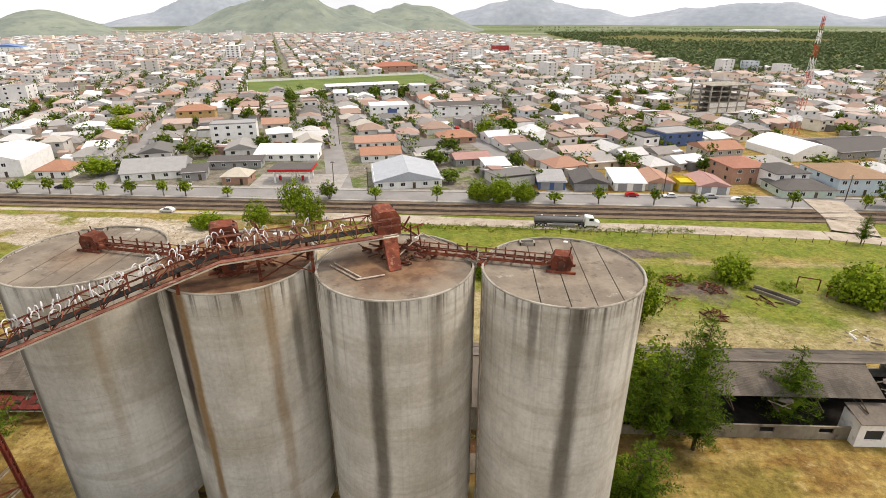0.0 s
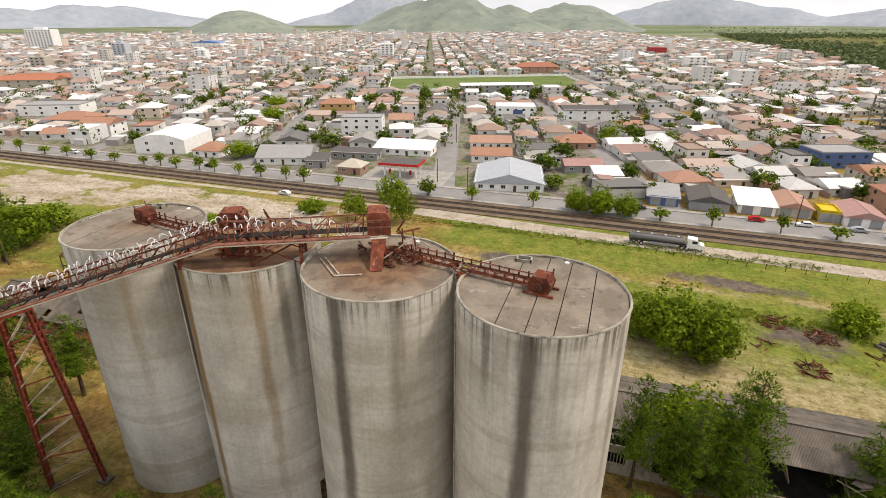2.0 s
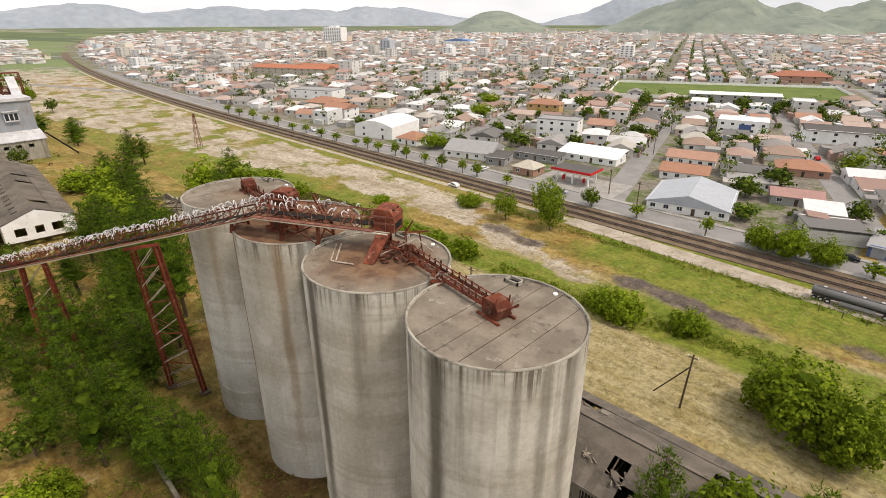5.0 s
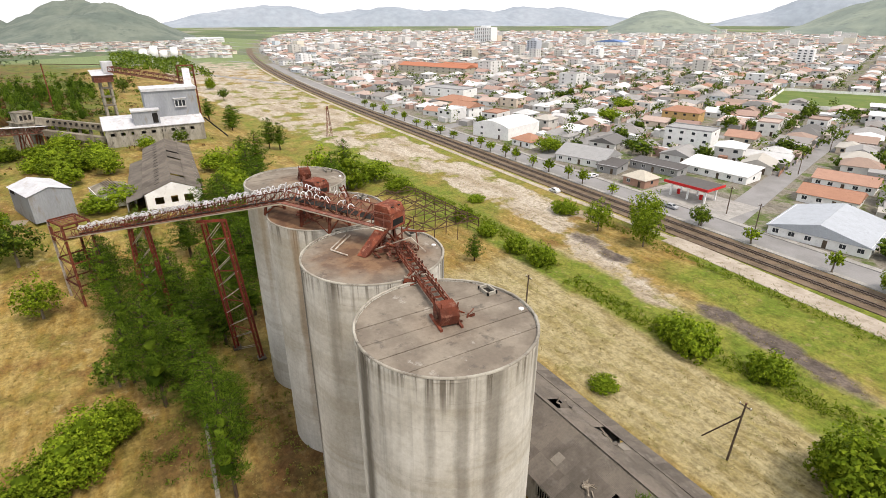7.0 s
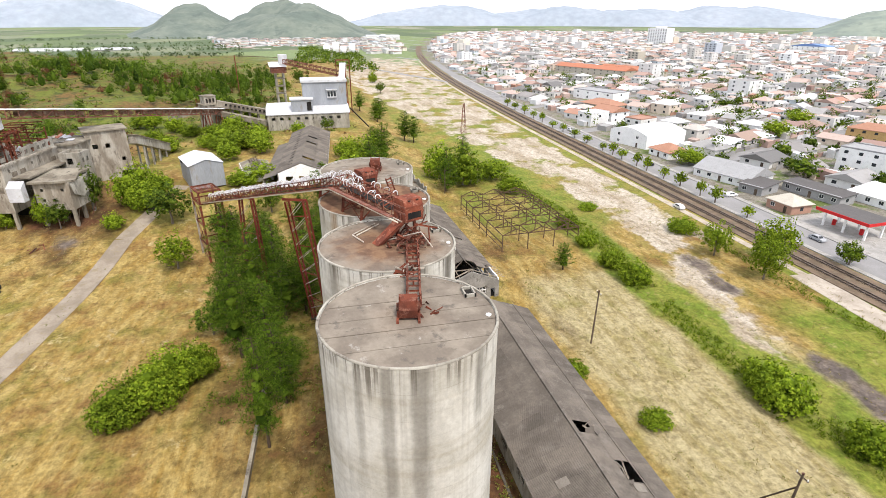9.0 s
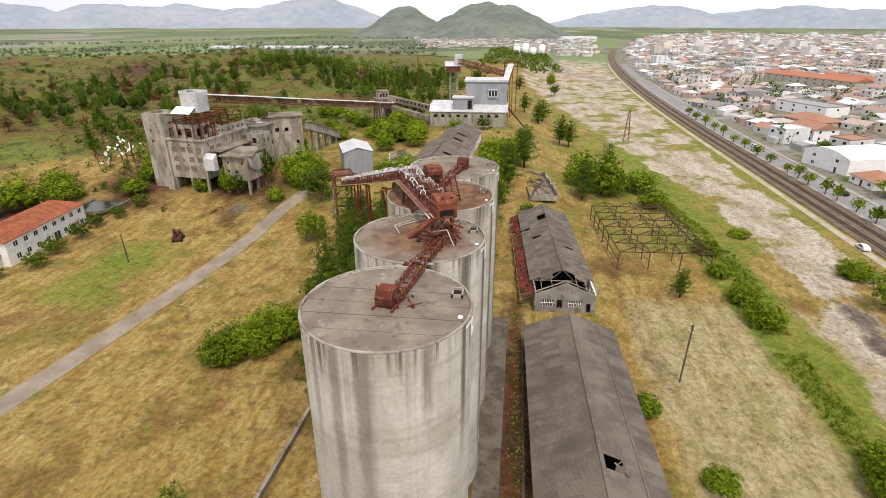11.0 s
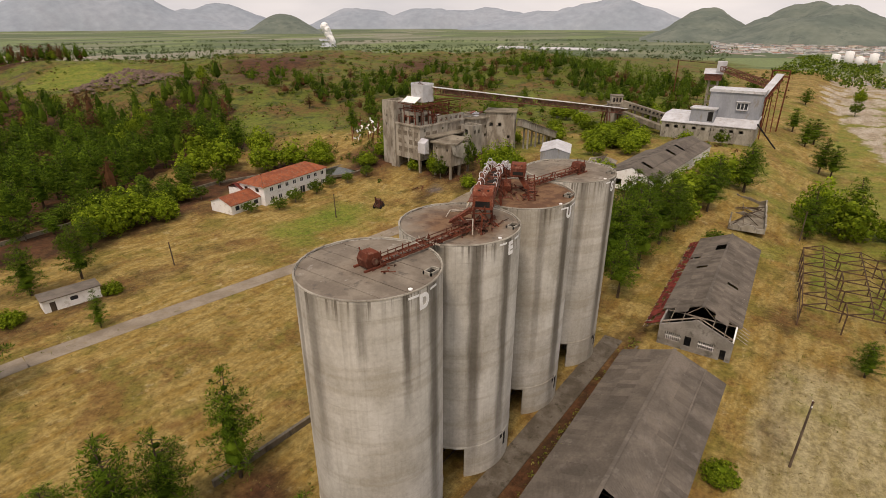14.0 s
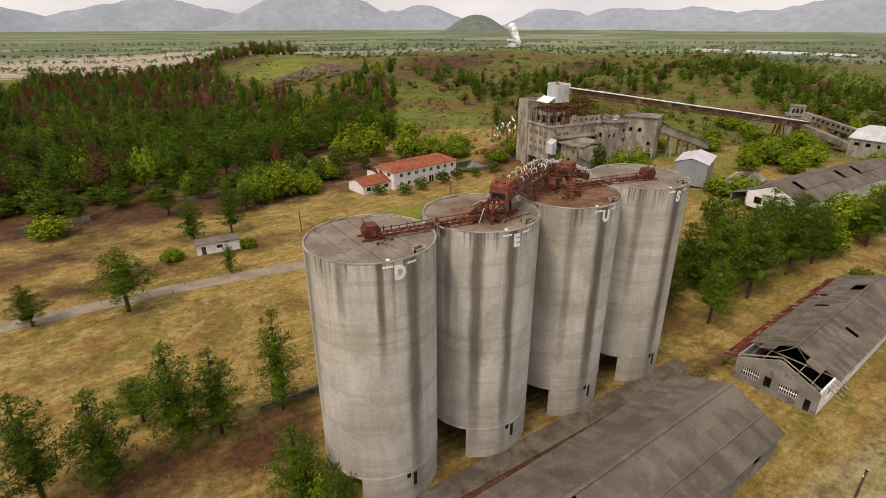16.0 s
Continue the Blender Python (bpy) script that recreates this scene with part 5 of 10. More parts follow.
def pierced_wall(x0, x1, z0, z1, y, thick, holes, gable=None):
    """A wall along x with rectangular openings through it (x0, x1, z0, z1 each), and an optional gable peak."""
    s = Shape()
    xs = sorted({x0, x1, *[h[0] for h in holes], *[h[1] for h in holes]})
    zs = sorted({z0, z1, *[h[2] for h in holes], *[h[3] for h in holes]})
    nx_, nz_ = len(xs), len(zs)
    vid = {}

    def at(i, j, k):
        if (i, j, k) not in vid:
            vid[(i, j, k)] = len(s.v)
            s.v.append((xs[i], y + (-thick / 2, thick / 2)[k], zs[j]))
        return vid[(i, j, k)]

    def full(i, j):
        if not (0 <= i < nx_ - 1 and 0 <= j < nz_ - 1):
            return False
        return not any(h[0] <= xs[i] and xs[i + 1] <= h[1] and h[2] <= zs[j] and zs[j + 1] <= h[3] for h in holes)

    fs = []
    for i in range(nx_ - 1):
        for j in range(nz_ - 1):
            if not full(i, j):
                continue
            fs.append((at(i, j, 0), at(i + 1, j, 0), at(i + 1, j + 1, 0), at(i, j + 1, 0)))
            fs.append((at(i, j + 1, 1), at(i + 1, j + 1, 1), at(i + 1, j, 1), at(i, j, 1)))
            if not full(i - 1, j):
                fs.append((at(i, j, 1), at(i, j, 0), at(i, j + 1, 0), at(i, j + 1, 1)))
            if not full(i + 1, j):
                fs.append((at(i + 1, j, 0), at(i + 1, j, 1), at(i + 1, j + 1, 1), at(i + 1, j + 1, 0)))
            if not full(i, j - 1):
                fs.append((at(i, j, 0), at(i, j, 1), at(i + 1, j, 1), at(i + 1, j, 0)))
            if not full(i, j + 1) and not (gable and j == nz_ - 2):
                fs.append((at(i, j + 1, 1), at(i, j + 1, 0), at(i + 1, j + 1, 0), at(i + 1, j + 1, 1)))
    if gable:
        m = (x0 + x1) / 2
        tops = []
        for k in (0, 1):
            s.v.append((m, y + (-thick / 2, thick / 2)[k], gable))
            tops.append(len(s.v) - 1)
        row = [[at(i, nz_ - 1, k) for i in range(nx_)] for k in (0, 1)]
        fs.append((*row[0], tops[0]))
        fs.append((*reversed(row[1]), tops[1]))
        fs.append((row[0][-1], row[1][-1], tops[1], tops[0]))
        fs.append((row[1][0], row[0][0], tops[0], tops[1]))
    s.f, s.m = fs, [0] * len(fs)
    return s


def turned(shape, deg, at=(0, 0, 0)):
    m = pose(*at, 0, 0, deg)
    shape.v = [tuple(m @ Vector(v)) for v in shape.v]
    return shape


# shed A: the long store beside the silos
XA0, XA1 = -36.5, 72.0
LA, HWA, EA, RA = XA1 - XA0, 7.35, 4.6, 7.6
shedA = thing("long_shed", "long low brick store with a grey fibre-cement roof full of holes", "shed", ((XA0 + XA1) / 2, 66.75, 0), 0.7)
h2 = LA / 2


def hole_a(side):
    def f(x, t):
        wx = x + (XA0 + XA1) / 2
        if side < 0 and ((t > 0.7 and wx > 21.0) or (0.4 < t < 0.7 and 22.0 < wx < 34.0)):
            return True
        if 20.5 < wx < 31.0 and t < 0.4:
            return True
        spots = ((36.5 - 18.0, 0.55, 1.3, 0.15), (-13.2, 0.4, 1.6, 0.2), (-20.6, 0.3, 1.0, 0.14)) if side > 0 else ((-5.5, 0.62, 1.4, 0.17), (-1.2, 0.78, 2.7, 0.2), (40.5, 0.35, 1.5, 0.2), (46.0, 0.75, 2.0, 0.2), (49.0, 0.4, 1.2, 0.3), (25.0, 0.82, 1.1, 0.17))
        return any(abs(x - a) < c and abs(t - b) < d for a, b, c, d in spots)
    return f


slope_sheets(shedA, -h2, h2, 0, HWA + 0.4, RA, EA - 0.15, 1.085, 3, SHEET, hole_a(1), 120, seed=2)
slope_sheets(shedA, -h2, h2, 0, -HWA - 0.4, RA, EA - 0.15, 1.085, 3, SHEET, hole_a(-1), 120, seed=3)
part("eave_step", Shape().beam((-h2, HWA * 0.66, RA - (RA - EA + 0.15) * 0.66 * HWA / (HWA + 0.4) + 0.2), (h2 - 40, HWA * 0.66, RA - (RA - EA + 0.15) * 0.66 * HWA / (HWA + 0.4) + 0.2), 0.22, 0.14), SHEET, shedA, "raised edge of the lower roof strip")
part("ridge_cap", Shape().beam((-h2, 0.0, RA + 0.16), (h2, 0.0, RA + 0.16), 0.5, 0.05), SHEET, shedA)
wins = [(-h2 + 4 + k * 6.0, -h2 + 6.4 + k * 6.0, 1.6, 3.4) for k in range(17)]
whole = [w for w in wins if w[1] < 3.0]
part("wall", pierced_wall(-h2, 3.3, 0, EA, -HWA + 0.15, 0.25, whole), RUIN_PALE, shedA, "stained plaster side wall with grilled openings")
part("broken_wall", pierced_wall(3.3, 16.0, 0, 1.5, -HWA + 0.15, 0.25, []), RUIN, shedA, "collapsed stump of the side wall")
part("broken_wall", pierced_wall(16.0, h2, 0, 2.2, -HWA + 0.15, 0.25, [(22.0, 24.0, 1.0, 1.9), (30.0, 32.0, 1.0, 1.9)]), RUIN, shedA, "broken stump of the side wall")
part("wall", pierced_wall(-h2, h2, 0, EA, HWA - 0.15, 0.25, wins[::2]), GREYWALL, shedA)
for sx in (-h2 + 0.12, h2 - 0.12):
    part("gable_wall", turned(pierced_wall(-HWA + 0.3, HWA - 0.3, 0, EA, 0, 0.25, [(-1.6, 1.6, 0, 3.2)], RA - 0.2), 90, (sx, 0, 0)), GREYWALL, shedA)
for a, b, c, d in whole:
    for k in range(6):
        x = a + (b - a) * (k + 0.5) / 6
        bar("grille_bar", (x, -HWA + 0.15, c), (x, -HWA + 0.15, d), 0.12, RUIN_PALE, shedA, "round")
for k in range(19):
    x = -h2 + 0.5 + k * (LA - 1) / 18
    for e in (-1, 1):
        bar("rafter", (x, e * (HWA - 0.2), EA - 0.05), (x, 0, RA - 0.1), 0.16, WOOD, shedA)
    bar("tie_beam", (x, -HWA + 0.2, EA - 0.1), (x, HWA - 0.2, EA - 0.1), 0.16, WOOD, shedA)
# floor coloured near-black to act as shade under the roof
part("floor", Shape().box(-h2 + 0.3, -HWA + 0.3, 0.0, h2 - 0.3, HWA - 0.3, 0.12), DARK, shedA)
q7 = random.Random(11)
for x, y, z, a in ((-9.0, -4.2, 6.05, 20), (-8.4, -4.8, 5.9, 70), (-4.6, -5.6, 5.6, 110), (40.0, -4.5, 5.85, 40), (42.0, -5.5, 5.5, 100), (45.0, -3.0, 6.5, 60), (47.5, -5.0, 5.8, 20), (51.0, -3.6, 6.3, 130)):
    for k in range(4):
        v = Vector((q7.uniform(-0.9, 0.9), q7.uniform(-0.9, 0.9), 0))
        d = Vector((math.cos(radians(a + 40 * k)), math.sin(radians(a + 40 * k)), 0)) * q7.uniform(0.3, 0.9)
        bar("broken_lath", Vector((x, y, z + 0.1)) + v - d, Vector((x, y, z + 0.2)) + v + d, 0.16, PALEWOOD, shedA)
for side, spots in ((1, ((18.5, 0.55), (-13.2, 0.4), (-20.6, 0.3))), (-1, ((-5.5, 0.62), (-1.2, 0.78), (40.5, 0.35), (46.0, 0.75), (25.0, 0.82)))):
    for x, f in spots:
        y, z = side * (HWA + 0.4) * f, RA + (EA - 0.15 - RA) * f
        for k in range(3):
            d = Vector((q7.uniform(-1.5, 1.5), q7.uniform(-0.8, 0.8), q7.uniform(-0.3, 0.3)))
            c = Vector((x + q7.uniform(-1.0, 1.0), y + q7.uniform(-0.4, 0.4), z + 0.05))
            bar("broken_lath", c - d, c + d, 0.14, PALEWOOD, shedA)
        for k in range(2):
            m = pose(x + q7.uniform(-1.6, 1.6), y + q7.uniform(-0.9, 0.9), z + 0.12, q7.uniform(-25, 25), q7.uniform(-15, 15), q7.uniform(0, 180))
            part("broken_sheet", Shape().add([(-0.8, -0.3, 0), (0.5, -0.5, 0), (0.9, 0.4, 0), (-0.2, 0.6, 0), (-0.8, -0.3, 0.06), (0.5, -0.5, 0.06), (0.9, 0.4, 0.06), (-0.2, 0.6, 0.06)], [(3, 2, 1, 0), (4, 5, 6, 7), (0, 1, 5, 4), (1, 2, 6, 5), (2, 3, 7, 6), (3, 0, 4, 7)]), SHEET, shedA, m=m)
for x, y in ((-14.0, -4.4), (-11.0, 3.6)):
    f = abs(y) / (HWA + 0.4)
    z = RA + (EA - 0.15 - RA) * f
    sg = 1 if y > 0 else -1
    part("patch", Shape().add([(x - 0.6, y - 0.7, z + 0.22 + 0.28 * sg), (x + 0.6, y - 0.7, z + 0.22 + 0.28 * sg), (x + 0.6, y + 0.7, z + 0.22 - 0.28 * sg), (x - 0.6, y + 0.7, z + 0.22 - 0.28 * sg)], [(0, 1, 2, 3)]), PATCH, shedA, "pale replacement sheet")
# white annexe at the shed's far end
annex = thing("annexe", "small white plastered annexe with dark windows against the store", "building", (58.0, 60.6, 0), 0.7)
part("wall", pierced_wall(-6, 6, 0, 3.9, -1.8, 0.2, [(-5.0, -2.6, 1.2, 2.8), (-1.0, 1.6, 1.2, 2.8), (3.6, 5.0, 0, 2.4)]), WHITEWALL, annex)
for x in (-6.0, 5.8):
    part("side_wall", Shape().box(x, -1.8, 0, x + 0.2, 1.6, 3.9), WHITEWALL, annex)
for a, b in ((-5.0, -2.6), (-1.0, 1.6)):
    part("window", Shape().box(a, -1.75, 1.2, b, -1.65, 2.8), GLASS, annex, "dark broken window")
part("lean_to_roof", Shape().add([(-6.2, -2.2, 3.9), (6.2, -2.2, 3.9), (6.2, 1.7, 4.5), (-6.2, 1.7, 4.5), (-6.2, -2.2, 4.0), (6.2, -2.2, 4.0), (6.2, 1.7, 4.6), (-6.2, 1.7, 4.6)], [(3, 2, 1, 0), (4, 5, 6, 7), (0, 1, 5, 4), (0, 4, 7, 3), (1, 2, 6, 5)]), SHEET, annex)

# shed B: shorter store with a burnt-out end and a tiled lean-to
LB, HWB, EB, RB = 47.5, 6.1, 4.4, 7.0
shedB = thing("gabled_shed", "gabled store with a collapsed end bay and grey sheet roof", "shed", (-73.6, 65.6, 0), 3.0)
hb = LB / 2


def hole_b(side):
    def f(x, t):
        if x > hb - 4.2 - 1.2 * math.sin(t * 9):
            return True
        spots = ((4.0, 0.45, 0.7, 0.17),) if side > 0 else ((-14.5, 0.3, 1.2, 0.15), (-9.0, 0.85, 0.6, 0.1), (-3.0, 0.5, 0.6, 0.12))
        return any(abs(x - a) < c and abs(t - b) < d for a, b, c, d in spots)
    return f


slope_sheets(shedB, -hb, hb, 0, HWB + 0.5, RB, EB - 0.2, 1.08, 3, SHEET, hole_b(1), 120, seed=5)
slope_sheets(shedB, -hb, hb, 0, -HWB - 0.5, RB, EB - 0.2, 1.08, 3, SHEET, hole_b(-1), 120, seed=6)
part("ridge_cap", Shape().beam((-hb, 0, RB + 0.16), (hb - 4.4, 0, RB + 0.16), 0.45, 0.05), SHEET, shedB)
part("gable_wall", turned(pierced_wall(-HWB, HWB, 0, 3.9, 0, 0.3, [(-4.9, -2.2, 1.3, 2.9), (-1.6, -0.5, 0.9, 2.9), (0.6, 3.3, 1.3, 2.7), (4.3, 5.2, 0, 2.2)], 6.6), 90, (hb, 0, 0)), GREYWALL, shedB, "weathered grey gable wall")
part("gable_wall", turned(pierced_wall(-HWB, HWB, 0, EB, 0, 0.3, [], RB - 0.2), 90, (-hb, 0, 0)), GREYWALL, shedB)
wb = [(-hb + 2 + k * 5.0, -hb + 4.2 + k * 5.0, 1.4, 3.2) for k in range(9)]
part("wall", pierced_wall(-hb, hb, 0, EB, HWB - 0.15, 0.28, wb), WHITEWALL, shedB, "peeling white side wall with openings")
part("wall", pierced_wall(-hb, hb, 0, EB, -HWB + 0.15, 0.28, []), GREYWALL, shedB)
for a, b, c, d in ((-4.9, -2.2, 1.3, 2.9), (0.6, 3.3, 1.3, 2.7)):
    for k in range(8):
        y = a + (b - a) * (k + 0.5) / 8
        bar("baluster", (hb, y, c), (hb, y, d), 0.09, WHITEWALL, shedB, "round")
    bar("transom", (hb, a, (c + d) / 2), (hb, b, (c + d) / 2), 0.10, WHITEWALL, shedB)
for k in range(10):
    x = -hb + 1 + k * (LB - 1.5) / 9
    mt = PALEWOOD if k > 7 else WOOD
    for e in (-1, 1):
        bar("rafter", (x, e * HWB, EB - 0.1), (x, 0, RB - 0.1), 0.18, mt, shedB)
        bar("web", (x, e * 2.6, EB - 0.1), (x, 0, RB - 0.2), 0.12, mt, shedB)
    bar("tie_beam", (x, -HWB, EB - 0.1), (x, HWB, EB - 0.1), 0.18, mt, shedB)
for y in (-4.6, -2.6, 2.4, 4.4):
    bar("purlin", (hb - 6, y, RB - abs(y) * 0.42), (hb - 0.3, y, RB - 0.5 - abs(y) * 0.42), 0.12, PALEWOOD, shedB)
# near-black floor, painting the shade inside the store
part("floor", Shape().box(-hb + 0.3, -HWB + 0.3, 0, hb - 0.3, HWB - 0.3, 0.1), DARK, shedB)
for k in range(5):
    bar("eave_lath", (hb - 7 + 1.2 * k, HWB, EB - 0.2), (hb - 6.6 + 1.2 * k, HWB + 2.0, EB - 1.0), 0.10, PALEWOOD, shedB)
lean = thing("lean_to", "ruined lean-to of dark red broken tiles beside the gabled store", "lean-to", (-73.9, 65.6, 0), 3.0)
q8 = random.Random(5)
TILE_ROW = Shape()
for k in range(5):
    TILE_ROW.add([(0.19 * k, 0, 0), (0.19 * k + 0.095, 0, 0.06), (0.19 * k + 0.19, 0, 0), (0.19 * k, 0.72, 0), (0.19 * k + 0.095, 0.72, 0.06), (0.19 * k + 0.19, 0.72, 0)], [(0, 1, 4, 3), (1, 2, 5, 4)])
tile_me = TILE_ROW.mesh("tile_panel", OLDTILE)
for r in range(4):
    for k in range(46):
        if q8.random() < 0.28:
            continue
        y, z = -HWB - 0.2 - (r + 1) * 0.62, 3.75 - (r + 1) * 0.30
        m = Matrix.Translation((-hb + k * 1.02, y, z)) @ pose(0, 0, 0, 25 + q8.uniform(-4, 4), q8.uniform(-5, 5), q8.uniform(-8, 8))
        part("tile_panel", tile_me, None, lean, m=m)
for k in range(24):
    x = -hb + k * LB / 23
    bar("rafter", (x, -HWB, 3.8), (x + q8.uniform(-0.2, 0.2), -HWB - 3.0, 2.2), 0.12, rnd.choice((PALEWOOD, WOOD)), lean)
    if k % 3 == 0:
        bar("post", (x, -HWB - 2.8, 0), (x, -HWB - 2.8, 2.4), 0.2, WOOD, lean)
for r in range(5):
    bar("batten", (-hb, -HWB - 0.3 - r * 0.62, 3.6 - r * 0.32), (hb, -HWB - 0.3 - r * 0.62, 3.55 - r * 0.32), 0.09, PALEWOOD, lean)
# roofless ruin beyond it
ruin_r = thing("roofless_ruin", "low roofless ruin of dark broken walls", "ruin", (-125.0, 64.5, height_at(-125, 64.5) - 0.4), 6.0)


def broken_wall(p, q, h, seed):
    """A thin wall whose top has crumbled unevenly."""
    g = random.Random(seed)
    a, b = Vector(p).to_3d(), Vector(q).to_3d()
    n = max(3, int((b - a).length / 1.3))
    side = Vector((-(b - a).y, (b - a).x, 0)).normalized() * 0.18
    s = Shape()
    vs, fs = [], []
    for k in range(n + 1):
        u, up = a.lerp(b, k / n), Vector((0, 0, h * g.uniform(0.45, 1.1)))
        vs += [u - side, u + side, u + side + up, u - side + up]
    for k in range(n):
        o = k * 4
        fs += [(o, o + 4, o + 7, o + 3), (o + 3, o + 7, o + 6, o + 2), (o + 2, o + 6, o + 5, o + 1)]
    s.add(vs, fs + [(0, 3, 2, 1), (n * 4, n * 4 + 1, n * 4 + 2, n * 4 + 3)])
    return s


for k, (p, q, h) in enumerate((((-13, -4.2), (13, -4.2), 2.0), ((-13, 4.2), (13, 4.2), 2.6), ((-13, -4.0), (-13, 4.0), 2.8), ((13, -4.0), (13, 4.0), 1.8), ((1, -4.0), (1, 4.0), 1.8), ((-5, -4.0), (-5, 1.5), 1.6))):
    part("wall", broken_wall(p, q, h, 300 + k), RUIN_PALE if k % 2 else RUIN, ruin_r)
part("floor_slab", Shape().box(-12.8, -4.0, 0.1, 12.8, 4.0, 0.5), RUIN, ruin_r, "dark mossy floor slab")
for k in range(12):
    bar("fallen_beam", (q8.uniform(-12, 12), q8.uniform(-4, 4), 0.5), (q8.uniform(-12, 12), q8.uniform(-4, 4), 1.8), 0.2, WOOD, ruin_r)

# bare frame of a vanished hall
fr = thing("skeleton_frame", "bare weathered brown skeleton of posts and roof trusses on the grass", "frame", (-89.0, 91.0, 0), 3.5)
fx, fy = [-16.5 + 5.5 * k for k in range(7)], [-10.8, -3.6, 3.6, 10.8]
q9 = random.Random(21)
for x in fx:
    for y in fy:
        if q9.random() < 0.93:
            bar("post", (x, y, 0), (x + q9.uniform(-0.2, 0.2), y, 4.6 + q9.uniform(-0.1, 0.4)), 0.27, SKELETON, fr)
    for a, b in zip(fy, fy[1:]):
        m = (a + b) / 2
        bar("tie", (x, a, 4.5), (x, b, 4.5), 0.2, SKELETON, fr)
        bar("rafter", (x, a, 4.5), (x, m, 5.9), 0.19, SKELETON, fr)
        bar("rafter", (x, b, 4.5), (x, m, 5.9), 0.19, SKELETON, fr)
        bar("king_post", (x, m, 4.5), (x, m, 5.9), 0.19, SKELETON, fr)
for y in fy:
    for a, b in zip(fx, fx[1:]):
        if q9.random() < 0.85:
            bar("rail", (a, y, 4.5), (b, y, 4.5), 0.19, SKELETON, fr)
        if y in (fy[0], fy[-1]):
            bar("rail", (a, y, 2.3), (b, y, 2.3), 0.2, SKELETON, fr)
            bar("low_rail", (a, y, 0.9), (b, y, 0.9), 0.12, WOOD, fr)
for y in (-7.2, 0, 7.2):
    bar("ridge_bar", (fx[0], y, 5.9), (fx[-1], y, 5.9), 0.2, SKELETON, fr)


def pole(x, y, h, lean_x=0.0, lean_y=0.0, arm=False, label="weathered wooden pole in the dry grass"):
    t = thing("utility_pole", label, "pole", (x, y, 0), group="wooden poles")
    part("shaft", Shape().tube([(0, 0, -0.3), (lean_x * 0.5, lean_y * 0.5, h * 0.5), (lean_x, lean_y, h)], [0.17, 0.15, 0.12], 8), WOOD, t)
    part("cap", Shape().tube([(lean_x, lean_y, h), (lean_x, lean_y, h + 0.12)], 0.16, 8), SCRAP, t)
    if arm:
        bar("crossarm", (lean_x - 0.8, lean_y, h - 0.4), (lean_x + 0.8, lean_y, h - 0.4), 0.13, WOOD, t)
        for k in (-0.7, 0, 0.7):
            part("insulator", Shape().tube([(lean_x + k, lean_y, h - 0.35), (lean_x + k, lean_y, h - 0.12)], 0.06, 6), WHITEPAINT, t)
    return t


pole(-29.3, 83.8, 10.9, 0.2, 0.1, True)
pp = pole(11.3, 86.1, 9.6, 0.3, 0.2, True, "leaning wooden pole with a stay strut in the dry grass")
bar("stay_strut", (-4.6, 1.2, 0), (0.2, 0.1, 7.6), 0.2, WOOD, pp, "round")
for x, y, h in ((-61.5, -37.2, 7.4), (-14.5, -44.0, 6.0), (-121, 78, 9.0), (70, -32, 8.0)):
    pole(x, y, h, 0.15, -0.1)

# small white hut
hut = thing("hut", "small whitewashed flat-roofed hut beside a bush", "hut", (8.0, -44.0, 0), -8.0)
part("wall", pierced_wall(-5.2, 5.2, 0, 2.7, 2.0, 0.2, [(-1.0, 0.4, 1.2, 2.1), (3.0, 4.0, 0, 2.1)]), WHITEWALL, hut)
part("wall", Shape().box(-5.2, -2.0, 0, 5.2, -1.8, 2.7), WHITEWALL, hut)
part("end_wall", Shape().box(-5.2, -1.8, 0, -5.0, 1.9, 2.7), WHITEWALL, hut)
part("end_wall", Shape().box(5.0, -1.8, 0, 5.2, 1.9, 2.7), WHITEWALL, hut)
part("window", Shape().box(-1.0, 1.93, 1.2, 0.4, 2.0, 2.1), GLASS, hut)
part("door", Shape().box(3.0, 1.93, 0, 4.0, 2.0, 2.1), WOOD, hut)
part("roof", Shape().box(-5.5, -2.4, 2.7, 5.5, 2.4, 2.86), SHEET, hut)


# ---- the white house with a tiled roof ----
def tiled_slope(parent, x0, x1, y0, z0, y1, z1, material, seed=0, hip0=0.0, hip1=0.0):
    """A tiled slope as rolls running from the ridge to the eave."""
    q = random.Random(seed)
    s = Shape()
    n = int((x1 - x0) / 0.45)
    cols = []
    for k in range(n):
        a, b = x0 + (x1 - x0) * k / n, x0 + (x1 - x0) * (k + 1) / n
        m = (a + b) / 2
        fa = 1.0
        if hip0 and m - x0 < hip0:
            fa = (m - x0) / hip0
        if hip1 and x1 - m < hip1:
            fa = (x1 - m) / hip1
        ty, tz = y1 + (y0 - y1) * fa, z1 + (z0 - z1) * fa
        dz = q.uniform(-0.02, 0.02)
        cols.append((a, ty, tz, 0.0))
        cols.append((m, ty, tz, 0.09 + dz))
    cols.append((x1, ty, tz, 0.0))
    k = len(cols)
    s.add([(a, t, u + d) for a, t, u, d in cols] + [(a, y1, z1 + d) for a, t, u, d in cols] + [(a, y1, z1 - 0.12) for a, t, u, d in cols],
          [(i, i + 1, k + i + 1, k + i) for i in range(k - 1)] + [(k + i, k + i + 1, 2 * k + i + 1, 2 * k + i) for i in range(k - 1)])
    return part("roof_slope", s, material, parent)


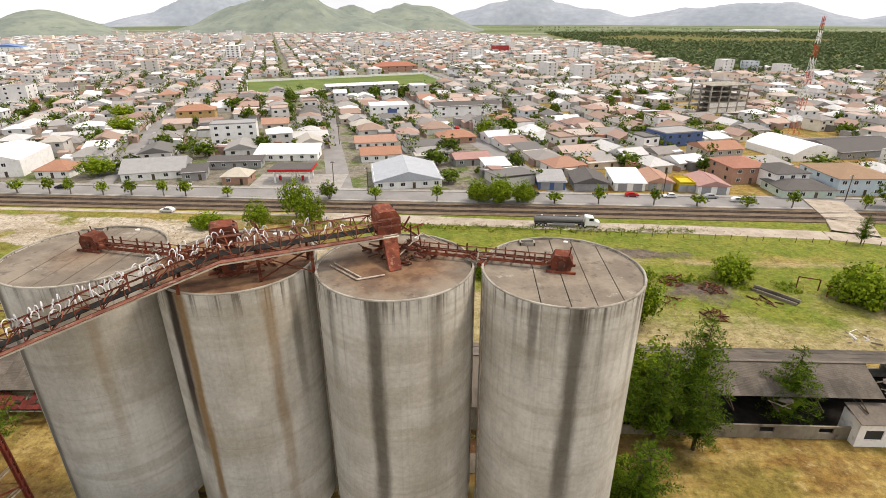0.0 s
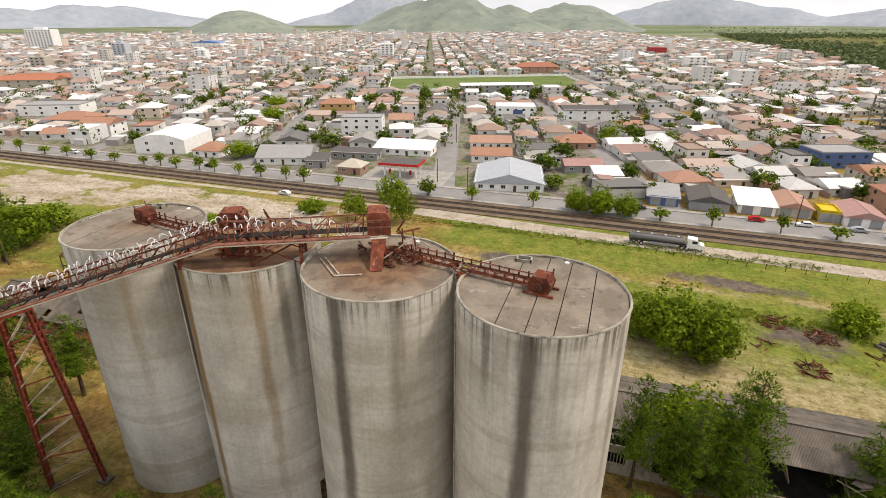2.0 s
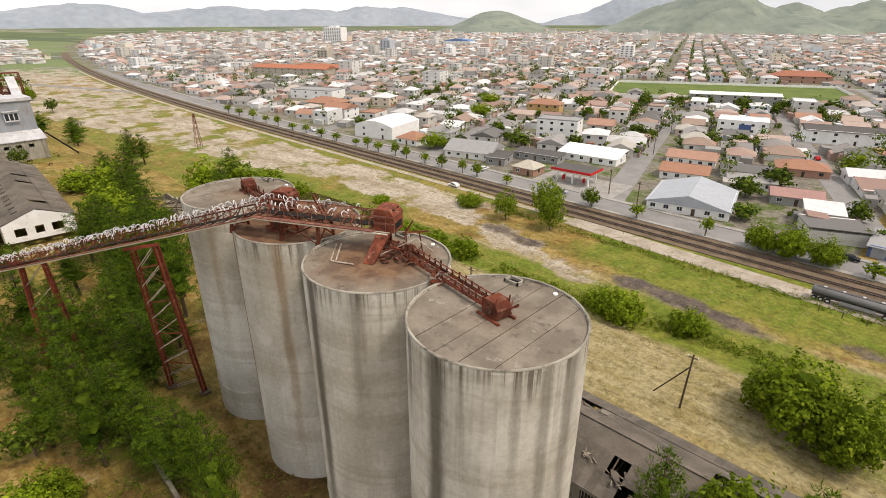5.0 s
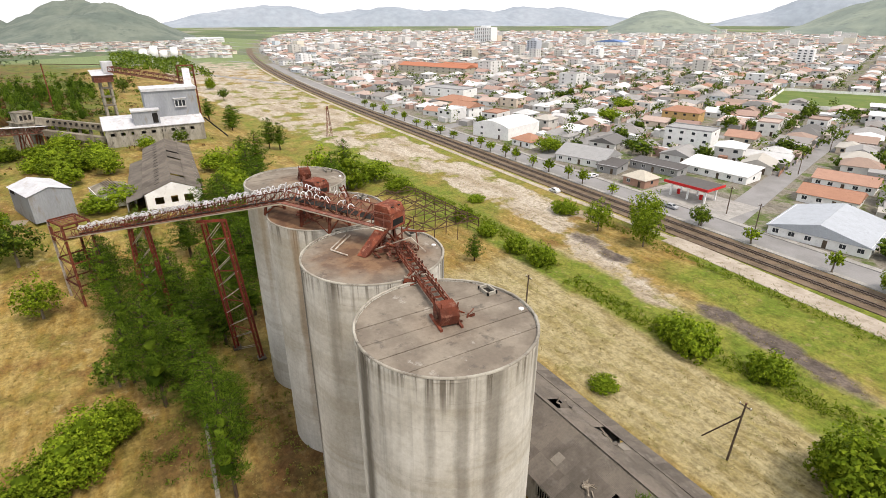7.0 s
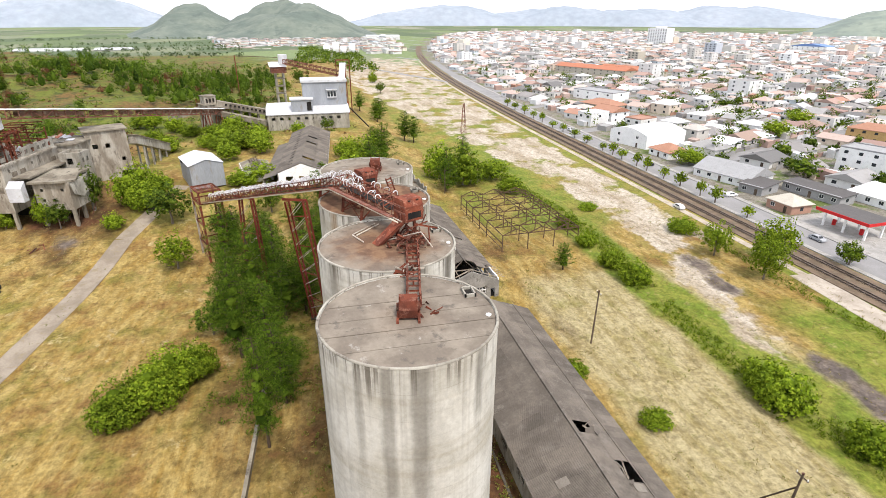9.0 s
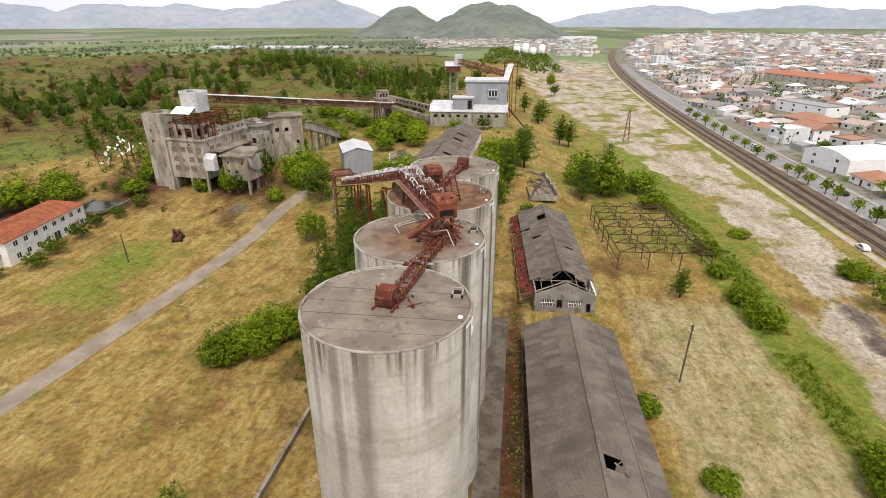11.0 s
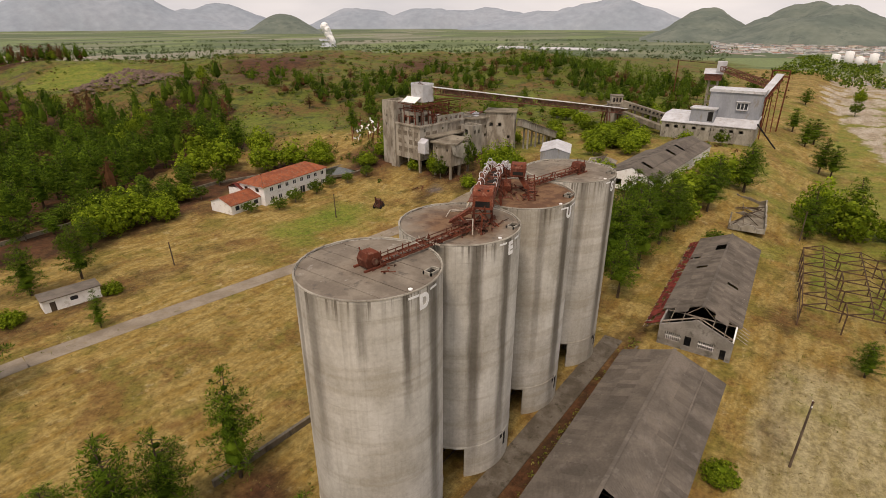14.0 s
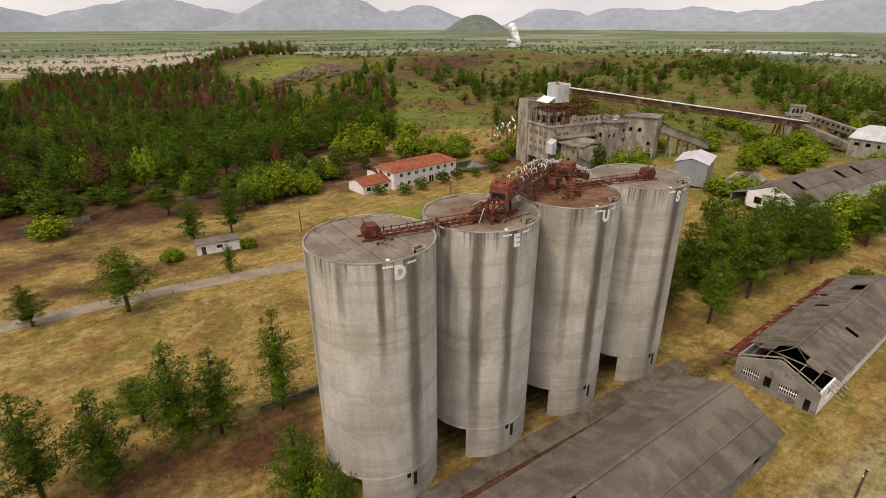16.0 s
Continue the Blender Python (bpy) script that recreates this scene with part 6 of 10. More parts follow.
villa = thing("villa", "white two-storey house with orange clay-tile roof and broken windows", "house", (-69.5, -70.5, 0), 6.0)
w2 = 14.5
up_w = [(-w2 + 1.2 + k * 3.4, -w2 + 2.7 + k * 3.4, 4.2, 5.5) for k in range(8)]
dn_w = [(-w2 + 1.2 + k * 3.4, -w2 + 2.7 + k * 3.4, 1.0, 2.4) for k in range(8) if k not in (3,)] + [(-3.6, -1.2, 0, 2.6)]
part("wall", pierced_wall(-w2, w2, 0, 6.4, 5.5, 0.25, up_w + dn_w), WHITEWALL, villa, "bright white front wall")
part("wall", pierced_wall(-w2, w2, 0, 6.4, -5.5, 0.25, up_w), WHITEWALL, villa)
for e in (-1, 1):
    part("end_wall", turned(pierced_wall(-5.4, 5.4, 0, 6.4, 0, 0.25, [(-3.4, -1.8, 4.2, 5.5), (1.6, 3.2, 4.2, 5.5), (1.6, 3.2, 1.0, 2.4)]), 90, (e * (w2 - 0.12), 0, 0)), WHITEWALL, villa)
for a, b, c, d in up_w + dn_w:
    win = part("window", Shape().box(a, 5.40, c, b, 5.46, d), GLASS, villa)
    part("window_frame", Shape().box(a, 5.44, c, a + 0.08, 5.56, d).box(b - 0.08, 5.44, c, b, 5.56, d).box(a, 5.44, d - 0.08, b, 5.56, d).box((a + b) / 2 - 0.04, 5.46, c, (a + b) / 2 + 0.04, 5.52, d), WHITEPAINT, win)
part("window_sill", Shape().box(-w2, 5.6, 4.05, w2, 5.75, 4.15), WHITEPAINT, villa)
tiled_slope(villa, -w2 - 0.7, w2 + 0.7, 0, 8.7, 6.2, 6.3, TILE, 1, 5.0, 5.0)
tiled_slope(villa, -w2 - 0.7, w2 + 0.7, 0, 8.7, -6.2, 6.3, TILE, 2, 5.0, 5.0)
for e in (-1, 1):
    s = Shape().add([(e * (w2 - 4.3), 0, 8.7), (e * (w2 + 0.7), 6.2, 6.35), (e * (w2 + 0.7), -6.2, 6.35)], [(0, 1, 2)])
    part("roof_hip", s, TILE, villa)
part("eave", Shape().box(-w2 - 0.6, -6.1, 6.2, w2 + 0.6, 6.1, 6.3), WHITEPAINT, villa)
wing = thing("villa_wing", "low white wing with orange clay-tile roof against the house", "house", (-49.6, -69.6, 0), 6.0)
part("wall", pierced_wall(-6, 6, 0, 3.2, 4.6, 0.25, [(-4.4, -2.6, 1.0, 2.4), (-0.4, 1.4, 1.0, 2.4), (3.0, 4.6, 1.0, 2.4)]), WHITEWALL, wing)
for a, b in ((-4.4, -2.6), (-0.4, 1.4), (3.0, 4.6)):
    part("window", Shape().box(a, 4.5, 1.0, b, 4.56, 2.4), GLASS, wing)
part("wall", Shape().box(-6, -4.7, 0, 6, -4.5, 3.2), WHITEWALL, wing)
part("end_wall", turned(pierced_wall(-4.5, 4.5, 0, 3.2, 0, 0.25, [], 4.9), 90, (5.9, 0, 0)), WHITEWALL, wing)
tiled_slope(wing, -6.4, 6.5, 0, 5.0, 5.2, 3.1, TILE, 3)
tiled_slope(wing, -6.4, 6.5, 0, 5.0, -5.2, 3.1, TILE, 4)
link = thing("villa_link", "small tiled link roof between the house and its wing", "house", (-57.0, -76.5, 0), 6.0)
part("wall", Shape().box(-3.5, -3, 0, 3.5, 3, 4.4), WHITEWALL, link)
tiled_slope(link, -3.9, 3.9, 0, 6.0, 3.4, 4.4, OLDTILE, 5)
tiled_slope(link, -3.9, 3.9, 0, 6.0, -3.4, 4.4, OLDTILE, 6)
# pond with a concrete rim
pond = Shape()
ring = [(-95.0 + (8.6 + 0.6 * math.sin(3 * a)) * math.cos(a), -68.5 + (6.4 + 0.5 * math.cos(2 * a)) * math.sin(a)) for a in np.linspace(0, 2 * math.pi, 29)[:-1]]
PZ = height_at(-95, -68.5) + 0.35
pond.add([(x, y, PZ) for x, y in ring], [tuple(range(28))])
solid("pond", pond, WATER, "dark still pond beside the ruined works", "pond", kind="structure")
rim = Shape()
for k in range(28):
    a, b = ring[k], ring[(k + 1) % 28]
    rim.beam((a[0], a[1], PZ - 0.1), (b[0], b[1], PZ - 0.1), 0.35, 0.9)
solid("pond_rim", rim, RUIN, "low concrete rim of the pond", "kerb", kind="structure")
# long sunken wall and beam along the wood
for a, b, h in (((52, -87), (34, -88.5), 1.6), ((10, -92), (-12, -94), 1.2), ((-30, -96), (-62, -98), 1.4), ((-62, -98), (-86, -92), 1.0)):
    solid("low_wall", Shape().beam((*a, h / 2), (*b, h / 2), 0.5, h), RUIN, "long low mossy concrete wall at the edge of the wood", "wall", kind="structure")

# ---- the concrete mill ruin ----
MILL_Z = 3.3
mill = thing("mill_ruin", "tall stained concrete mill ruin on open columns", "ruin", (-104.8, -38.8, MILL_Z), -9.0)
# local axes: y runs along the front, x goes back (negative)
LEGZ = 5.2


def ruin_block(x0, y0, x1, y1, z0, z1, material, front=(), flank=(), name="block", owner=None):
    """A hollow concrete block: pierced walls to the front (+x) and the flank (+y), plain ones behind, and a sunken roof slab."""
    s = turned(pierced_wall(y0, y1, z0, z1, 0, 0.4, list(front)), 90, (x1 - 0.2, 0, 0))
    f = pierced_wall(x0, x1 - 0.4, z0, z1, y1 - 0.2, 0.4, list(flank))
    s.add(f.v, f.f)
    s.box(x0, y0, z0, x1 - 0.4, y0 + 0.4, z1)
    s.box(x0, y0 + 0.4, z0, x0 + 0.4, y1 - 0.4, z1)
    s.box(x0 + 0.4, y0 + 0.4, z1 - 1.3, x1 - 0.4, y1 - 0.4, z1 - 0.9)
    s.box(x0 + 0.4, y0 + 0.4, z0, x1 - 0.4, y1 - 0.4, z0 + 0.3)
    return part(name, s, material, owner or mill)


def grid_holes(y0, y1, z0, z1, ny_, nz_, w=0.9, h=1.1, seed=0, keep=0.7):
    q = random.Random(seed)
    out = []
    for i in range(ny_):
        for j in range(nz_):
            if q.random() < keep:
                y, z = y0 + (y1 - y0) * (i + 0.5) / ny_, z0 + (z1 - z0) * (j + 0.5) / nz_
                out.append((y - w / 2, y + w / 2, z - h / 2, z + h / 2))
    return out


ruin_block(-23, -13, 0, 0, LEGZ, 17.6, MILL, grid_holes(-12.4, -0.6, 7, 17, 4, 4, 0.5, 0.6, 1, 0.6), grid_holes(-22, -1, 8, 17, 7, 3, 0.7, 0.8, 11, 0.5), "main_block")
ruin_block(-9, -21.5, -0.8, -13.4, LEGZ - 4, 24.6, MILL, grid_holes(-21, -14, 8, 24, 2, 5, 0.7, 0.9, 2), grid_holes(-8, -1.5, 19, 24, 2, 1, 0.8, 1.0, 12), "stair_block")
part("stair_pilaster", Shape().box(-0.8, -15.6, 0, 0.5, -13.2, 24.9), MILL, mill)
part("string_course", Shape().box(0.0, -13.2, 17.0, 0.35, 0.3, 17.5).box(-23, 0.0, 17.0, 0.0, 0.3, 17.5), MILL, mill)
ruin_block(-11.5, 4.8, -1.8, 13.6, LEGZ, 12.6, MILL, grid_holes(5.4, 13, 6.5, 12, 3, 2, 0.7, 0.8, 3, 0.6), [(-9.4, -3.4, 9.4, 12.4)], "side_block")
part("broken_slab", Shape().add([(-12.0, 4.2, 13.6), (-1.0, 4.0, 12.9), (-0.6, 12.8, 13.3), (-4.0, 14.4, 12.8), (-8.2, 13.2, 13.5), (-12.2, 14.3, 13.9), (-12.0, 4.2, 13.1), (-1.0, 4.0, 12.4), (-0.6, 12.8, 12.8), (-4.0, 14.4, 12.3), (-8.2, 13.2, 13.0), (-12.2, 14.3, 13.4)], [(0, 1, 2, 3, 4, 5), (1, 7, 8, 2), (2, 8, 9, 3), (3, 9, 10, 4), (4, 10, 11, 5), (11, 10, 9, 8, 7, 6)]), RUIN, mill, "broken concrete roof slab")
part("hanging_plaster", Shape().add([(-2.0, 13.9, 12.2), (-9.0, 13.9, 12.6), (-10.0, 14.2, 8.6), (-6.4, 14.0, 7.6), (-2.2, 14.3, 9.4), (-2.0, 13.7, 12.2), (-9.0, 13.7, 12.6)], [(0, 1, 2, 3, 4)]), RUIN_PALE, mill, "pale broken plaster wall")
part("link_slab", Shape().box(-22, 0.3, 13.6, -2.0, 4.6, 14.0).box(-22, 0.3, LEGZ, -21.5, 4.6, 13.6), RUIN, mill)
# upper storey set back on the main roof
ruin_block(-8.5, -11, -1.4, -3.2, 17.0, 21.6, RUIN_PALE, [(-9.8, -8.2, 18.2, 20.4), (-6.8, -4.6, 17.8, 20.6)], [(-7.4, -5.4, 18.0, 20.8), (-4.2, -2.4, 18.0, 20.8)], "penthouse")
part("gallery_wall", pierced_wall(-22.8, -9, 17.5, 20.0, -0.4, 0.3, [(-21.6 + 2.5 * k, -20.4 + 2.5 * k, 18.1, 19.2) for k in range(5)]), RUIN_PALE, mill, "pale gallery parapet with openings")
ruin_block(-36, -8, -24, 4.6, 0, 17.4, MILL, grid_holes(-7, 4, 6, 16, 2, 3, 1.0, 1.2, 4), grid_holes(-35, -25, 6, 16, 3, 3, 1.0, 1.2, 14), "rear_block")
part("rear_cap", Shape().box(-36.5, -8.5, 17.4, -23.4, 5.2, 17.8), RUIN, mill)
ruin_block(-23.5, 3.0, -18.0, 8.5, 6, 16.4, RUIN_PALE, grid_holes(3.4, 8, 8, 16, 1, 2, 1.6, 1.8, 5, 1.0), grid_holes(-23, -18.6, 8, 16, 2, 2, 0.9, 1.4, 15), "turret")
for x, y, z in ((0, -12.4, LEGZ), (0, -6.4, LEGZ), (0, -0.6, LEGZ), (-7, -12.4, LEGZ), (-7, -0.6, LEGZ), (-14, -0.6, LEGZ), (-21, -0.6, LEGZ), (-1.9, 5.4, LEGZ), (-1.9, 13.0, LEGZ), (-10.6, 5.4, LEGZ), (-10.6, 13.0, LEGZ), (-6.2, 13.0, LEGZ), (-18.4, 8.0, 6)):
    part("column", Shape().box(x - 0.75, y - 0.4, -1.5, x - 0.05, y + 0.4, z), RUIN, mill)
part("hopper_box", Shape().box(-0.3, 0.6, 8.6, 1.6, 4.2, 12.2).add([(-0.3, 0.6, 12.2), (1.6, 0.6, 12.2), (1.6, 4.2, 12.2), (-0.3, 4.2, 12.2), (-0.3, 0.6, 13.6), (-0.3, 4.2, 13.6)], [(1, 2, 5, 4), (0, 1, 4), (2, 3, 5)]), ZINC, mill, "pale hopper box on the front wall")
for z in (7.4, 10.4, 13.4):
    for y in (-11.6, -8.7, -5.8, -2.9):
        if rnd.random() < 0.3:
            continue
        part("window_infill", Shape().box(-0.02, y, z, 0.05, y + 1.9, z + 1.7), MILL_DARK, mill, "blocked window of dark rubble")
    for x in (-21.5, -18.2, -14.9, -11.6, -8.3, -5.0):
        if rnd.random() < 0.4:
            continue
        part("window_infill", Shape().box(x, -0.02, z, x + 2.0, 0.05, z + 1.7), MILL_DARK, mill, "blocked window of dark rubble")
# box filling the space under the mill, near-black in place of shade
part("base_dark", Shape().box(-22.5, -12.5, -2, -8, 3.5, 5.0), DARK, mill, "near-black box standing in for undercroft shade")
q10 = random.Random(31)
for k in range(16):
    y = q10.uniform(5, 13)
    bar("fallen_brace", (q10.uniform(-9, -2.5), y, 0), (q10.uniform(-9, -2.5), y + q10.uniform(-2.5, 2.5), LEGZ), q10.uniform(0.14, 0.3), rnd.choice((RUIN, WOOD, SCRAP)), mill)
# red steel superstructure
for x in (-21, -17.5, -14, -10.5, -7, -3.5, -0.8):
    for y in (-12, -9, -6, -3, -0.4):
        if q10.random() < 0.82:
            bar("steel_post", (x, y, 16.6), (x + q10.uniform(-0.3, 0.3), y, q10.choice((20.4, 22.8, 24.6)) + q10.uniform(-0.6, 0.6)), 0.26, RUST, mill, "ibeam")
for z in (20.2, 22.4, 24.4):
    for y in (-12, -9, -6, -3, -0.4):
        a, b = sorted(q10.sample((-21, -17.5, -14, -10.5, -7, -3.5, -0.8), 2))
        bar("steel_beam", (a, y, z), (b, y, z + q10.uniform(-0.7, 0.3)), 0.24, RUST, mill, "ibeam")
    for x in (-21, -17.5, -14, -10.5, -7, -3.5, -0.8):
        bar("steel_beam", (x, q10.choice((-12, -9, -6)), z), (x, q10.choice((-3, -0.4)), z + q10.uniform(-0.5, 0.3)), 0.24, RUST, mill, "ibeam")
for k in range(64):
    a = Vector((q10.uniform(-22, -1), q10.uniform(-12, 0), q10.uniform(17, 22.5)))
    bar("loose_steel", a, a + Vector((q10.uniform(-2.6, 2.6), q10.uniform(-2.6, 2.6), q10.uniform(-0.4, 2.6))), q10.uniform(0.12, 0.26), q10.choice((RUST, SCRAP, RUST, WOOD)), mill)
for k in range(18):
    x, y = (q10.uniform(-35, -25), q10.uniform(-7, 3)) if k < 12 else (q10.uniform(-22, -12), q10.uniform(-10, -2))
    m = pose(x, y, 17.9 + q10.uniform(0, 0.8), q10.uniform(-25, 25), q10.uniform(-25, 25), q10.uniform(0, 180))
    part("loose_sheet", Shape().box(-1.1, -0.6, 0, 1.1, 0.6, 0.06), ZINC if k % 3 else RUST_PALE, mill, m=m)
cab = part("roof_cabin", Shape().box(-9.6, -9.0, 24.9, -4.4, -2.9, 30.4).box(-9.7, -9.1, 30.4, -9.5, -2.8, 31.2).box(-4.5, -9.1, 30.4, -4.3, -2.8, 31.0).box(-9.5, -9.1, 30.4, -4.5, -8.9, 31.3).box(-9.5, -3.0, 30.4, -4.5, -2.8, 30.9), ZINC, mill, "white sheet-metal cabin on top")
part("cabin_canopy", Shape().add([(-4.4, -11.0, 26.6), (-1.4, -11.0, 24.9), (-1.4, -4.0, 24.9), (-4.4, -4.0, 26.6), (-4.4, -11.0, 26.5), (-1.4, -11.0, 24.8), (-1.4, -4.0, 24.8), (-4.4, -4.0, 26.5)], [(0, 1, 2, 3), (7, 6, 5, 4), (0, 4, 5, 1), (1, 5, 6, 2), (2, 6, 7, 3)]), WHITEPAINT, cab)
for k in range(14):
    a = Vector((q10.uniform(-9.4, -4.6), q10.uniform(-8.8, -3), 30.5))
    bar("roof_tangle", a, a + Vector((q10.uniform(-1.5, 1.5), q10.uniform(-1.5, 1.5), q10.uniform(0.1, 1.0))), 0.16, SCRAP, cab)
for x, y, h in ((-9.4, -8.6, 8.0), (-9.4, -3.2, 8.0), (-4.6, -8.6, 8.0), (-4.6, -3.2, 8.0)):
    bar("cabin_leg", (x, y, 16.6), (x, y, 24.9), 0.3, RUST, mill, "ibeam")
# separate bunker block behind, with its sloping gallery
bunk = thing("bunker_block", "stained square concrete bunker block beside the mill", "ruin", (-139.0, -20.0, 8.0), 24.0)
ruin_block(-9.0, -11.0, 0, 0, -2, 14.8, MILL, [(-9.6, -8.2, 9.6, 11.0), (-6.2, -5.0, 9.6, 11.0), (-2.6, -1.6, 5.2, 6.4), (-3.4, -0.6, -0.5, 2.2)], [(-2.2, -0.8, -1, 1.6)], "block", bunk)
part("cap_slab", Shape().box(-9.5, -11.5, 14.8, 0.5, 0.5, 15.2), RUIN, bunk, "overhanging roof slab")
ramp_ = thing("sloping_gallery", "sloping concrete gallery on legs beside the bunker", "gallery", (0, 0, 0))
g0, g1 = Vector((-143.5, -20.0, 18.6)), Vector((-169.0, -17.0, 10.2))
part("gallery_wall", Shape().beam(g0, g1, 2.6, 2.6), RUIN_PALE, ramp_)
part("gallery_roof", Shape().beam(g0 + Vector((0, 0, 1.45)), g1 + Vector((0, 0, 1.45)), 3.2, 0.25), RUIN, ramp_)
for f in (0.18, 0.4, 0.62, 0.85):
    c = g0.lerp(g1, f)
    for e in (-0.9, 0.9):
        part("leg", Shape().box(c.x - 0.3, c.y + e - 0.25, 6.0, c.x + 0.3, c.y + e + 0.25, c.z - 1.3), RUIN_PALE, ramp_)
scrap_heap("mill_scrap", -110, -64, 2.8, 8, 44, 3.4, "tangled rusty plant and pipes beside the mill ruin", long=4.5, seed=41)
scrap_heap("mill_scrap", -103, -58, 2.2, 5, 34, 1.2, "low rusty scrap at the foot of the mill ruin", long=3.5, seed=42)
scrap_heap("mill_scrap", -97, -32, 2.2, 4, 18, 0.7, "rusty scrap at the foot of the mill ruin", long=2.5, seed=43)
for x, y, h, r, lb in ((-113, -60, 4.6, 2.6, "round rusty tank with an open top beside the mill"), (-118, -71, 3.2, 1.4, "small rusty tank in the thicket")):
    tk = thing("rusty_tank", lb, "tank", (x, y, height_at(x, y)))
    part("shell", Shape().tube([(0, 0, -0.3), (0, 0, h)], r, 16), RUST, tk)
    for z in (h * 0.45, h * 0.98):
        part("hoop", Shape().tube([(0, 0, z), (0, 0, z + 0.15)], r + 0.08, 16), RUST_PALE, tk)
# white and red clutter of broken sheets in the thicket
q12 = random.Random(77)
junk = thing("sheet_heap", "heap of broken white and red sheets in the thicket", "scrap", (-128.0, -86.0, height_at(-128, -86)), 20)
for k in range(44):
    m = pose(q12.uniform(-8, 8), q12.uniform(-6, 6), q12.uniform(0.3, 8.5), q12.uniform(-80, 80), q12.uniform(-80, 80), q12.uniform(0, 180))
    part("sheet", Shape().box(-q12.uniform(0.3, 0.9), -0.35, 0, q12.uniform(0.3, 0.9), 0.35, 0.08), q12.choice((WHITEPAINT, ZINC, WHITEPAINT, RUST_PALE, RUST)), junk, m=m)
for k in range(10):
    x, y = q12.uniform(-8, 8), q12.uniform(-6, 6)
    bar("prop", (x, y, -0.5), (x + q12.uniform(-1, 1), y, q12.uniform(4, 9)), 0.25, RUST, junk)


def yard_thing(name, label, category, at, turn=0.0, **more):
    """A thing of the upper yard, set on the climbing ground."""
    x, y, z, k = up_slope(at[0], at[1])
    ob = thing(name, label, category, (0, 0, 0), **more)
    ob.matrix_basis = pose(x, y, z - 0.1, 0, 0, turn) @ Matrix.Diagonal((k, k, k, 1))
    return ob


shute = yard_thing("collapsed_gallery", "collapsed rusty gallery lying in the lane", "ruin", (-152.0, -28.0, 0), 55)
lattice("gallery", (-7, 0, 0.3), (7, 0, 1.2), 2.0, 1.5, 8, RUST, shute, 0.22)
# red machine wreck by the lane
wreck = thing("machine_wreck", "dark rusty wreck of a loader in the meadow", "wreck", (-76.0, -33.0, 0), 20)
part("body", Shape().box(-1.6, -1.0, 0.6, 1.6, 1.0, 1.8).box(-0.4, -0.8, 1.8, 1.2, 0.8, 3.0), SCRAP, wreck)
for x in (-1.1, 1.1):
    for y in (-1.1, 1.1):
        part("wheel", Shape().tube([(x, y - 0.2, 0.6), (x, y + 0.2, 0.6)], 0.6, 12), BLACK, wreck)
bar("boom", (1.4, 0, 1.6), (2.6, 0, 4.4), 0.35, SCRAP, wreck)

# inclined covered conveyor from the mill's cabin to the crusher
conv = thing("covered_conveyor", "long rusty conveyor bridge with a white sheet roof", "conveyor", (-114.0, -40.0, 0))
c0, c1 = Vector((0.0, 0.6, 30.8)), Vector((-108.0, 37.4, 13.4))
lattice("conveyor", c0, c1, 2.4, 2.2, 30, RUST_PALE, conv, 0.2)
dd = (c1 - c0).normalized()
sdv = Vector((-dd.y, dd.x, 0)).normalized()
q13 = random.Random(8)
for k in range(26):
    p, q = c0.lerp(c1, k / 26), c0.lerp(c1, (k + 1) / 26)
    up = Vector((0, 0, 2.45 + q13.uniform(-0.04, 0.04)))
    part("roof_sheet", Shape().beam(p + up, q + up, 3.2, 0.3), WHITEPAINT, conv)
    if q13.random() < 0.8:
        part("cladding", Shape().beam(p + Vector((0, 0, 1.25)), q + Vector((0, 0, 1.25)), 1.9, 1.3), CLADDING, conv)
for f in (0.84, 0.94):
    c = c0.lerp(c1, f)
    for e in (-1.4, 1.4):
        foot = Vector((c.x, c.y, height_at(c.x - 114, c.y - 40))) + sdv * e * 1.5
        bar("trestle_leg", foot, c + sdv * e * 0.8, 0.4, RUST, conv, "ibeam")
        bar("trestle_brace", foot, c - sdv * e * 0.8, 0.2, RUST, conv)
        bar("trestle_leg", foot + dd * 2.4, c + sdv * e * 0.8 + dd * 2.0, 0.3, RUST, conv, "ibeam")
crush = yard_thing("crusher_ruin", "grey ruined crusher house with sloping galleries", "ruin", (-262.0, -22.0, 0), 28)
part("tower", Shape().box(-5, -4, 0, 4, 4, 12.5).box(-3.6, -3.0, 12.5, 2.8, 3.0, 16.6), MILL, crush)
part("roof_slab", Shape().box(-5.6, -4.6, 12.5, 4.6, 4.6, 12.9).box(-4.0, -3.4, 16.6, 3.2, 3.4, 17.0), RUIN, crush)
for k in range(3):
    part("window", Shape().box(2.8, -2.2 + 1.7 * k, 13.6, 2.84, -1.2 + 1.7 * k, 15.6), DARK, crush)
part("gallery", Shape().beam((3, 3, 13.0), (12, 34, 5.0), 4.4, 3.0), RUIN, crush, "sloping concrete gallery")
part("gallery", Shape().beam((4, 0, 9.0), (22, 22, 3.0), 3.6, 2.4), RUIN, crush, "lower sloping concrete gallery")
part("gallery", Shape().beam((-3, -3, 10.0), (-10, -18, 6.0), 4.0, 3.0), RUIN, crush, "broken concrete gallery")
for k in range(7):
    part("gallery_leg", Shape().box(4.2 + 1.2 * k, 5 + 4.1 * k, 0, 5.0 + 1.2 * k, 6.2 + 4.1 * k, 10.6 - 1.1 * k), RUIN, crush)
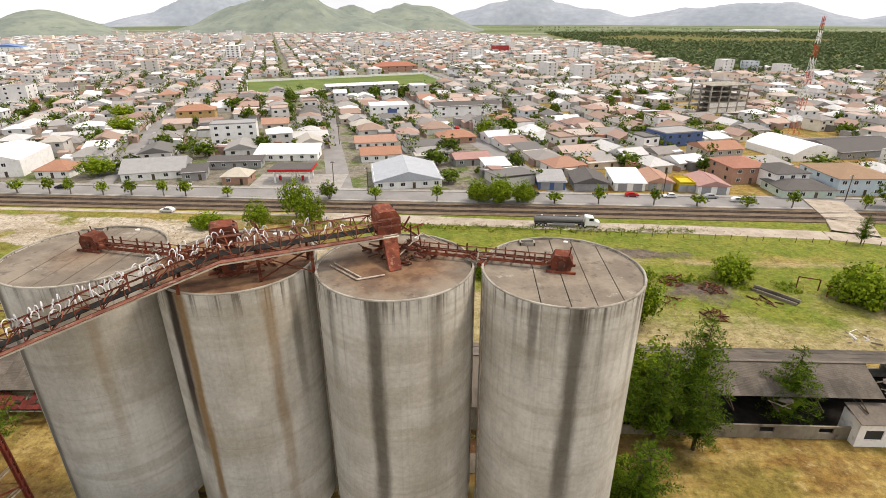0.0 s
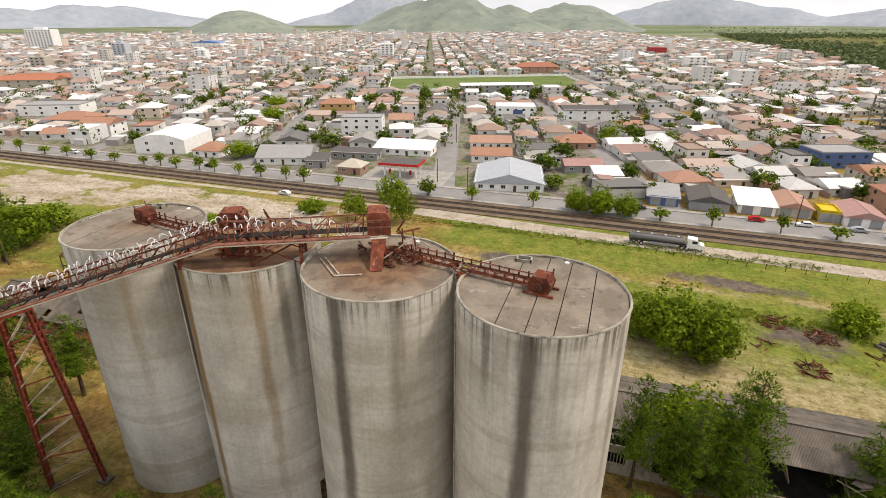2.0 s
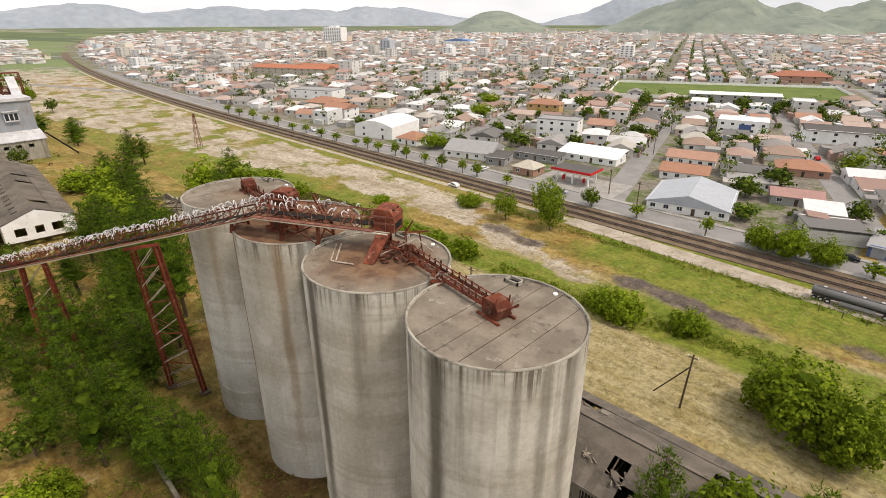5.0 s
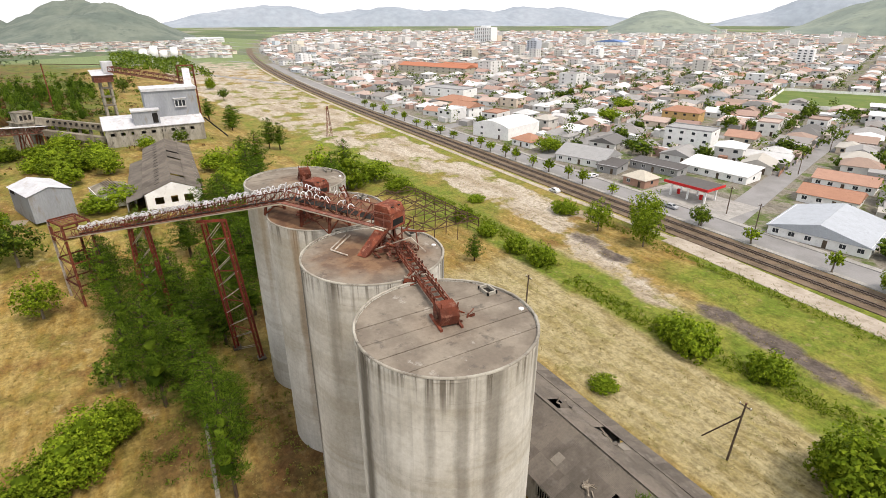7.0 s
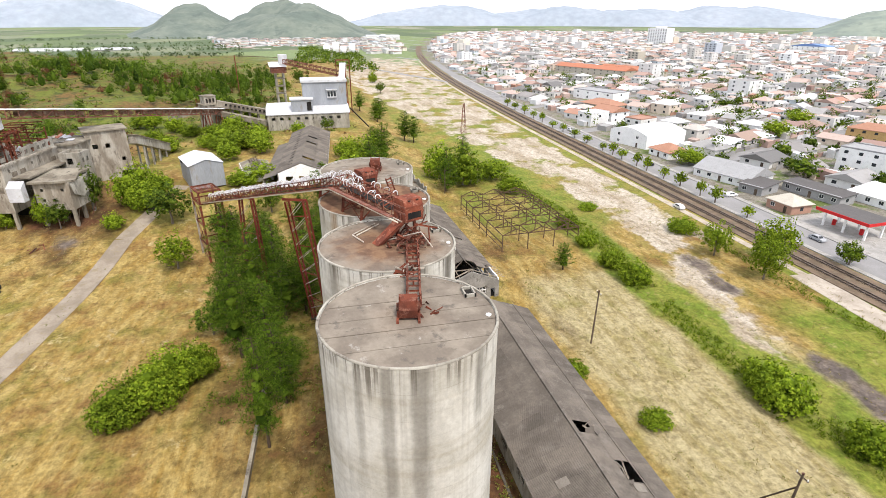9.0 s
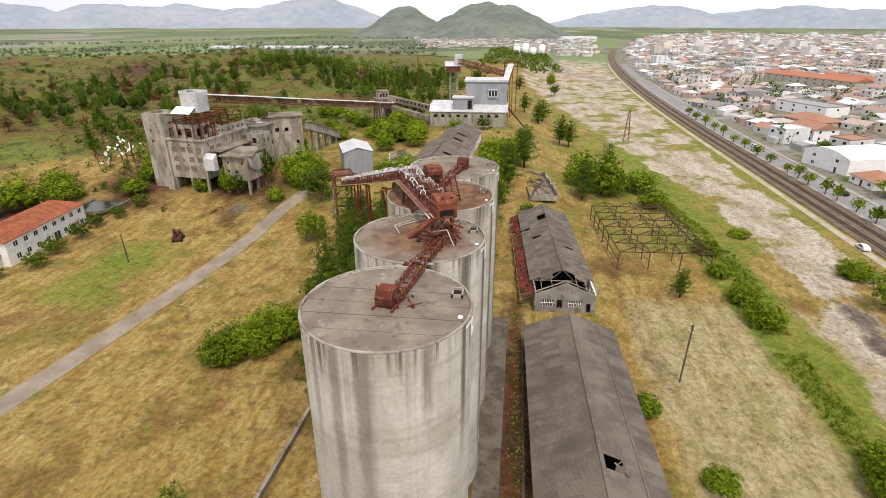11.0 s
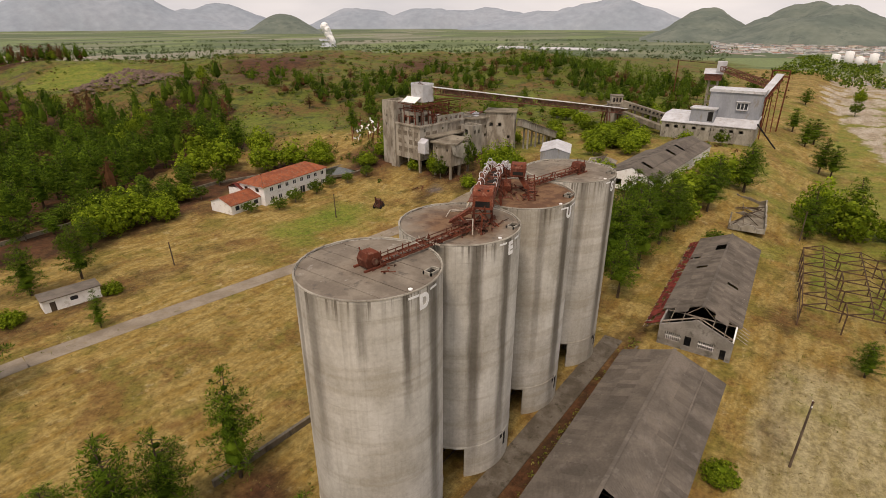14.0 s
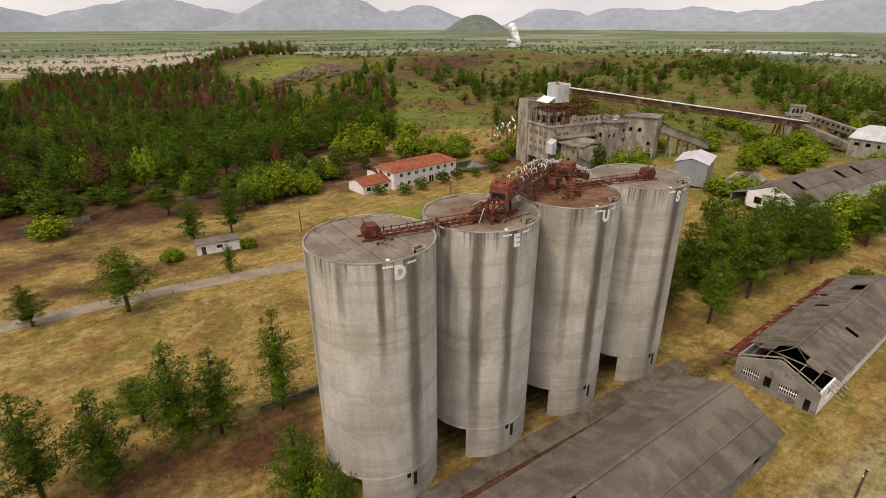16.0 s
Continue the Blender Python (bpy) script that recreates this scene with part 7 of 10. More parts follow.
for k in range(14):
    y = 6 + 2 * k
    part("gallery_pane", Shape().box(5.0 + 0.29 * (y - 3) + 0.9, y, 12.6 - 0.258 * (y - 3), 5.0 + 0.29 * (y - 3) + 1.0, y + 1.1, 13.6 - 0.258 * (y - 3)), DARK, crush)

# white box tower
boxt = yard_thing("sheet_metal_tower", "pale grey sheet-metal box building with sloping roof", "building", (-155.5, -8.5, 0), 22)
part("wall", Shape().box(-8.5, -5.5, 0, 8.5, 5.5, 8.2).add([(-8.5, -5.5, 8.2), (8.5, -5.5, 8.2), (8.5, 5.5, 8.2), (-8.5, 5.5, 8.2), (-8.5, 0, 9.8), (8.5, 0, 9.8)], [(0, 1, 5, 4), (2, 3, 4, 5), (1, 2, 5), (3, 0, 4)]), BLUEGREY, boxt)
part("roof", Shape().add([(-8.8, -5.9, 8.15), (8.8, -5.9, 8.15), (8.8, 0, 9.95), (-8.8, 0, 9.95), (8.8, 5.9, 8.15), (-8.8, 5.9, 8.15)], [(0, 1, 2, 3), (3, 2, 4, 5)]), ZINC, boxt)
# tear drawn as a near-black plate for the shade behind it
part("torn_opening", Shape().box(-7.2, -5.56, 6.6, -3.4, -5.48, 7.8), DARK, boxt)
# small workshop ruin beside it
wk = yard_thing("workshop", "low workshop with a broken dark roof and white front", "building", (-158.0, 9.5, 0), 12)
part("wall", pierced_wall(-7, 7, 0, 4.2, -5, 0.25, [(-2, 0.5, 1.2, 2.8), (3, 4.5, 0, 2.6)]), WHITEWALL, wk)
part("end_wall", turned(pierced_wall(-5, 5, 0, 4.2, 0, 0.25, [(-3, -1, 1.2, 2.8)], 5.2), 90, (6.9, 0, 0)), WHITEWALL, wk)
part("wall", Shape().box(-7, 4.8, 0, 7, 5, 4.2), RUIN, wk)
part("roof", Shape().add([(-7.4, -5.4, 4.1), (7.4, -5.4, 4.1), (7.4, 0, 5.4), (-7.4, 0, 5.4), (7.4, 5.4, 4.1), (-7.4, 5.4, 4.1)], [(0, 1, 2, 3), (3, 2, 4, 5)]), RUIN, wk)
for k in range(8):
    bar("roof_bar", (-6 + 1.6 * k, -2, 5.2), (-6 + 1.6 * k, 1.5, 6.4), 0.16, WOOD, wk)

# long shed before the loading plant
LL = 72.0
lsh = yard_thing("long_roofed_hall", "long hall with a grey sheet roof and white gable", "shed", (-178.0, 28.0, 0), -3.0)
hl_ = LL / 2
slope_sheets(lsh, -hl_, hl_, 0, 8.6, 8.2, 4.8, 2.2, 2, SHEET, lambda x, t: (int(x * 10) % 37 < 3 and 0.2 < t < 0.5), 34, seed=12)
slope_sheets(lsh, -hl_, hl_, 0, -8.6, 8.2, 4.8, 2.2, 2, SHEET, None, 34, seed=13)
part("gable_wall", turned(pierced_wall(-8.2, 8.2, 0, 4.8, 0, 0.3, [(-5.5, -3, 1.4, 3.6), (2.8, 5.4, 1.4, 3.6), (-1, 1, 1.5, 3.6)], 8.0), 90, (hl_ - 0.2, 0, 0)), WHITEWALL, lsh, "dirty white gable wall")
part("wall", Shape().box(-hl_, -8.2, 0, hl_, -7.9, 4.8), GREYWALL, lsh)
part("wall", Shape().box(-hl_, 7.9, 0, hl_, 8.2, 4.8), WHITEWALL, lsh)
part("gable_wall", Shape().box(-hl_, -7.9, 0, -hl_ + 0.3, 7.9, 4.8), GREYWALL, lsh)
part("skylight_row", Shape().box(-hl_ + 2, 3.9, 6.75, hl_ - 2, 4.1, 6.85), SHEET, lsh)
for k in range(14):
    part("skylight", Shape().add([(-32 + 4.8 * k, -3.4, 7.02), (-31.2 + 4.8 * k, -3.4, 7.02), (-31.2 + 4.8 * k, -5.0, 6.42), (-32 + 4.8 * k, -5.0, 6.42)], [(3, 2, 1, 0)]), DARK, lsh)
lean2 = yard_thing("hall_lean_to", "grey lean-to roof along the long hall", "lean-to", (-170.0, 16.8, 0), -3.0)
part("roof", Shape().add([(-27, -2.8, 2.9), (27, -2.8, 2.9), (27, 2.6, 4.4), (-27, 2.6, 4.4)], [(0, 1, 2, 3)]), SHEET, lean2)
part("wall", Shape().box(-27, -2.6, 0, 27, -2.4, 2.8), GREYWALL, lean2)

# the loading plant at the end of the yard
plant = yard_thing("loading_plant", "grey sheet-clad loading plant with white flat roofs", "building", (-247.0, 29.0, 0), 2.0)
lw = [(-19 + 4.2 * k, -17.2 + 4.2 * k, 5.2, 6.6) for k in range(9)]
part("lower_wall", turned(pierced_wall(-21, 21, 0, 8.2, 0, 0.4, lw), 90, (0, 0, 0)), RUIN_PALE, plant, "stained concrete lower wall")
part("side_wall", Shape().box(-24, 20.6, 0, -0.2, 21, 8.2), RUIN_PALE, plant)
part("side_wall", Shape().box(-24, -21, 0, -0.2, -20.6, 8.2), RUIN_PALE, plant)
part("rear_wall", Shape().box(-24, -20.6, 0, -23.6, 20.6, 8.2), RUIN_PALE, plant)
part("lower_roof", Shape().add([(0.7, -21.6, 8.3), (0.7, 21.6, 8.3), (-8, 21.6, 11.0), (-8, -21.6, 11.0), (0.7, -21.6, 8.0), (0.7, 21.6, 8.0), (-24, 21.6, 11.0), (-24, -21.6, 11.0)], [(0, 1, 2, 3), (4, 5, 1, 0), (3, 2, 6, 7)]), ZINC, plant, "white sheet roof")
part("tower", Shape().box(-22, -2, 8.5, -8.0, 21, 23.0), BLUEGREY, plant, "blue-grey clad tower")
part("tower_roof", Shape().box(-22.6, -2.6, 23.0, -7.4, 21.6, 24.2), ZINC, plant, "white parapet roof")
part("bay", Shape().box(-10, -8.5, 8.4, -1.5, 2.5, 15.0), BLUEGREY, plant)
part("bay_roof", Shape().box(-10.4, -9, 15.0, -1.0, 3.0, 15.6), ZINC, plant)
# bay opening is a near-black plate, its shade put into the colour
part("bay_opening", Shape().box(-1.5, -0.5, 9.5, -1.44, 1.8, 14.0), DARK, plant)
part("window_bay", Shape().box(-8.0, 10.6, 15.0, -7.0, 15.6, 19.0).box(-8.2, 10.2, 19.0, -6.4, 16.0, 19.3), ZINC, plant, "pale projecting window box")
for y in (10.9, 12.5, 14.1):
    part("window", Shape().box(-7.0, y, 15.6, -6.94, y + 1.2, 18.3), GLASS, plant)
for y in (-20, -9, 3, 20):
    part("pier", Shape().box(-0.1, y - 0.5, 0, 0.5, y + 0.5, 8.0), RUIN_PALE, plant)
bar("strut", (0.5, 21.5, 10.5), (2.0, 31.0, 0.3), 0.7, DARK, plant, "round", "dark inclined pipe")
pcv = yard_thing("roof_conveyor", "white-roofed inclined conveyor above the loading plant", "conveyor", (-256.0, 47.0, 0))
lattice("conveyor", (0, 0, 16.0), (-40, 4, 26.5), 3.0, 2.4, 12, RUST, pcv, 0.3)
part("conveyor_roof", Shape().beam((0, 0, 19.0), (-40, 4, 29.5), 3.6, 0.25), ZINC, pcv, "white sheet roof")
for f in (0.3, 0.6, 0.9):
    for e in (-1.4, 1.4):
        bar("leg", (-40 * f, 4 * f + e * 1.6, 0), (-40 * f, 4 * f + e, 16 + 10.5 * f), 0.45, RUST, pcv, "ibeam")
for z in (28, 31):
    bar("head_frame", (-40, 0, z), (-40, 8, z), 0.35, RUST, pcv)
    bar("head_frame", (-44, 0, z), (-44, 8, z), 0.35, RUST, pcv)
for y in (0, 8):
    bar("head_post", (-40, y, 0), (-40, y, 31), 0.4, RUST, pcv, "ibeam")
    bar("head_post", (-44, y, 0), (-44, y, 31), 0.4, RUST, pcv, "ibeam")
ptw = yard_thing("drive_tower", "grey concrete drive tower with a white cabin", "tower", (-349.0, 10.5, 0), 8)
for x in (-2.5, 2.5):
    for y in (-2.5, 2.5):
        part("column", Shape().box(x - 0.6, y - 0.6, 0, x + 0.6, y + 0.6, 22), RUIN_PALE, ptw)
for z in (6, 11, 16):
    part("slab", Shape().box(-3.2, -3.2, z, 3.2, 3.2, z + 0.7), RUIN, ptw)
part("cabin", Shape().box(-5.0, -5.5, 20.0, 5.0, 4.5, 24.0), RUST_PALE, ptw, "rusty platform cabin")
part("cabin_roof", Shape().add([(5.8, -6.4, 24.0), (5.8, 5.0, 24.0), (-5.8, 5.0, 26.6), (-5.8, -6.4, 26.6)], [(0, 1, 2, 3)]), ZINC, ptw, "white sloping roof")
part("top_box", Shape().box(-3.4, 0.5, 25.0, 2.6, 6.0, 31.4), ZINC, ptw, "white top box")
lat = yard_thing("lattice_bridge", "rusty lattice bridge between two plant towers", "conveyor", (-349.0, 12.0, 0))
lattice("bridge", (3, 3, 26.0), (55, 38, 22.0), 3.0, 2.6, 16, RUST_PALE, lat, 0.3)
mast = yard_thing("cable_mast", "tall thin rusty mast with a cable", "mast", (-388, -22, 0))
bar("shaft", (0, 0, 0), (0, 0, 29), 0.7, RUST, mast, "round")
bar("cable", (0, 0, 28.7), (36, 32, 29.5), 0.35, SCRAP, mast, "round")

# scrap yard east of the shed, north of it
for x, y, z, r, n, h, lg, sd_, lb in ((44, 107.0, 0, 2.4, 34, 1.8, 3.2, 51, "stack of rusty steel frames on the grass"), (51.5, 104.0, 0, 2.6, 44, 2.0, 3.2, 52, "heap of rusty angle irons on the grass"), (47.5, 92.5, 0, 2.2, 40, 1.8, 2.6, 53, "heap of tangled rusty scrap on the grass"), (60.5, 99, 0, 2.6, 16, 0.5, 3.0, 54, "low scatter of rusty scrap on the grass"), (72, 84, 0, 5.0, 28, 1.0, 2.2, 55, "heap of pale broken sheets and rubble"), (41, 98.5, 0, 2.0, 14, 0.8, 2.0, 56, "pile of grey rubble and scrap")):
    scrap_heap("scrap_heap", x, y, z, r, n, h, lb, (RUST, SCRAP, RUST_PALE) if sd_ != 55 else (PALEWOOD, WHITEWALL, PIPE), lg, sd_)
trough = thing("concrete_trough", "long empty concrete trough in the grass", "trough", (63.5, 101.5, 0), -48)
for y in (-1.0, 1.0):
    part("side", Shape().box(-4.5, y - 0.15, 0, 4.5, y + 0.15, 0.6), RUIN, trough)
part("bed", Shape().box(-4.5, -0.85, 0, 4.5, 0.85, 0.1), DARK, trough)
for x, y in ((72, 105), (76, 101)):
    g = thing("gate_frame", "rusty standing steel portal in the grass", "frame", (x, y, 0), -20)
    bar("post", (-2, 0, 0), (-2, 0, 2.6), 0.2, RUST, g)
    bar("post", (2, 0, 0), (2, 0, 2.6), 0.2, RUST, g)
    bar("lintel", (-2, 0, 2.6), (2, 0, 2.6), 0.2, RUST, g)
for k in range(26):      # field fence along the dirt road
    x = 20 + k * 4.0
    y = 134.6 - 0.045 * (x - 20) - 0.0006 * max(0, x - 60) ** 2
    f = thing("fence_post", "short wooden fence post beside the dirt road", "post", (x, y, 0), group="fence posts")
    part("stake", Shape().tube([(0, 0, -0.2), (0.03, 0, 1.4)], 0.08, 6), WOOD, f)
# open pit edge south of the silos
solid("sunken_wall", Shape().beam((18, 24.5, 0.5), (-40, 27.0, 0.5), 0.5, 1.0), RUIN, "low dark retaining wall among the pines", "wall", kind="structure")
# ---- trees, bushes and grass ----
def leaf_mesh(name, centres, radii, per, size, material, seed, flat=0.75, narrow=0.55, spiky=False):
    """A crown of many small leaves (or needle tufts) grouped in clumps."""
    g = np.random.default_rng(seed)
    c = np.repeat(np.asarray(centres, float), per, axis=0)
    r = np.repeat(np.asarray(radii, float), per)
    n = len(c)
    d = g.normal(size=(n, 3))
    d /= np.linalg.norm(d, axis=1)[:, None]
    k = g.random(n) ** 0.4
    p = c + d * (r * k)[:, None] * np.array([1, 1, flat])
    nrm = d * 0.7 + g.normal(size=(n, 3)) * 0.55 + np.array([0, 0, 0.35])
    nrm /= np.linalg.norm(nrm, axis=1)[:, None]
    t = np.cross(nrm, g.normal(size=(n, 3)))
    t /= np.linalg.norm(t, axis=1)[:, None]
    b = np.cross(nrm, t)
    s = size * g.uniform(0.6, 1.35, n)[:, None]
    if spiky:
        ax = d * 0.8 + g.normal(size=(n, 3)) * 0.45 + np.array([0, 0, 0.45])
        ax /= np.linalg.norm(ax, axis=1)[:, None]
        sd = np.cross(ax, g.normal(size=(n, 3)))
        sd /= np.linalg.norm(sd, axis=1)[:, None]
        v = np.stack([p - sd * s * narrow * 0.5, p + sd * s * narrow * 0.5, p + ax * s], 1)
        f = np.arange(n * 3).reshape(n, 3)
    else:
        v = np.stack([p - t * s * 0.5, p - b * s * narrow * 0.5 + nrm * s * 0.06, p + t * s * 0.5, p + b * s * narrow * 0.5 + nrm * s * 0.06], 1)
        f = np.arange(n * 4).reshape(n, 4)
    me = bpy.data.meshes.new(name)
    me.from_pydata(v.reshape(-1, 3).tolist(), [], f.tolist())
    me.materials.append(material)
    return me


def add_hearts(me, centres, radii, seed, fine=1, squash=0.8):
    """Closed inner masses of foliage, so that a crown is not seen through."""
    g = random.Random(seed)
    bm = bmesh.new()
    bm.from_mesh(me)
    for c, r in zip(centres, radii):
        m = Matrix.Translation(c) @ Matrix.Diagonal((r, r, r * squash, 1))
        for v in bmesh.ops.create_icosphere(bm, subdivisions=fine, radius=1.0, matrix=m)["verts"]:
            v.co += Vector((g.uniform(-0.13, 0.13), g.uniform(-0.13, 0.13), g.uniform(-0.13, 0.13))) * r
    bm.to_mesh(me)
    bm.free()
    return me


def limbs(s, q, base, tips, r0, n=5):
    for tip in tips:
        b, e = Vector(base), Vector(tip)
        m = b.lerp(e, 0.5) + Vector((q.uniform(-0.2, 0.2), q.uniform(-0.2, 0.2), q.uniform(-0.1, 0.35)))
        s.tube([b, m, e], [r0, r0 * 0.65, r0 * 0.25], n, cap=False)


def pine_meshes(seed, h=15.0, r=3.6, per=15, material=None, bare=0.22, leader=True, twigs=1.0, heart=0.5):
    q = random.Random(seed)
    s = Shape()
    bend = [(q.uniform(-0.25, 0.25), q.uniform(-0.25, 0.25)) for _ in range(4)]
    pts = [(0, 0, -0.3)] + [(bend[k][0] * (k + 1) / 4, bend[k][1] * (k + 1) / 4, h * (k + 1) / 4.1) for k in range(4)]
    s.tube(pts, [0.26, 0.22, 0.16, 0.10, 0.03], 7, cap=False)
    cs, rs = [], []
    z = h * bare
    while z < h * 0.985:
        f = (z / h - bare) / (1 - bare)
        reach = r * (1.0 - f) ** 0.62 * (0.5 + 0.5 * min(1, f * 5 + 0.3)) + 0.25
        n = 5 if f < 0.8 else 3
        a0 = q.uniform(0, 6.28)
        for k in range(n):
            a = a0 + 6.28 * k / n + q.uniform(-0.4, 0.4)
            if q.random() < 0.12:
                continue
            L = reach * q.uniform(0.6, 1.12)
            rise = L * q.uniform(0.1, 0.45)
            tip = (L * math.cos(a), L * math.sin(a), z + rise)
            if q.random() < twigs:
                limbs(s, q, (0, 0, z), [tip], 0.055, 3)
            m = max(1, int(L / 0.75))
            for j in range(m):
                u = (j + 0.9) / m
                cs.append((tip[0] * u + q.uniform(-0.2, 0.2), tip[1] * u + q.uniform(-0.2, 0.2), z + rise * u + q.uniform(-0.1, 0.3)))
                rs.append(q.uniform(0.35, 0.62))
        z += h * q.uniform(0.035, 0.055)
    if leader:
        cs += [(0, 0, h * 0.97), (0, 0, h * 1.0)]
        rs += [0.4, 0.3]
    crown = leaf_mesh("crown", cs, rs, per, 0.41 if per > 20 else 0.8, material or NEEDLE, seed, 0.9, 0.24 if per > 20 else 0.26, True)
    n = 7
    add_hearts(crown, [(q.uniform(-0.3, 0.3), q.uniform(-0.3, 0.3), h * (bare + 0.1 + (0.86 - bare) * k / n)) for k in range(n)], [r * heart * (1 - k / n) ** 0.62 for k in range(n)], seed)
    return s.mesh("trunk", BARK, smooth=True), crown


def tri_leaves(name, pts, out, size, material, seed):
    """Small three-cornered leaf sprays at points, facing roughly outwards."""
    g = np.random.default_rng(seed)
    n = len(pts)
    nrm = out + g.normal(size=(n, 3)) * 0.55
    nrm /= np.linalg.norm(nrm, axis=1)[:, None]
    t = np.cross(nrm, g.normal(size=(n, 3)))
    t /= np.linalg.norm(t, axis=1)[:, None]
    b = np.cross(nrm, t)
    s = size * g.uniform(0.6, 1.4, n)[:, None]
    v = np.stack([pts - t * s * 0.5 - b * s * 0.3, pts + t * s * 0.5 - b * s * 0.3, pts + b * s * 0.7 + nrm * s * 0.15], 1)
    me = bpy.data.meshes.new(name)
    me.from_pydata(v.reshape(-1, 3).tolist(), [], np.arange(n * 3).reshape(n, 3).tolist())
    me.materials.append(material)
    return me


def broad_meshes(seed, h=9.0, r=4.5, clumps=120, per=34, material=None, size=0.42, base=0.06, bark=None, heart=True, lobe_n=8):
    """A leafy tree: lobes of foliage, each ringed with clumps of small leaves over a closed heart."""
    q = random.Random(seed)
    g = np.random.default_rng(seed)
    s = Shape()
    z0 = h * base + 0.4
    s.tube([(0, 0, -0.3), (0.1, 0.05, z0 * 0.7), (0.05, -0.1, z0 * 1.4)], [0.24, 0.19, 0.13], 7, cap=False)
    lobes = [(0, 0, h * 0.66, 0.56)]
    for k in range(lobe_n - 1):
        a = 6.283 * k / (lobe_n - 1) + q.uniform(-0.4, 0.4)
        d = q.uniform(0.34, 0.56) * r
        lobes.append((d * math.cos(a), d * math.sin(a), h * (base + q.uniform(0.26, 0.52) * (1 - base)), q.uniform(0.36, 0.5)))
    squash = min(1.1, max(0.55, h / (2 * r)))
    pts, out = [], []
    n = clumps // lobe_n
    for lx, ly, lz, lr in lobes:
        R = lr * r
        for k in range(n):
            w = 1 - 2 * (k + 0.5) / n
            a = k * 2.39996 + q.uniform(-0.3, 0.3)
            d = np.array([math.sqrt(1 - w * w) * math.cos(a), math.sqrt(1 - w * w) * math.sin(a), w])
            c = np.array([lx, ly, lz]) + d * R * q.uniform(0.8, 1.0) * np.array([1, 1, squash])
            dd = g.normal(size=(per, 3))
            dd /= np.linalg.norm(dd, axis=1)[:, None]
            dd = dd + d * 0.5
            cr = R * q.uniform(0.30, 0.44)
            p = c + dd * cr * g.uniform(0.5, 1.0, (per, 1))
            p[:, 2] = np.maximum(p[:, 2], 0.1)
            pts.append(p)
            out.append(dd + d * 0.6 + np.array([0, 0, 0.3]))
    limbs(s, q, (0, 0, z0), [(x * 0.8, y * 0.8, z) for x, y, z, _ in lobes], 0.11, 4)
    crown = tri_leaves("crown", np.concatenate(pts), np.concatenate(out), size, material or LEAF, seed + 50)
    if heart:
        add_hearts(crown, [(x, y, z) for x, y, z, _ in lobes], [lr * r * 0.46 for _, _, _, lr in lobes], seed, 1, squash)
    return s.mesh("trunk", bark or PALEBARK, smooth=True), crown


PROTO = {}


def tree_kinds(key, name, label, category, meshes, h, r):
    PROTO.setdefault(key, []).append((name, label, category, meshes, h, r))


for k in range(4):
    tree_kinds("pine", "pine_tree", "dark green pine with bare lower trunk", "pine", pine_meshes(20 + k, 15, 3.6, 33, heart=0.36, bare=0.12 + 0.05 * k), 15, 3.6)
for k in range(3):
    tree_kinds("wood", "pine_tree", "dark pine standing in the dense wood", "pine", pine_meshes(40 + k, 15, 3.4, 9, bare=0.2, twigs=0.2, heart=0.42), 15, 3.4)
for k in range(2):
    tree_kinds("dead", "pine_tree", "browned dying pine in the wood", "pine", pine_meshes(60 + k, 14, 2.8, 6, DEADLEAF, 0.3, twigs=0.4, heart=0.3), 14, 2.8)
for k in range(4):
    tree_kinds("broad", "broadleaf_tree", "bright green leafy tree with a rounded uneven crown", "tree", broad_meshes(80 + k, clumps=144, per=17, size=0.46, base=0.03), 9, 4.5)
for k in range(3):
    tree_kinds("full", "broadleaf_tree", "large bright green leafy tree with a dense lobed crown", "tree", broad_meshes(180 + k, 9, 4.5, 216, 34, LEAF, 0.34, 0.02, lobe_n=12), 9, 4.5)
for k in range(3):
    tree_kinds("bush", "bush", "dense green bush standing in the grass", "bush", broad_meshes(100 + k, 5, 3.8, 140, 27, LEAF, 0.34, 0.0, lobe_n=10), 5, 3.8)
for k in range(3):
    tree_kinds("mid", "broadleaf_tree", "darker green leafy tree with thin stems", "tree", broad_meshes(120 + k, 9, 4.0, 88, 26, LEAF_MID, 0.38, 0.2, heart=False), 9, 4.0)
for k in range(2):
    tree_kinds("airy", "broadleaf_tree", "light green open-crowned tree with thin forked stems", "tree", broad_meshes(200 + k, 9, 4.2, 112, 26, LEAF, 0.34, 0.18, heart=False, lobe_n=9), 9, 4.2)
for k in range(3):
    tree_kinds("street", "street_tree", "small round-crowned street tree beside the avenue", "tree", broad_meshes(140 + k, 5.5, 2.1, 48, 16, LEAF, 0.3, 0.30, lobe_n=6), 5.5, 2.1)
for k in range(3):
    tree_kinds("town", "garden_tree", "green garden tree between the houses", "tree", broad_meshes(160 + k, 8, 3.6, 64, 13, LEAF_MID, 0.6, 0.1), 8, 3.6)

tq = random.Random(99)


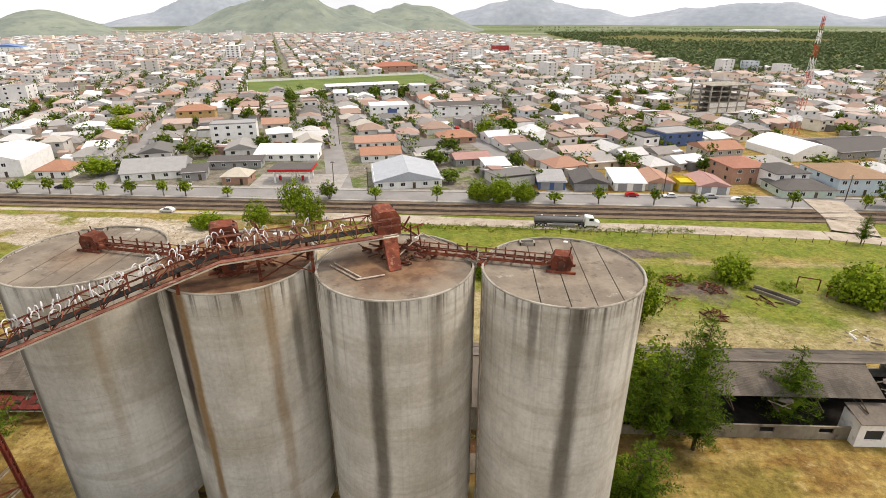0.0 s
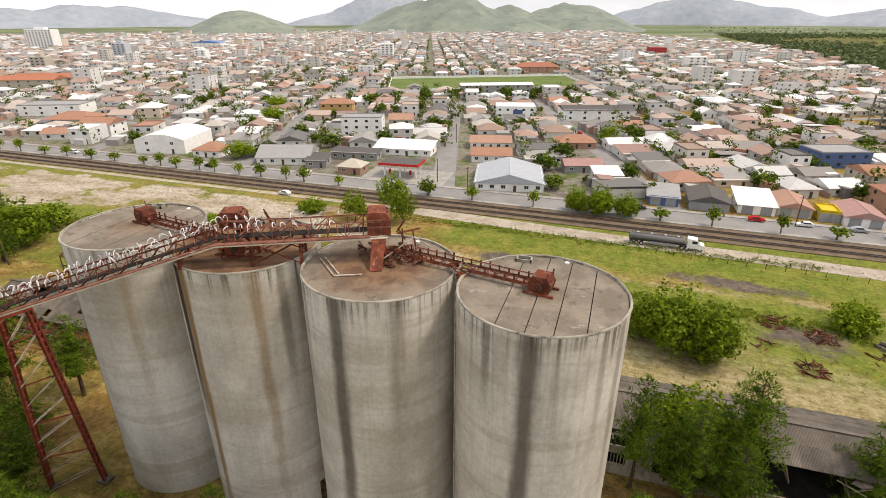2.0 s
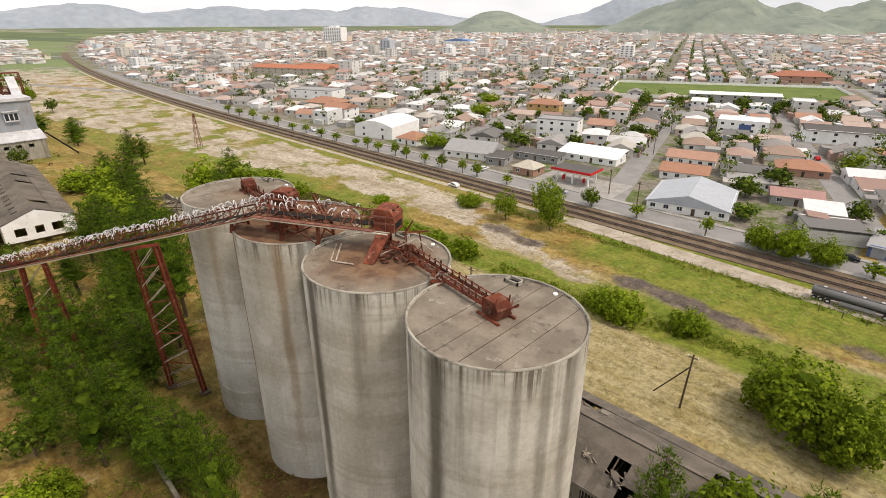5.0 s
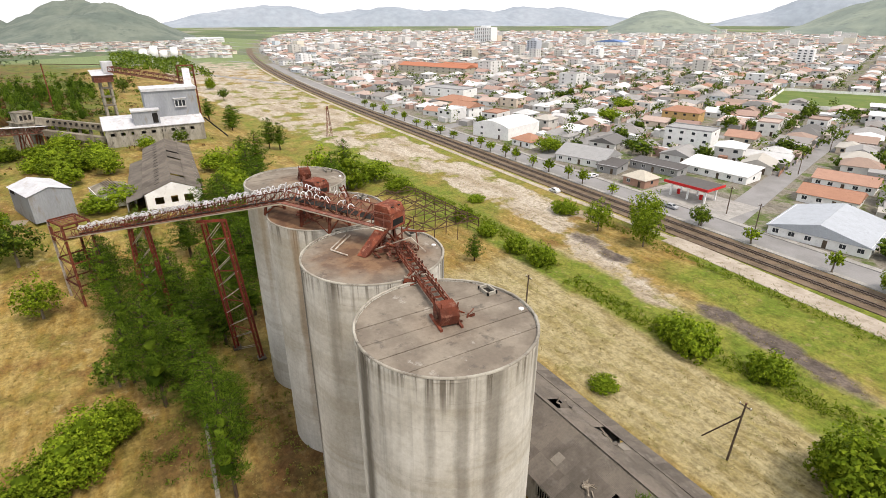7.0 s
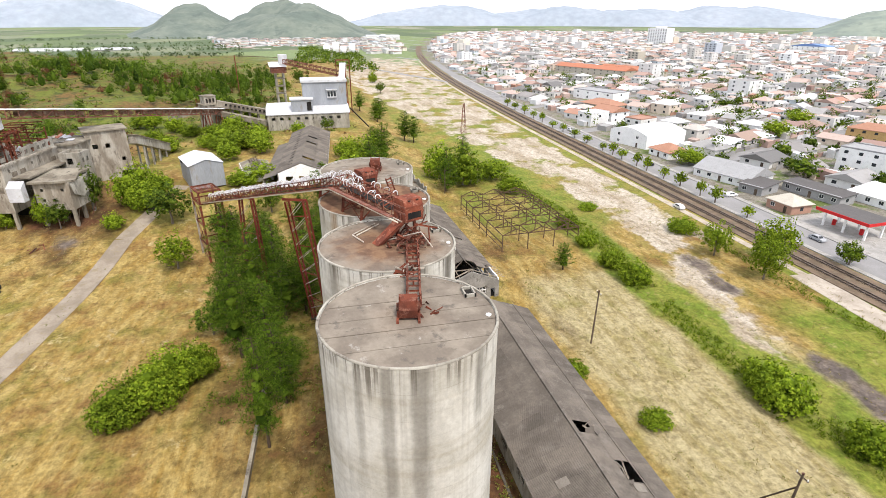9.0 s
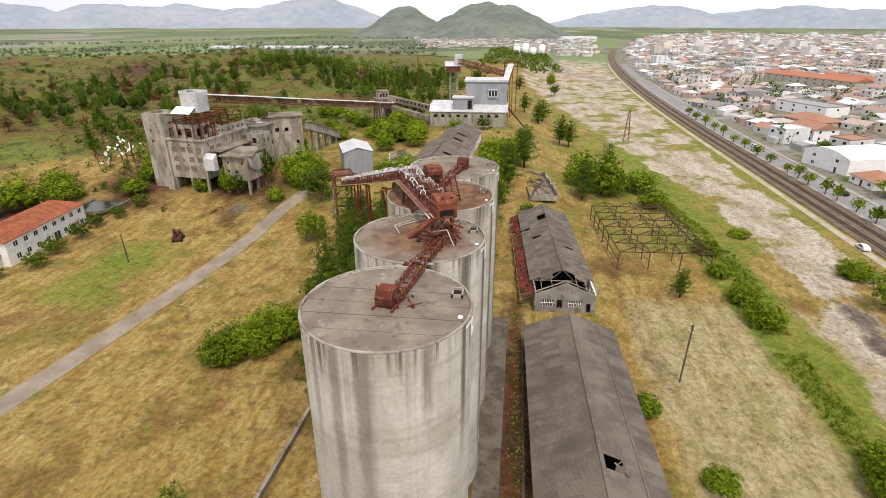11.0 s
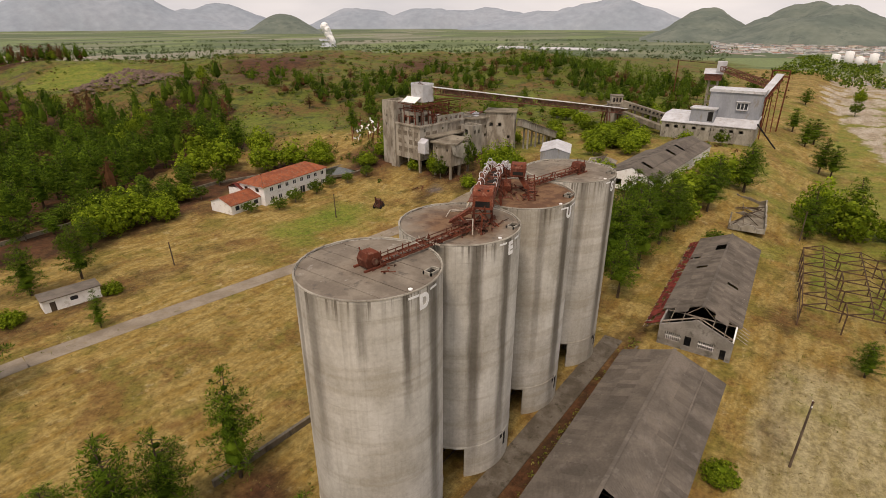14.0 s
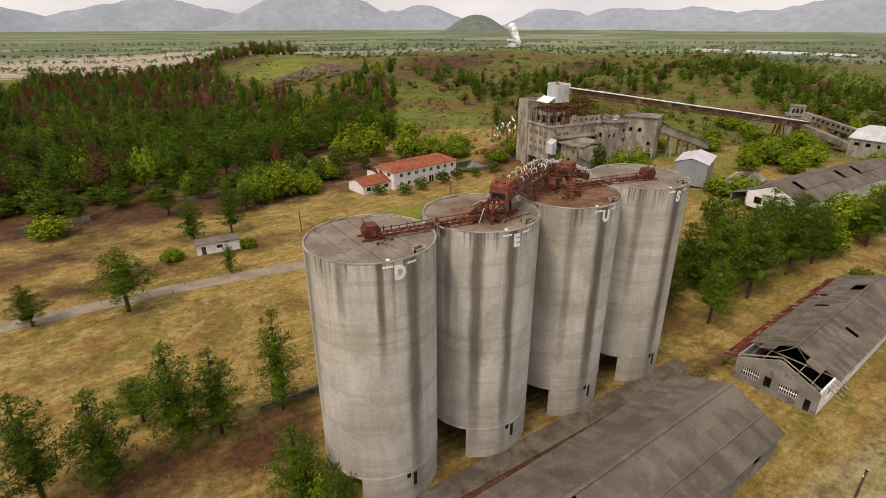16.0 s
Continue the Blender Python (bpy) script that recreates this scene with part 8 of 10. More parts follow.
def plant_tree(key, x, y, h, r, group="", label=None, lean=False, settled=False):
    name, lb, cat, (trunk, crown), ph, pr = tq.choice(PROTO[key])
    if x < -75 and y < 80 and not settled:
        x, y, z, k = up_slope(x, y)
        h, r = h * k, r * k
    z = height_at(x, y)
    ob = tagged(new(name, trunk), label or lb, cat, group) if lean else thing(name, label or lb, cat, (0, 0, 0), group=group)
    ob.matrix_basis = pose(x, y, z - 0.05, tq.uniform(-2, 2), tq.uniform(-2, 2), tq.uniform(0, 360)) @ Matrix.Diagonal((r / pr, r / pr, h / ph, 1))
    if not lean:
        part("trunk", trunk, None, ob)
    part("crown", crown, None, ob)
    return ob


PINES_MEADOW = [(31, -21, 14, 6.4), (47, -25, 9, 3.9), (12, -54, 13, 4.4), (2, -54, 13, 4.2), (-7, -71, 9, 4.6), (14, -80, 11, 5.0), (15, 26, 17, 3.9), (29, 26, 17, 5.0), (24, 26, 14, 4.4), (38, 28, 15, 4.5), (45, 26, 16, 4.7), (19, 45, 12.5, 4.2), (9, -28, 8, 2.1), (33, 17, 8, 4.0), (52, 30, 14, 4.5), (60, 22, 13, 4.4)]
PINES_WEST = [(-16, 28, 19, 3.3), (-28, 29, 13, 3.4), (-39, 22, 20, 4.2), (-54, 23, 19, 4.6), (-69, 25, 16, 4.6), (-71, 16, 18, 4.6), (-54, 28, 16, 4.6), (-82, 22, 14, 5.5), (-96, 31, 12, 5.5), (-52, 33, 13, 4.2), (-42, 26, 13, 3.8), (-63, 27, 16, 4.6), (-74, 36, 14, 5.2), (-60, 18, 13, 4.2), (-48, 18, 11, 3.6), (-66, 33, 14, 4.4), (-88, 15, 12, 4.5), (-57, 33, 12, 5.0), (-50, 29, 12, 5.4), (-44, 25, 12, 5.4), (-37, 27, 11, 4.8), (-31, 28, 10, 4.4), (-25, 30, 8, 3.8), (-64, 38, 12, 5.0), (-73, 39, 12, 5.0), (-79, 42, 12, 5.0), (-60, 40, 7, 3.6), (-34, 31, 6, 3.2)]
PINES_NORTH = [(-70, 45, 22, 5.6), (-79, 48, 19, 5.4), (-88, 44, 18, 5.2), (-98, 48, 19, 5.8), (-110, 49, 15, 5.2), (-104, 42, 16, 5.4), (-62, 49, 14, 4.4), (-113, 36, 15, 5.6), (-120, 40, 14, 5.2), (-84, 39, 16, 5.6), (-93, 40, 15, 5.6), (-76, 42, 14, 5.4), (-134, 53, 14, 5.2), (-163, 59, 17, 6.4), (-125, 79, 15, 5.0), (-137, 88, 16, 5.2), (-269, 73, 12, 6.0), (-202, 82, 12, 4.6), (-150, 52, 14, 5.4), (-261, 70, 13, 4.6), (-207, 78, 14, 5.0), (-188, 58, 11, 5.4), (-59, 92, 7, 2.9)]
PINES_EAST = [(31.5, 61.6, 17.5, 4.6), (18.8, 57.6, 17, 3.4), (25, 58.0, 14, 4.6), (30, 57.0, 11, 4.0), (45, 63.0, 12.5, 4.2), (100, 131, 8, 2.2)]
AIRY = [(-58, 132.5, 10, 4.4), (-44, 134.5, 12, 4.4), (-51, 143, 13, 5.4), (-80, 3, 10, 5.0)]
BROAD_MANY = [(-204, -2, 11, 7.4), (-144, 45, 10, 8.0), (-141, 45, 12, 7.5), (-171, 53, 12, 7.6), (-131, 87, 14, 7.6), (-140, 81, 14, 7.0), (-136, 99, 8, 7.0), (-118, 100, 7, 5.2), (-182, 45, 9, 7), (-122, 47, 12, 7.5)]
BROAD_NEAR = [(25.5, 63.4, 13.5, 6.0), (-13, -78, 12, 7.0), (-22, -81, 12, 7.0), (-30, -78, 9, 5.4), (25, 92, 13, 6.2), (31, 90, 12, 5.2), (21, 94.5, 9, 4.4), (-29, 10.5, 8, 4.6), (-26, 6.5, 7.5, 4.3), (-33, 12.5, 8, 4.5), (-35, 15.5, 7, 3.9)]
BROAD_SOUTH = [(-74, -114, 14, 7.6), (-83, -100, 12, 7.6), (-96, -98, 11, 7.0), (-104, -90, 8, 5.6), (-77, -136, 14, 7.0), (-100, -126, 13, 7.0), (-112, -100, 9, 6.0), (-128, -76, 10, 5.6), (-139, -82, 11, 6.0), (-112, -72, 7, 4.6), (-60, -112, 12, 7), (-131, -24, 13, 5.6), (-137, -17, 10, 5.0), (-126, -18, 9, 5.0), (-142, -24, 12, 5.4), (-118, -52, 6, 3.0), (-215, -10, 10, 7), (-225, 4, 9, 6), (-196, 8, 9, 6), (-186, -4, 9, 5.5), (-238, -8, 11, 7), (44, -79, 7, 6.0)]
BUSHES = [(-58, 104.2, 5.0, 3.4), (-50, 105, 5.5, 4.0), (-12, 105.4, 5.0, 3.8), (-7, 104.2, 6.5, 4.6), (4, 108.5, 5.0, 3.8), (-8, 83, 2.4, 2.6), (58, 109.5, 6.0, 4.6), (80, 100, 8.5, 6.6), (-74, 135, 4.5, 4.6), (-97, 118, 2.4, 3.2), (-71, 104, 4, 3.0), (-84, 105, 5, 3.6), (19, -43, 3.6, 2.8), (1, -41, 3, 2.4), (88, 94, 7, 5.4), (-21.5, 76.6, 2.6, 2.6), (17.6, 47.6, 7.0, 3.4)]
MIDTREES = [(-112, -7, 13, 6.4), (-46, 160, 7, 3.2), (-48, 16, 7, 3.6), (-115, -37, 9, 3.4), (-64, -59, 5, 3.2), (-74, -60, 5.5, 3.0), (-56, -57, 4.5, 3.0), (-82, -62, 5, 2.6), (-49, -62, 4, 2.6), (-90, -61, 4.5, 2.4), (127, 160, 10, 4.4), (-116, 20, 10, 4), (-99, 10, 8, 4), (-101, -62, 4.5, 3), (-240, 38, 8, 4), (-105, 60, 5, 3), (-42, -98, 8, 3.6), (-52, -104, 9, 3.8), (-36, -92, 6, 3.2), (-60, -96, 7, 3.2), (-47, -86, 5, 3.0), (-2, -70, 8, 3.0)]
for rows_, key, grp in ((PINES_MEADOW, "pine", "pines in the meadow"), (PINES_WEST, "pine", "pines under the conveyor"), (PINES_NORTH, "pine", "pines beyond the silos"), (PINES_EAST, "pine", "pines by the long store"), (AIRY, "airy", "open trees of the yard"), (BROAD_MANY, "broad", "leafy trees of the yard"), (BROAD_NEAR, "full", "leafy trees near the silos"), (BROAD_SOUTH, "broad", "leafy trees along the wood"), (BUSHES, "bush", "bushes along the ditch"), (MIDTREES, "mid", "thin trees of the yard")):
    for x, y, h, r in rows_:
        plant_tree(key, x, y, h, r, grp)
# green growth round the mill and the upper yard
UPPER = [(-173, -18, 7, 5.5), (-187, -25, 7, 4.5), (-198, -5, 6, 6), (-179, -4, 6, 5), (-173, 2, 6, 6), (-176, 9, 6, 6.5), (-179, 15, 7, 6), (-203, -15, 6, 5), (-212, -23, 8, 5), (-221, -34, 8, 5), (-223, -40, 7, 5), (-224, 6, 8, 5), (-274, -9, 7, 6), (-262, -2, 6, 5), (-155, -28, 6, 3.5), (-139, -32, 7, 4.5), (-113, -24, 14, 3.4), (-124, 14, 6, 5), (-127, 20, 7, 5), (-211, 26, 6, 4), (-197, 30, 6, 4), (-106, -33, 9, 3.0), (-102, -16, 5, 3)]
for k, (x, y, h, r) in enumerate(UPPER):
    plant_tree("broad" if h < 9 or k % 2 else "mid", x, y, h, r, "leafy trees of the upper yard", settled=True)
# the pine wood on the south side
wq = random.Random(5)
made = []
while len(made) < 178:
    x, y = wq.uniform(-110, 122), wq.uniform(-215, -98)
    if not wooded(np.array(x), np.array(y)) or y < -150 - 0.25 * (60 - x) - wq.uniform(0, 60):
        continue
    if any((x - a) ** 2 + (y - b) ** 2 < 30 for a, b in made):
        continue
    made.append((x, y))
    plant_tree("dead" if wq.random() < 0.06 else ("broad" if wq.random() < 0.05 else "wood"), x, y, wq.uniform(11, 17), wq.uniform(4.2, 5.6), "pine wood", lean=True)
# shrubs along its edge, in the yard and on the ridge
for k in range(62):
    x = wq.uniform(-50, 100)
    y = -88 - wq.uniform(0, 14) - (wq.uniform(0, 34) if x > 5 else 0)
    plant_tree(wq.choice(("mid", "mid", "wood", "mid", "wood", "broad")), x, y, wq.uniform(4, 9.5), wq.uniform(3, 5.6), "shrubs at the edge of the wood")
made2 = []
while len(made2) < 20:
    x, y = wq.uniform(-560, -125), wq.uniform(-330, 60)
    if (x > -270 and y > -55) or (x > -160 and y > -80) or y > -20 - 0.1 * (x + 250) * -1 + 40:
        continue
    if any((x - a) ** 2 + (y - b) ** 2 < 60 for a, b in made2):
        continue
    made2.append((x, y))
    plant_tree(wq.choice(("wood", "pine", "wood", "mid", "dead")), x, y, wq.uniform(7, 16), wq.uniform(3.2, 5.6), "scattered trees on the ridge", lean=True)
for x, y in ((-330, 40), (-300, 62), (-420, 60), (-455, 90), (-380, 88), (-290, 20), (-310, -20), (-410, 10), (-470, 20), (-350, -40)):
    plant_tree(wq.choice(("pine", "mid", "broad")), x, y, wq.uniform(8, 13), wq.uniform(3, 6), "trees of the far yard")


def scatter_leaves(name, pts, radii, per, size, material, label, category, flat=0.6, spiky=False, narrow=0.55, seed=1):
    ob = new(name, leaf_mesh(name, pts, radii, per, size, material, seed, flat, narrow, spiky))
    return tagged(ob, label, category, kind="stuff")


gq = np.random.default_rng(17)


def on_ground(x, y, lift=0.0):
    return np.stack([x, y, ground_height(x, y) + lift], 1)


# the rest of the wood, too many trees to count
def wood_crowns(name, xs, ys, hs, rs, clumps, per, size, material, label, seed, narrow=0.34):
    """Many tapering crowns joined in one mass: clumps on whorls round each stem."""
    g = np.random.default_rng(seed)
    n = len(xs)
    f = np.tile((np.arange(clumps) + 0.5) / clumps, (n, 1)) + g.normal(0, 0.03, (n, clumps))
    f = np.clip(f, 0, 1)
    ang = g.uniform(0, 6.283, (n, clumps))
    reach = rs[:, None] * np.sqrt(np.clip(1 - ((f - 0.22) / 0.80) ** 2, 0.02, 1)) * g.uniform(0.35, 1.0, (n, clumps))
    cx, cy = xs[:, None] + np.cos(ang) * reach, ys[:, None] + np.sin(ang) * reach
    cz = ground_height(xs, ys)[:, None] + hs[:, None] * (0.32 + 0.68 * f)
    pts = np.stack([cx, cy, cz], -1).reshape(-1, 3)
    ob = scatter_leaves(name, pts, g.uniform(0.5, 1.0, len(pts)), per, size, material, label, "woods", 0.8, True, narrow, seed=seed)
    cone = Shape()
    for x, y, h, r in zip(xs, ys, hs, rs):
        z = height_at(x, y)
        cone.tube([(x, y, z + h * 0.24), (x, y, z + h * 0.36), (x, y, z + h * 0.62), (x, y, z + h * 0.93)], [r * 0.15, r * 0.45, r * 0.40, r * 0.05], 6, cap=False)
    hearts = solid(name + "_hearts", cone, material, label, "woods", kind="stuff")
    return ob


bx, by = gq.uniform(-180, 190, 4600), gq.uniform(-565, -98, 4600)
ins = wooded(bx, by) > 0.5
bx, by = bx[ins], by[ins]
kept = []
for x, y in zip(bx, by):
    if all((x - a) ** 2 + (y - b) ** 2 > 20 for a, b in made if abs(x - a) < 5) and all((x - a) ** 2 + (y - b) ** 2 > (38 if y > -250 else 52) for a, b in kept if abs(x - a) < 8):
        kept.append((x, y))
bx, by = np.array([p[0] for p in kept]), np.array([p[1] for p in kept])
bh, br = gq.uniform(8, 14, len(bx)), gq.uniform(3.6, 5.2, len(bx))
brown = gq.random(len(bx)) < np.where(by < -230, 0.42, 0.07)
leafy = ~brown & (gq.random(len(bx)) < 0.08)
rest = ~brown & ~leafy
wood_crowns("deep_wood", bx[rest], by[rest], bh[rest], br[rest], 30, 9, 1.0, NEEDLE, "dark crowns of the deep pine wood", 41)
wood_crowns("deep_wood", bx[brown], by[brown], bh[brown], br[brown] * 0.85, 30, 10, 0.95, DEADLEAF, "browned crowns of the deep pine wood", 42)
wood_crowns("deep_wood", bx[leafy], by[leafy], bh[leafy] * 0.8, br[leafy], 36, 8, 1.0, LEAF, "bright leafy crowns among the pines", 47, 0.6)
trk = Shape()
for x, y, h in zip(bx, by, bh):
    z = height_at(x, y)
    trk.tube([(x, y, z - 0.3), (x, y, z + h * 0.8)], [0.2, 0.1], 4, cap=False)
solid("deep_wood_trunks", trk, BARK, "bare trunks of the deep pine wood", "woods", kind="stuff")
# the uneven wood behind the mill
mx, my = gq.uniform(-440, -165, 900), gq.uniform(-260, 10, 900)
line_ = (my + 0.62 * (mx + 300))
ins = (line_ > -165) & (line_ < 40) & (mx < -150 - 0.25 * (my + 100)) & ~((mx > -262) & (my > -62)) & (np.sin(mx / 31) + np.cos(my / 23) + 0.6 * np.sin((mx - my) / 13) > -0.75)
mx, my = mx[ins], my[ins]
mh, mr, mk = gq.uniform(4.5, 10.5, len(mx)), gq.uniform(2.6, 4.6, len(mx)), gq.random(len(mx))
wood_crowns("mill_wood", mx[mk < 0.55], my[mk < 0.55], mh[mk < 0.55], mr[mk < 0.55], 20, 9, 1.0, NEEDLE, "dark pines of the uneven wood behind the mill", 51)
wood_crowns("mill_wood", mx[(mk >= 0.55) & (mk < 0.8)], my[(mk >= 0.55) & (mk < 0.8)], mh[(mk >= 0.55) & (mk < 0.8)] * 0.7, mr[(mk >= 0.55) & (mk < 0.8)], 18, 9, 0.9, LEAF_MID, "leafy trees of the uneven wood behind the mill", 52, 0.6)
wood_crowns("mill_wood", mx[mk >= 0.8], my[mk >= 0.8], mh[mk >= 0.8] * 0.55, mr[mk >= 0.8], 18, 9, 0.9, DEADLEAF, "rust-brown thickets of the wood behind the mill", 53)
# heap of dark boulders on the ridge
rq = random.Random(61)
heap = Shape()
for k in range(260):
    a, d = rq.uniform(0, 6.28), rq.random() ** 0.6
    x, y = -124 + 34 * d * math.cos(a), -286 + 26 * d * math.sin(a)
    z = height_at(x, y) + 7.0 * (1 - d) ** 1.2
    r = rq.uniform(0.9, 2.8)
    c = Vector((x, y, z))
    dirs = [(1, 0, 0), (0.3, 0.9, 0.1), (-0.7, 0.7, 0), (-0.9, -0.4, 0.1), (0, -1, 0), (0.8, -0.6, 0), (0.1, 0.1, 0.8)]
    ps = [c + Vector(v) * r * rq.uniform(0.7, 1.2) for v in dirs]
    heap.add([tuple(p) for p in ps], [(0, 1, 6), (1, 2, 6), (2, 3, 6), (3, 4, 6), (4, 5, 6), (5, 0, 6)])
solid("rock_heap", heap, surface("brown_boulders", (0.20, 0.145, 0.115), (0.11, 0.075, 0.06), 0.6, 0.95, 3, stain=(0.06, 0.045, 0.038)), "heap of dark boulders and rubble on the ridge", "rocks", kind="stuff")
a2, r2 = np.radians(gq.uniform(-165, -92, 900)), gq.uniform(215, 620, 900)
rx, ry = 20 + np.sin(a2) * r2, 60 + np.cos(a2) * r2
thick = (np.sin(rx / 41) + np.cos(ry / 37) + 0.8 * np.sin((rx + ry) / 23) > 0.1) & ~((rx > -280) & (ry > -45)) & (wooded(rx, ry) < 0.5) & ~((rx > -75) & (ry > -330))
for mt, lbl, sd2, share, hi in ((NEEDLE, "dark pines in groups on the ridge", 43, 0.12, 4.2), (LEAF_MID, "green thickets on the ridge", 44, 0.6, 1.6), (DEADLEAF, "brown thickets on the ridge", 45, 0.2, 1.2)):
    pick = thick & (gq.random(900) < share)
    n2 = int(pick.sum())
    scatter_leaves("ridge_trees", on_ground(rx[pick] + gq.normal(0, 4, n2), ry[pick] + gq.normal(0, 4, n2), hi), gq.uniform(1.6, 3.2, n2), 60, 1.05, mt, lbl, "woods", 1.3 if hi > 4 else 0.5, seed=sd2)
# thicket close behind the mill and round the yard buildings
kx, ky = gq.uniform(-240, -128, 150), gq.uniform(-110, -52, 150)
scatter_leaves("mill_thicket", on_ground(kx, ky, 2.5), gq.uniform(1.8, 3.6, 150), 70, 0.75, LEAF_MID, "dense thicket behind the mill ruin", "woods", 0.9, seed=46)
kx, ky = gq.normal(-112, 13, 90), gq.normal(-72, 9, 90)
dryk = (kx < -100) | (np.hypot((kx + 95) / 10, (ky + 68.5) / 8) > 1.15)
scatter_leaves("pond_thicket", on_ground(kx[dryk], ky[dryk], 0.9), gq.uniform(0.8, 2.0, int(dryk.sum())), 60, 0.5, LEAF_MID, "dark rank undergrowth round the pond and the mill", "undergrowth", 0.9, seed=48)
kx, ky = gq.normal(-420, 60, 110), gq.normal(-95, 42, 110)
scatter_leaves("ridge_grove", on_ground(kx, ky, 5.0), gq.uniform(2.5, 4.6, 110), 90, 1.1, NEEDLE, "grove of dark trees beyond the mill", "woods", 1.3, seed=49)
# scrub over the ridge
a, rr = np.radians(gq.uniform(-200, -92, 2600)), gq.uniform(210, 640, 2600)
sx_, sy_ = 20 + np.sin(a) * rr, 60 + np.cos(a) * rr
scatter_leaves("ridge_scrub", on_ground(sx_, sy_, 0.4), gq.uniform(1.4, 4.2, 2600), 13, 1.0, LEAF_MID, "low green and brown scrub over the ridge", "scrub", 0.38, seed=2)
sel = gq.random(2600) < 0.3
scatter_leaves("dry_scrub", on_ground(sx_[sel] + 5, sy_[sel] + 4, 0.4), gq.uniform(0.8, 2.0, int(sel.sum())), 9, 1.0, DEADLEAF, "brown dry scrub over the ridge", "scrub", 0.5, seed=3)
# hedge of the ditch: a continuous line of weeds
hx_ = np.concatenate([np.linspace(-150, 70, 620)] * 3)
hx_ = hx_[np.sin(hx_ / 6.5) + 0.8 * np.sin(hx_ / 2.7 + 1.0) > -0.5]
hy_ = 107 + 2.2 * np.sin(hx_ / 17) + gq.uniform(-2.6, 2.6, len(hx_))
scatter_leaves("ditch_hedge", on_ground(hx_, hy_, 0.25), gq.uniform(0.2, 0.55, len(hx_)), 14, 0.55, LEAF, "thick green weeds along the ditch", "weeds", 0.7, True, 0.22, seed=4)
hx_ = np.linspace(-60, 60, 260)
scatter_leaves("verge_weeds", on_ground(hx_, 141.5 - 0.012 * hx_ - 4 + gq.normal(0, 1.0, 260), 0.3), gq.uniform(0.4, 0.9, 260), 22, 0.6, LEAF, "bright green weeds beside the dirt road", "weeds", 0.6, True, 0.22, seed=5)
# tufts of grass over the meadow and the yard
n_t = 9000
tx, ty = gq.uniform(-120, 75, n_t), gq.uniform(-50, 145, n_t)
ok = ~((ty > 36) & (ty < 76) & (tx < 75) & (tx > -50)) & ~((ty > -32) & (ty < -10) & (np.abs(ty + 20.0 + 0.1 * (tx + 20)) < 6))
scatter_leaves("grass_tufts", on_ground(tx[ok], ty[ok], 0.05), gq.uniform(0.2, 0.6, int(ok.sum())), 6, 0.34, STRAW, "dry straw-coloured grass tufts", "grass", 0.5, True, 0.3, seed=6)
n_t = 1500
tx, ty = gq.uniform(-140, 75, n_t), gq.uniform(76, 147, n_t)
scatter_leaves("weed_tufts", on_ground(tx, ty, 0.08), gq.uniform(0.25, 0.8, n_t), 8, 0.4, WEED, "green weed tufts in the grass", "weeds", 0.5, True, 0.2, seed=7)
tx, ty = gq.uniform(-90, 60, 900), gq.uniform(-60, 34, 900)
scatter_leaves("weed_tufts", on_ground(tx, ty, 0.08), gq.uniform(0.2, 0.6, 900), 8, 0.38, WEED, "green weed tufts in the dry meadow", "weeds", 0.5, True, 0.2, seed=8)
# undergrowth below the conveyor
ux_, uy_ = gq.uniform(-88, -22, 420), gq.uniform(18, 46, 420)
ok = (uy_ < 36 - 0.25 * (ux_ + 45)) & (np.sin(ux_ / 5.0) + np.cos(uy_ / 4.0) > -0.6) & (np.hypot(ux_ + 47, uy_ - 36) > 4)
scatter_leaves("undergrowth", on_ground(ux_[ok], uy_[ok], 0.5), gq.uniform(0.5, 1.5, int(ok.sum())), 45, 0.42, LEAF_MID, "dense dark undergrowth below the conveyor", "undergrowth", 0.7, True, 0.3, seed=13)
# weeds at the foot of silos and sheds
tx = gq.uniform(-48, 20, 420)
ty = np.where(gq.random(420) < 0.5, 57.6 + gq.normal(0, 0.8, 420), 35.5 + gq.normal(0, 1.6, 420))
scatter_leaves("foot_weeds", on_ground(tx, ty, 0.15), gq.uniform(0.25, 0.8, 420), 10, 0.36, WEED, "rank weeds along the foot of the silos", "weeds", 0.6, seed=9)
# far woods
fx_, fy_ = gq.uniform(255, 1500, 9000), 590 + 1500 * gq.random(9000) ** 1.7
keep = (fx_ < 620 + 0.85 * (fy_ - 590)) & (np.sin(fx_ / 130) + np.cos(fy_ / 160) > -1.3 + 0.9 * (fy_ > 1250))
scatter_leaves("far_woods", on_ground(fx_[keep], fy_[keep], 3.2), gq.uniform(4, 8, int(keep.sum())), 13, 4.6, FARLEAF, "wide woods beyond the town, green paled for haze", "woods", 0.7, narrow=0.8, seed=10)
az_ = np.radians(gq.uniform(-205, -98, 2600))
r_ = gq.choice([760, 900, 1060, 1300, 1600], 2600) * (1 + 0.05 * np.sin(az_ * 9)) + gq.normal(0, 12, 2600)
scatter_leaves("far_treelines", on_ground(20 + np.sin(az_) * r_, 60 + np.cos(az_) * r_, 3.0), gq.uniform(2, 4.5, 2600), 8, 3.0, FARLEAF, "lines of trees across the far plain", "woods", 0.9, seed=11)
az_ = np.radians(gq.uniform(-8, 32, 1500))
r_ = gq.choice([900, 1150, 1450, 1800, 2300, 2900], 1500) * (1 + 0.06 * np.sin(az_ * 11)) + gq.normal(0, 22, 1500)
kx, ky = 20 + np.sin(az_) * r_, 60 + np.cos(az_) * r_
keep = kx > 265
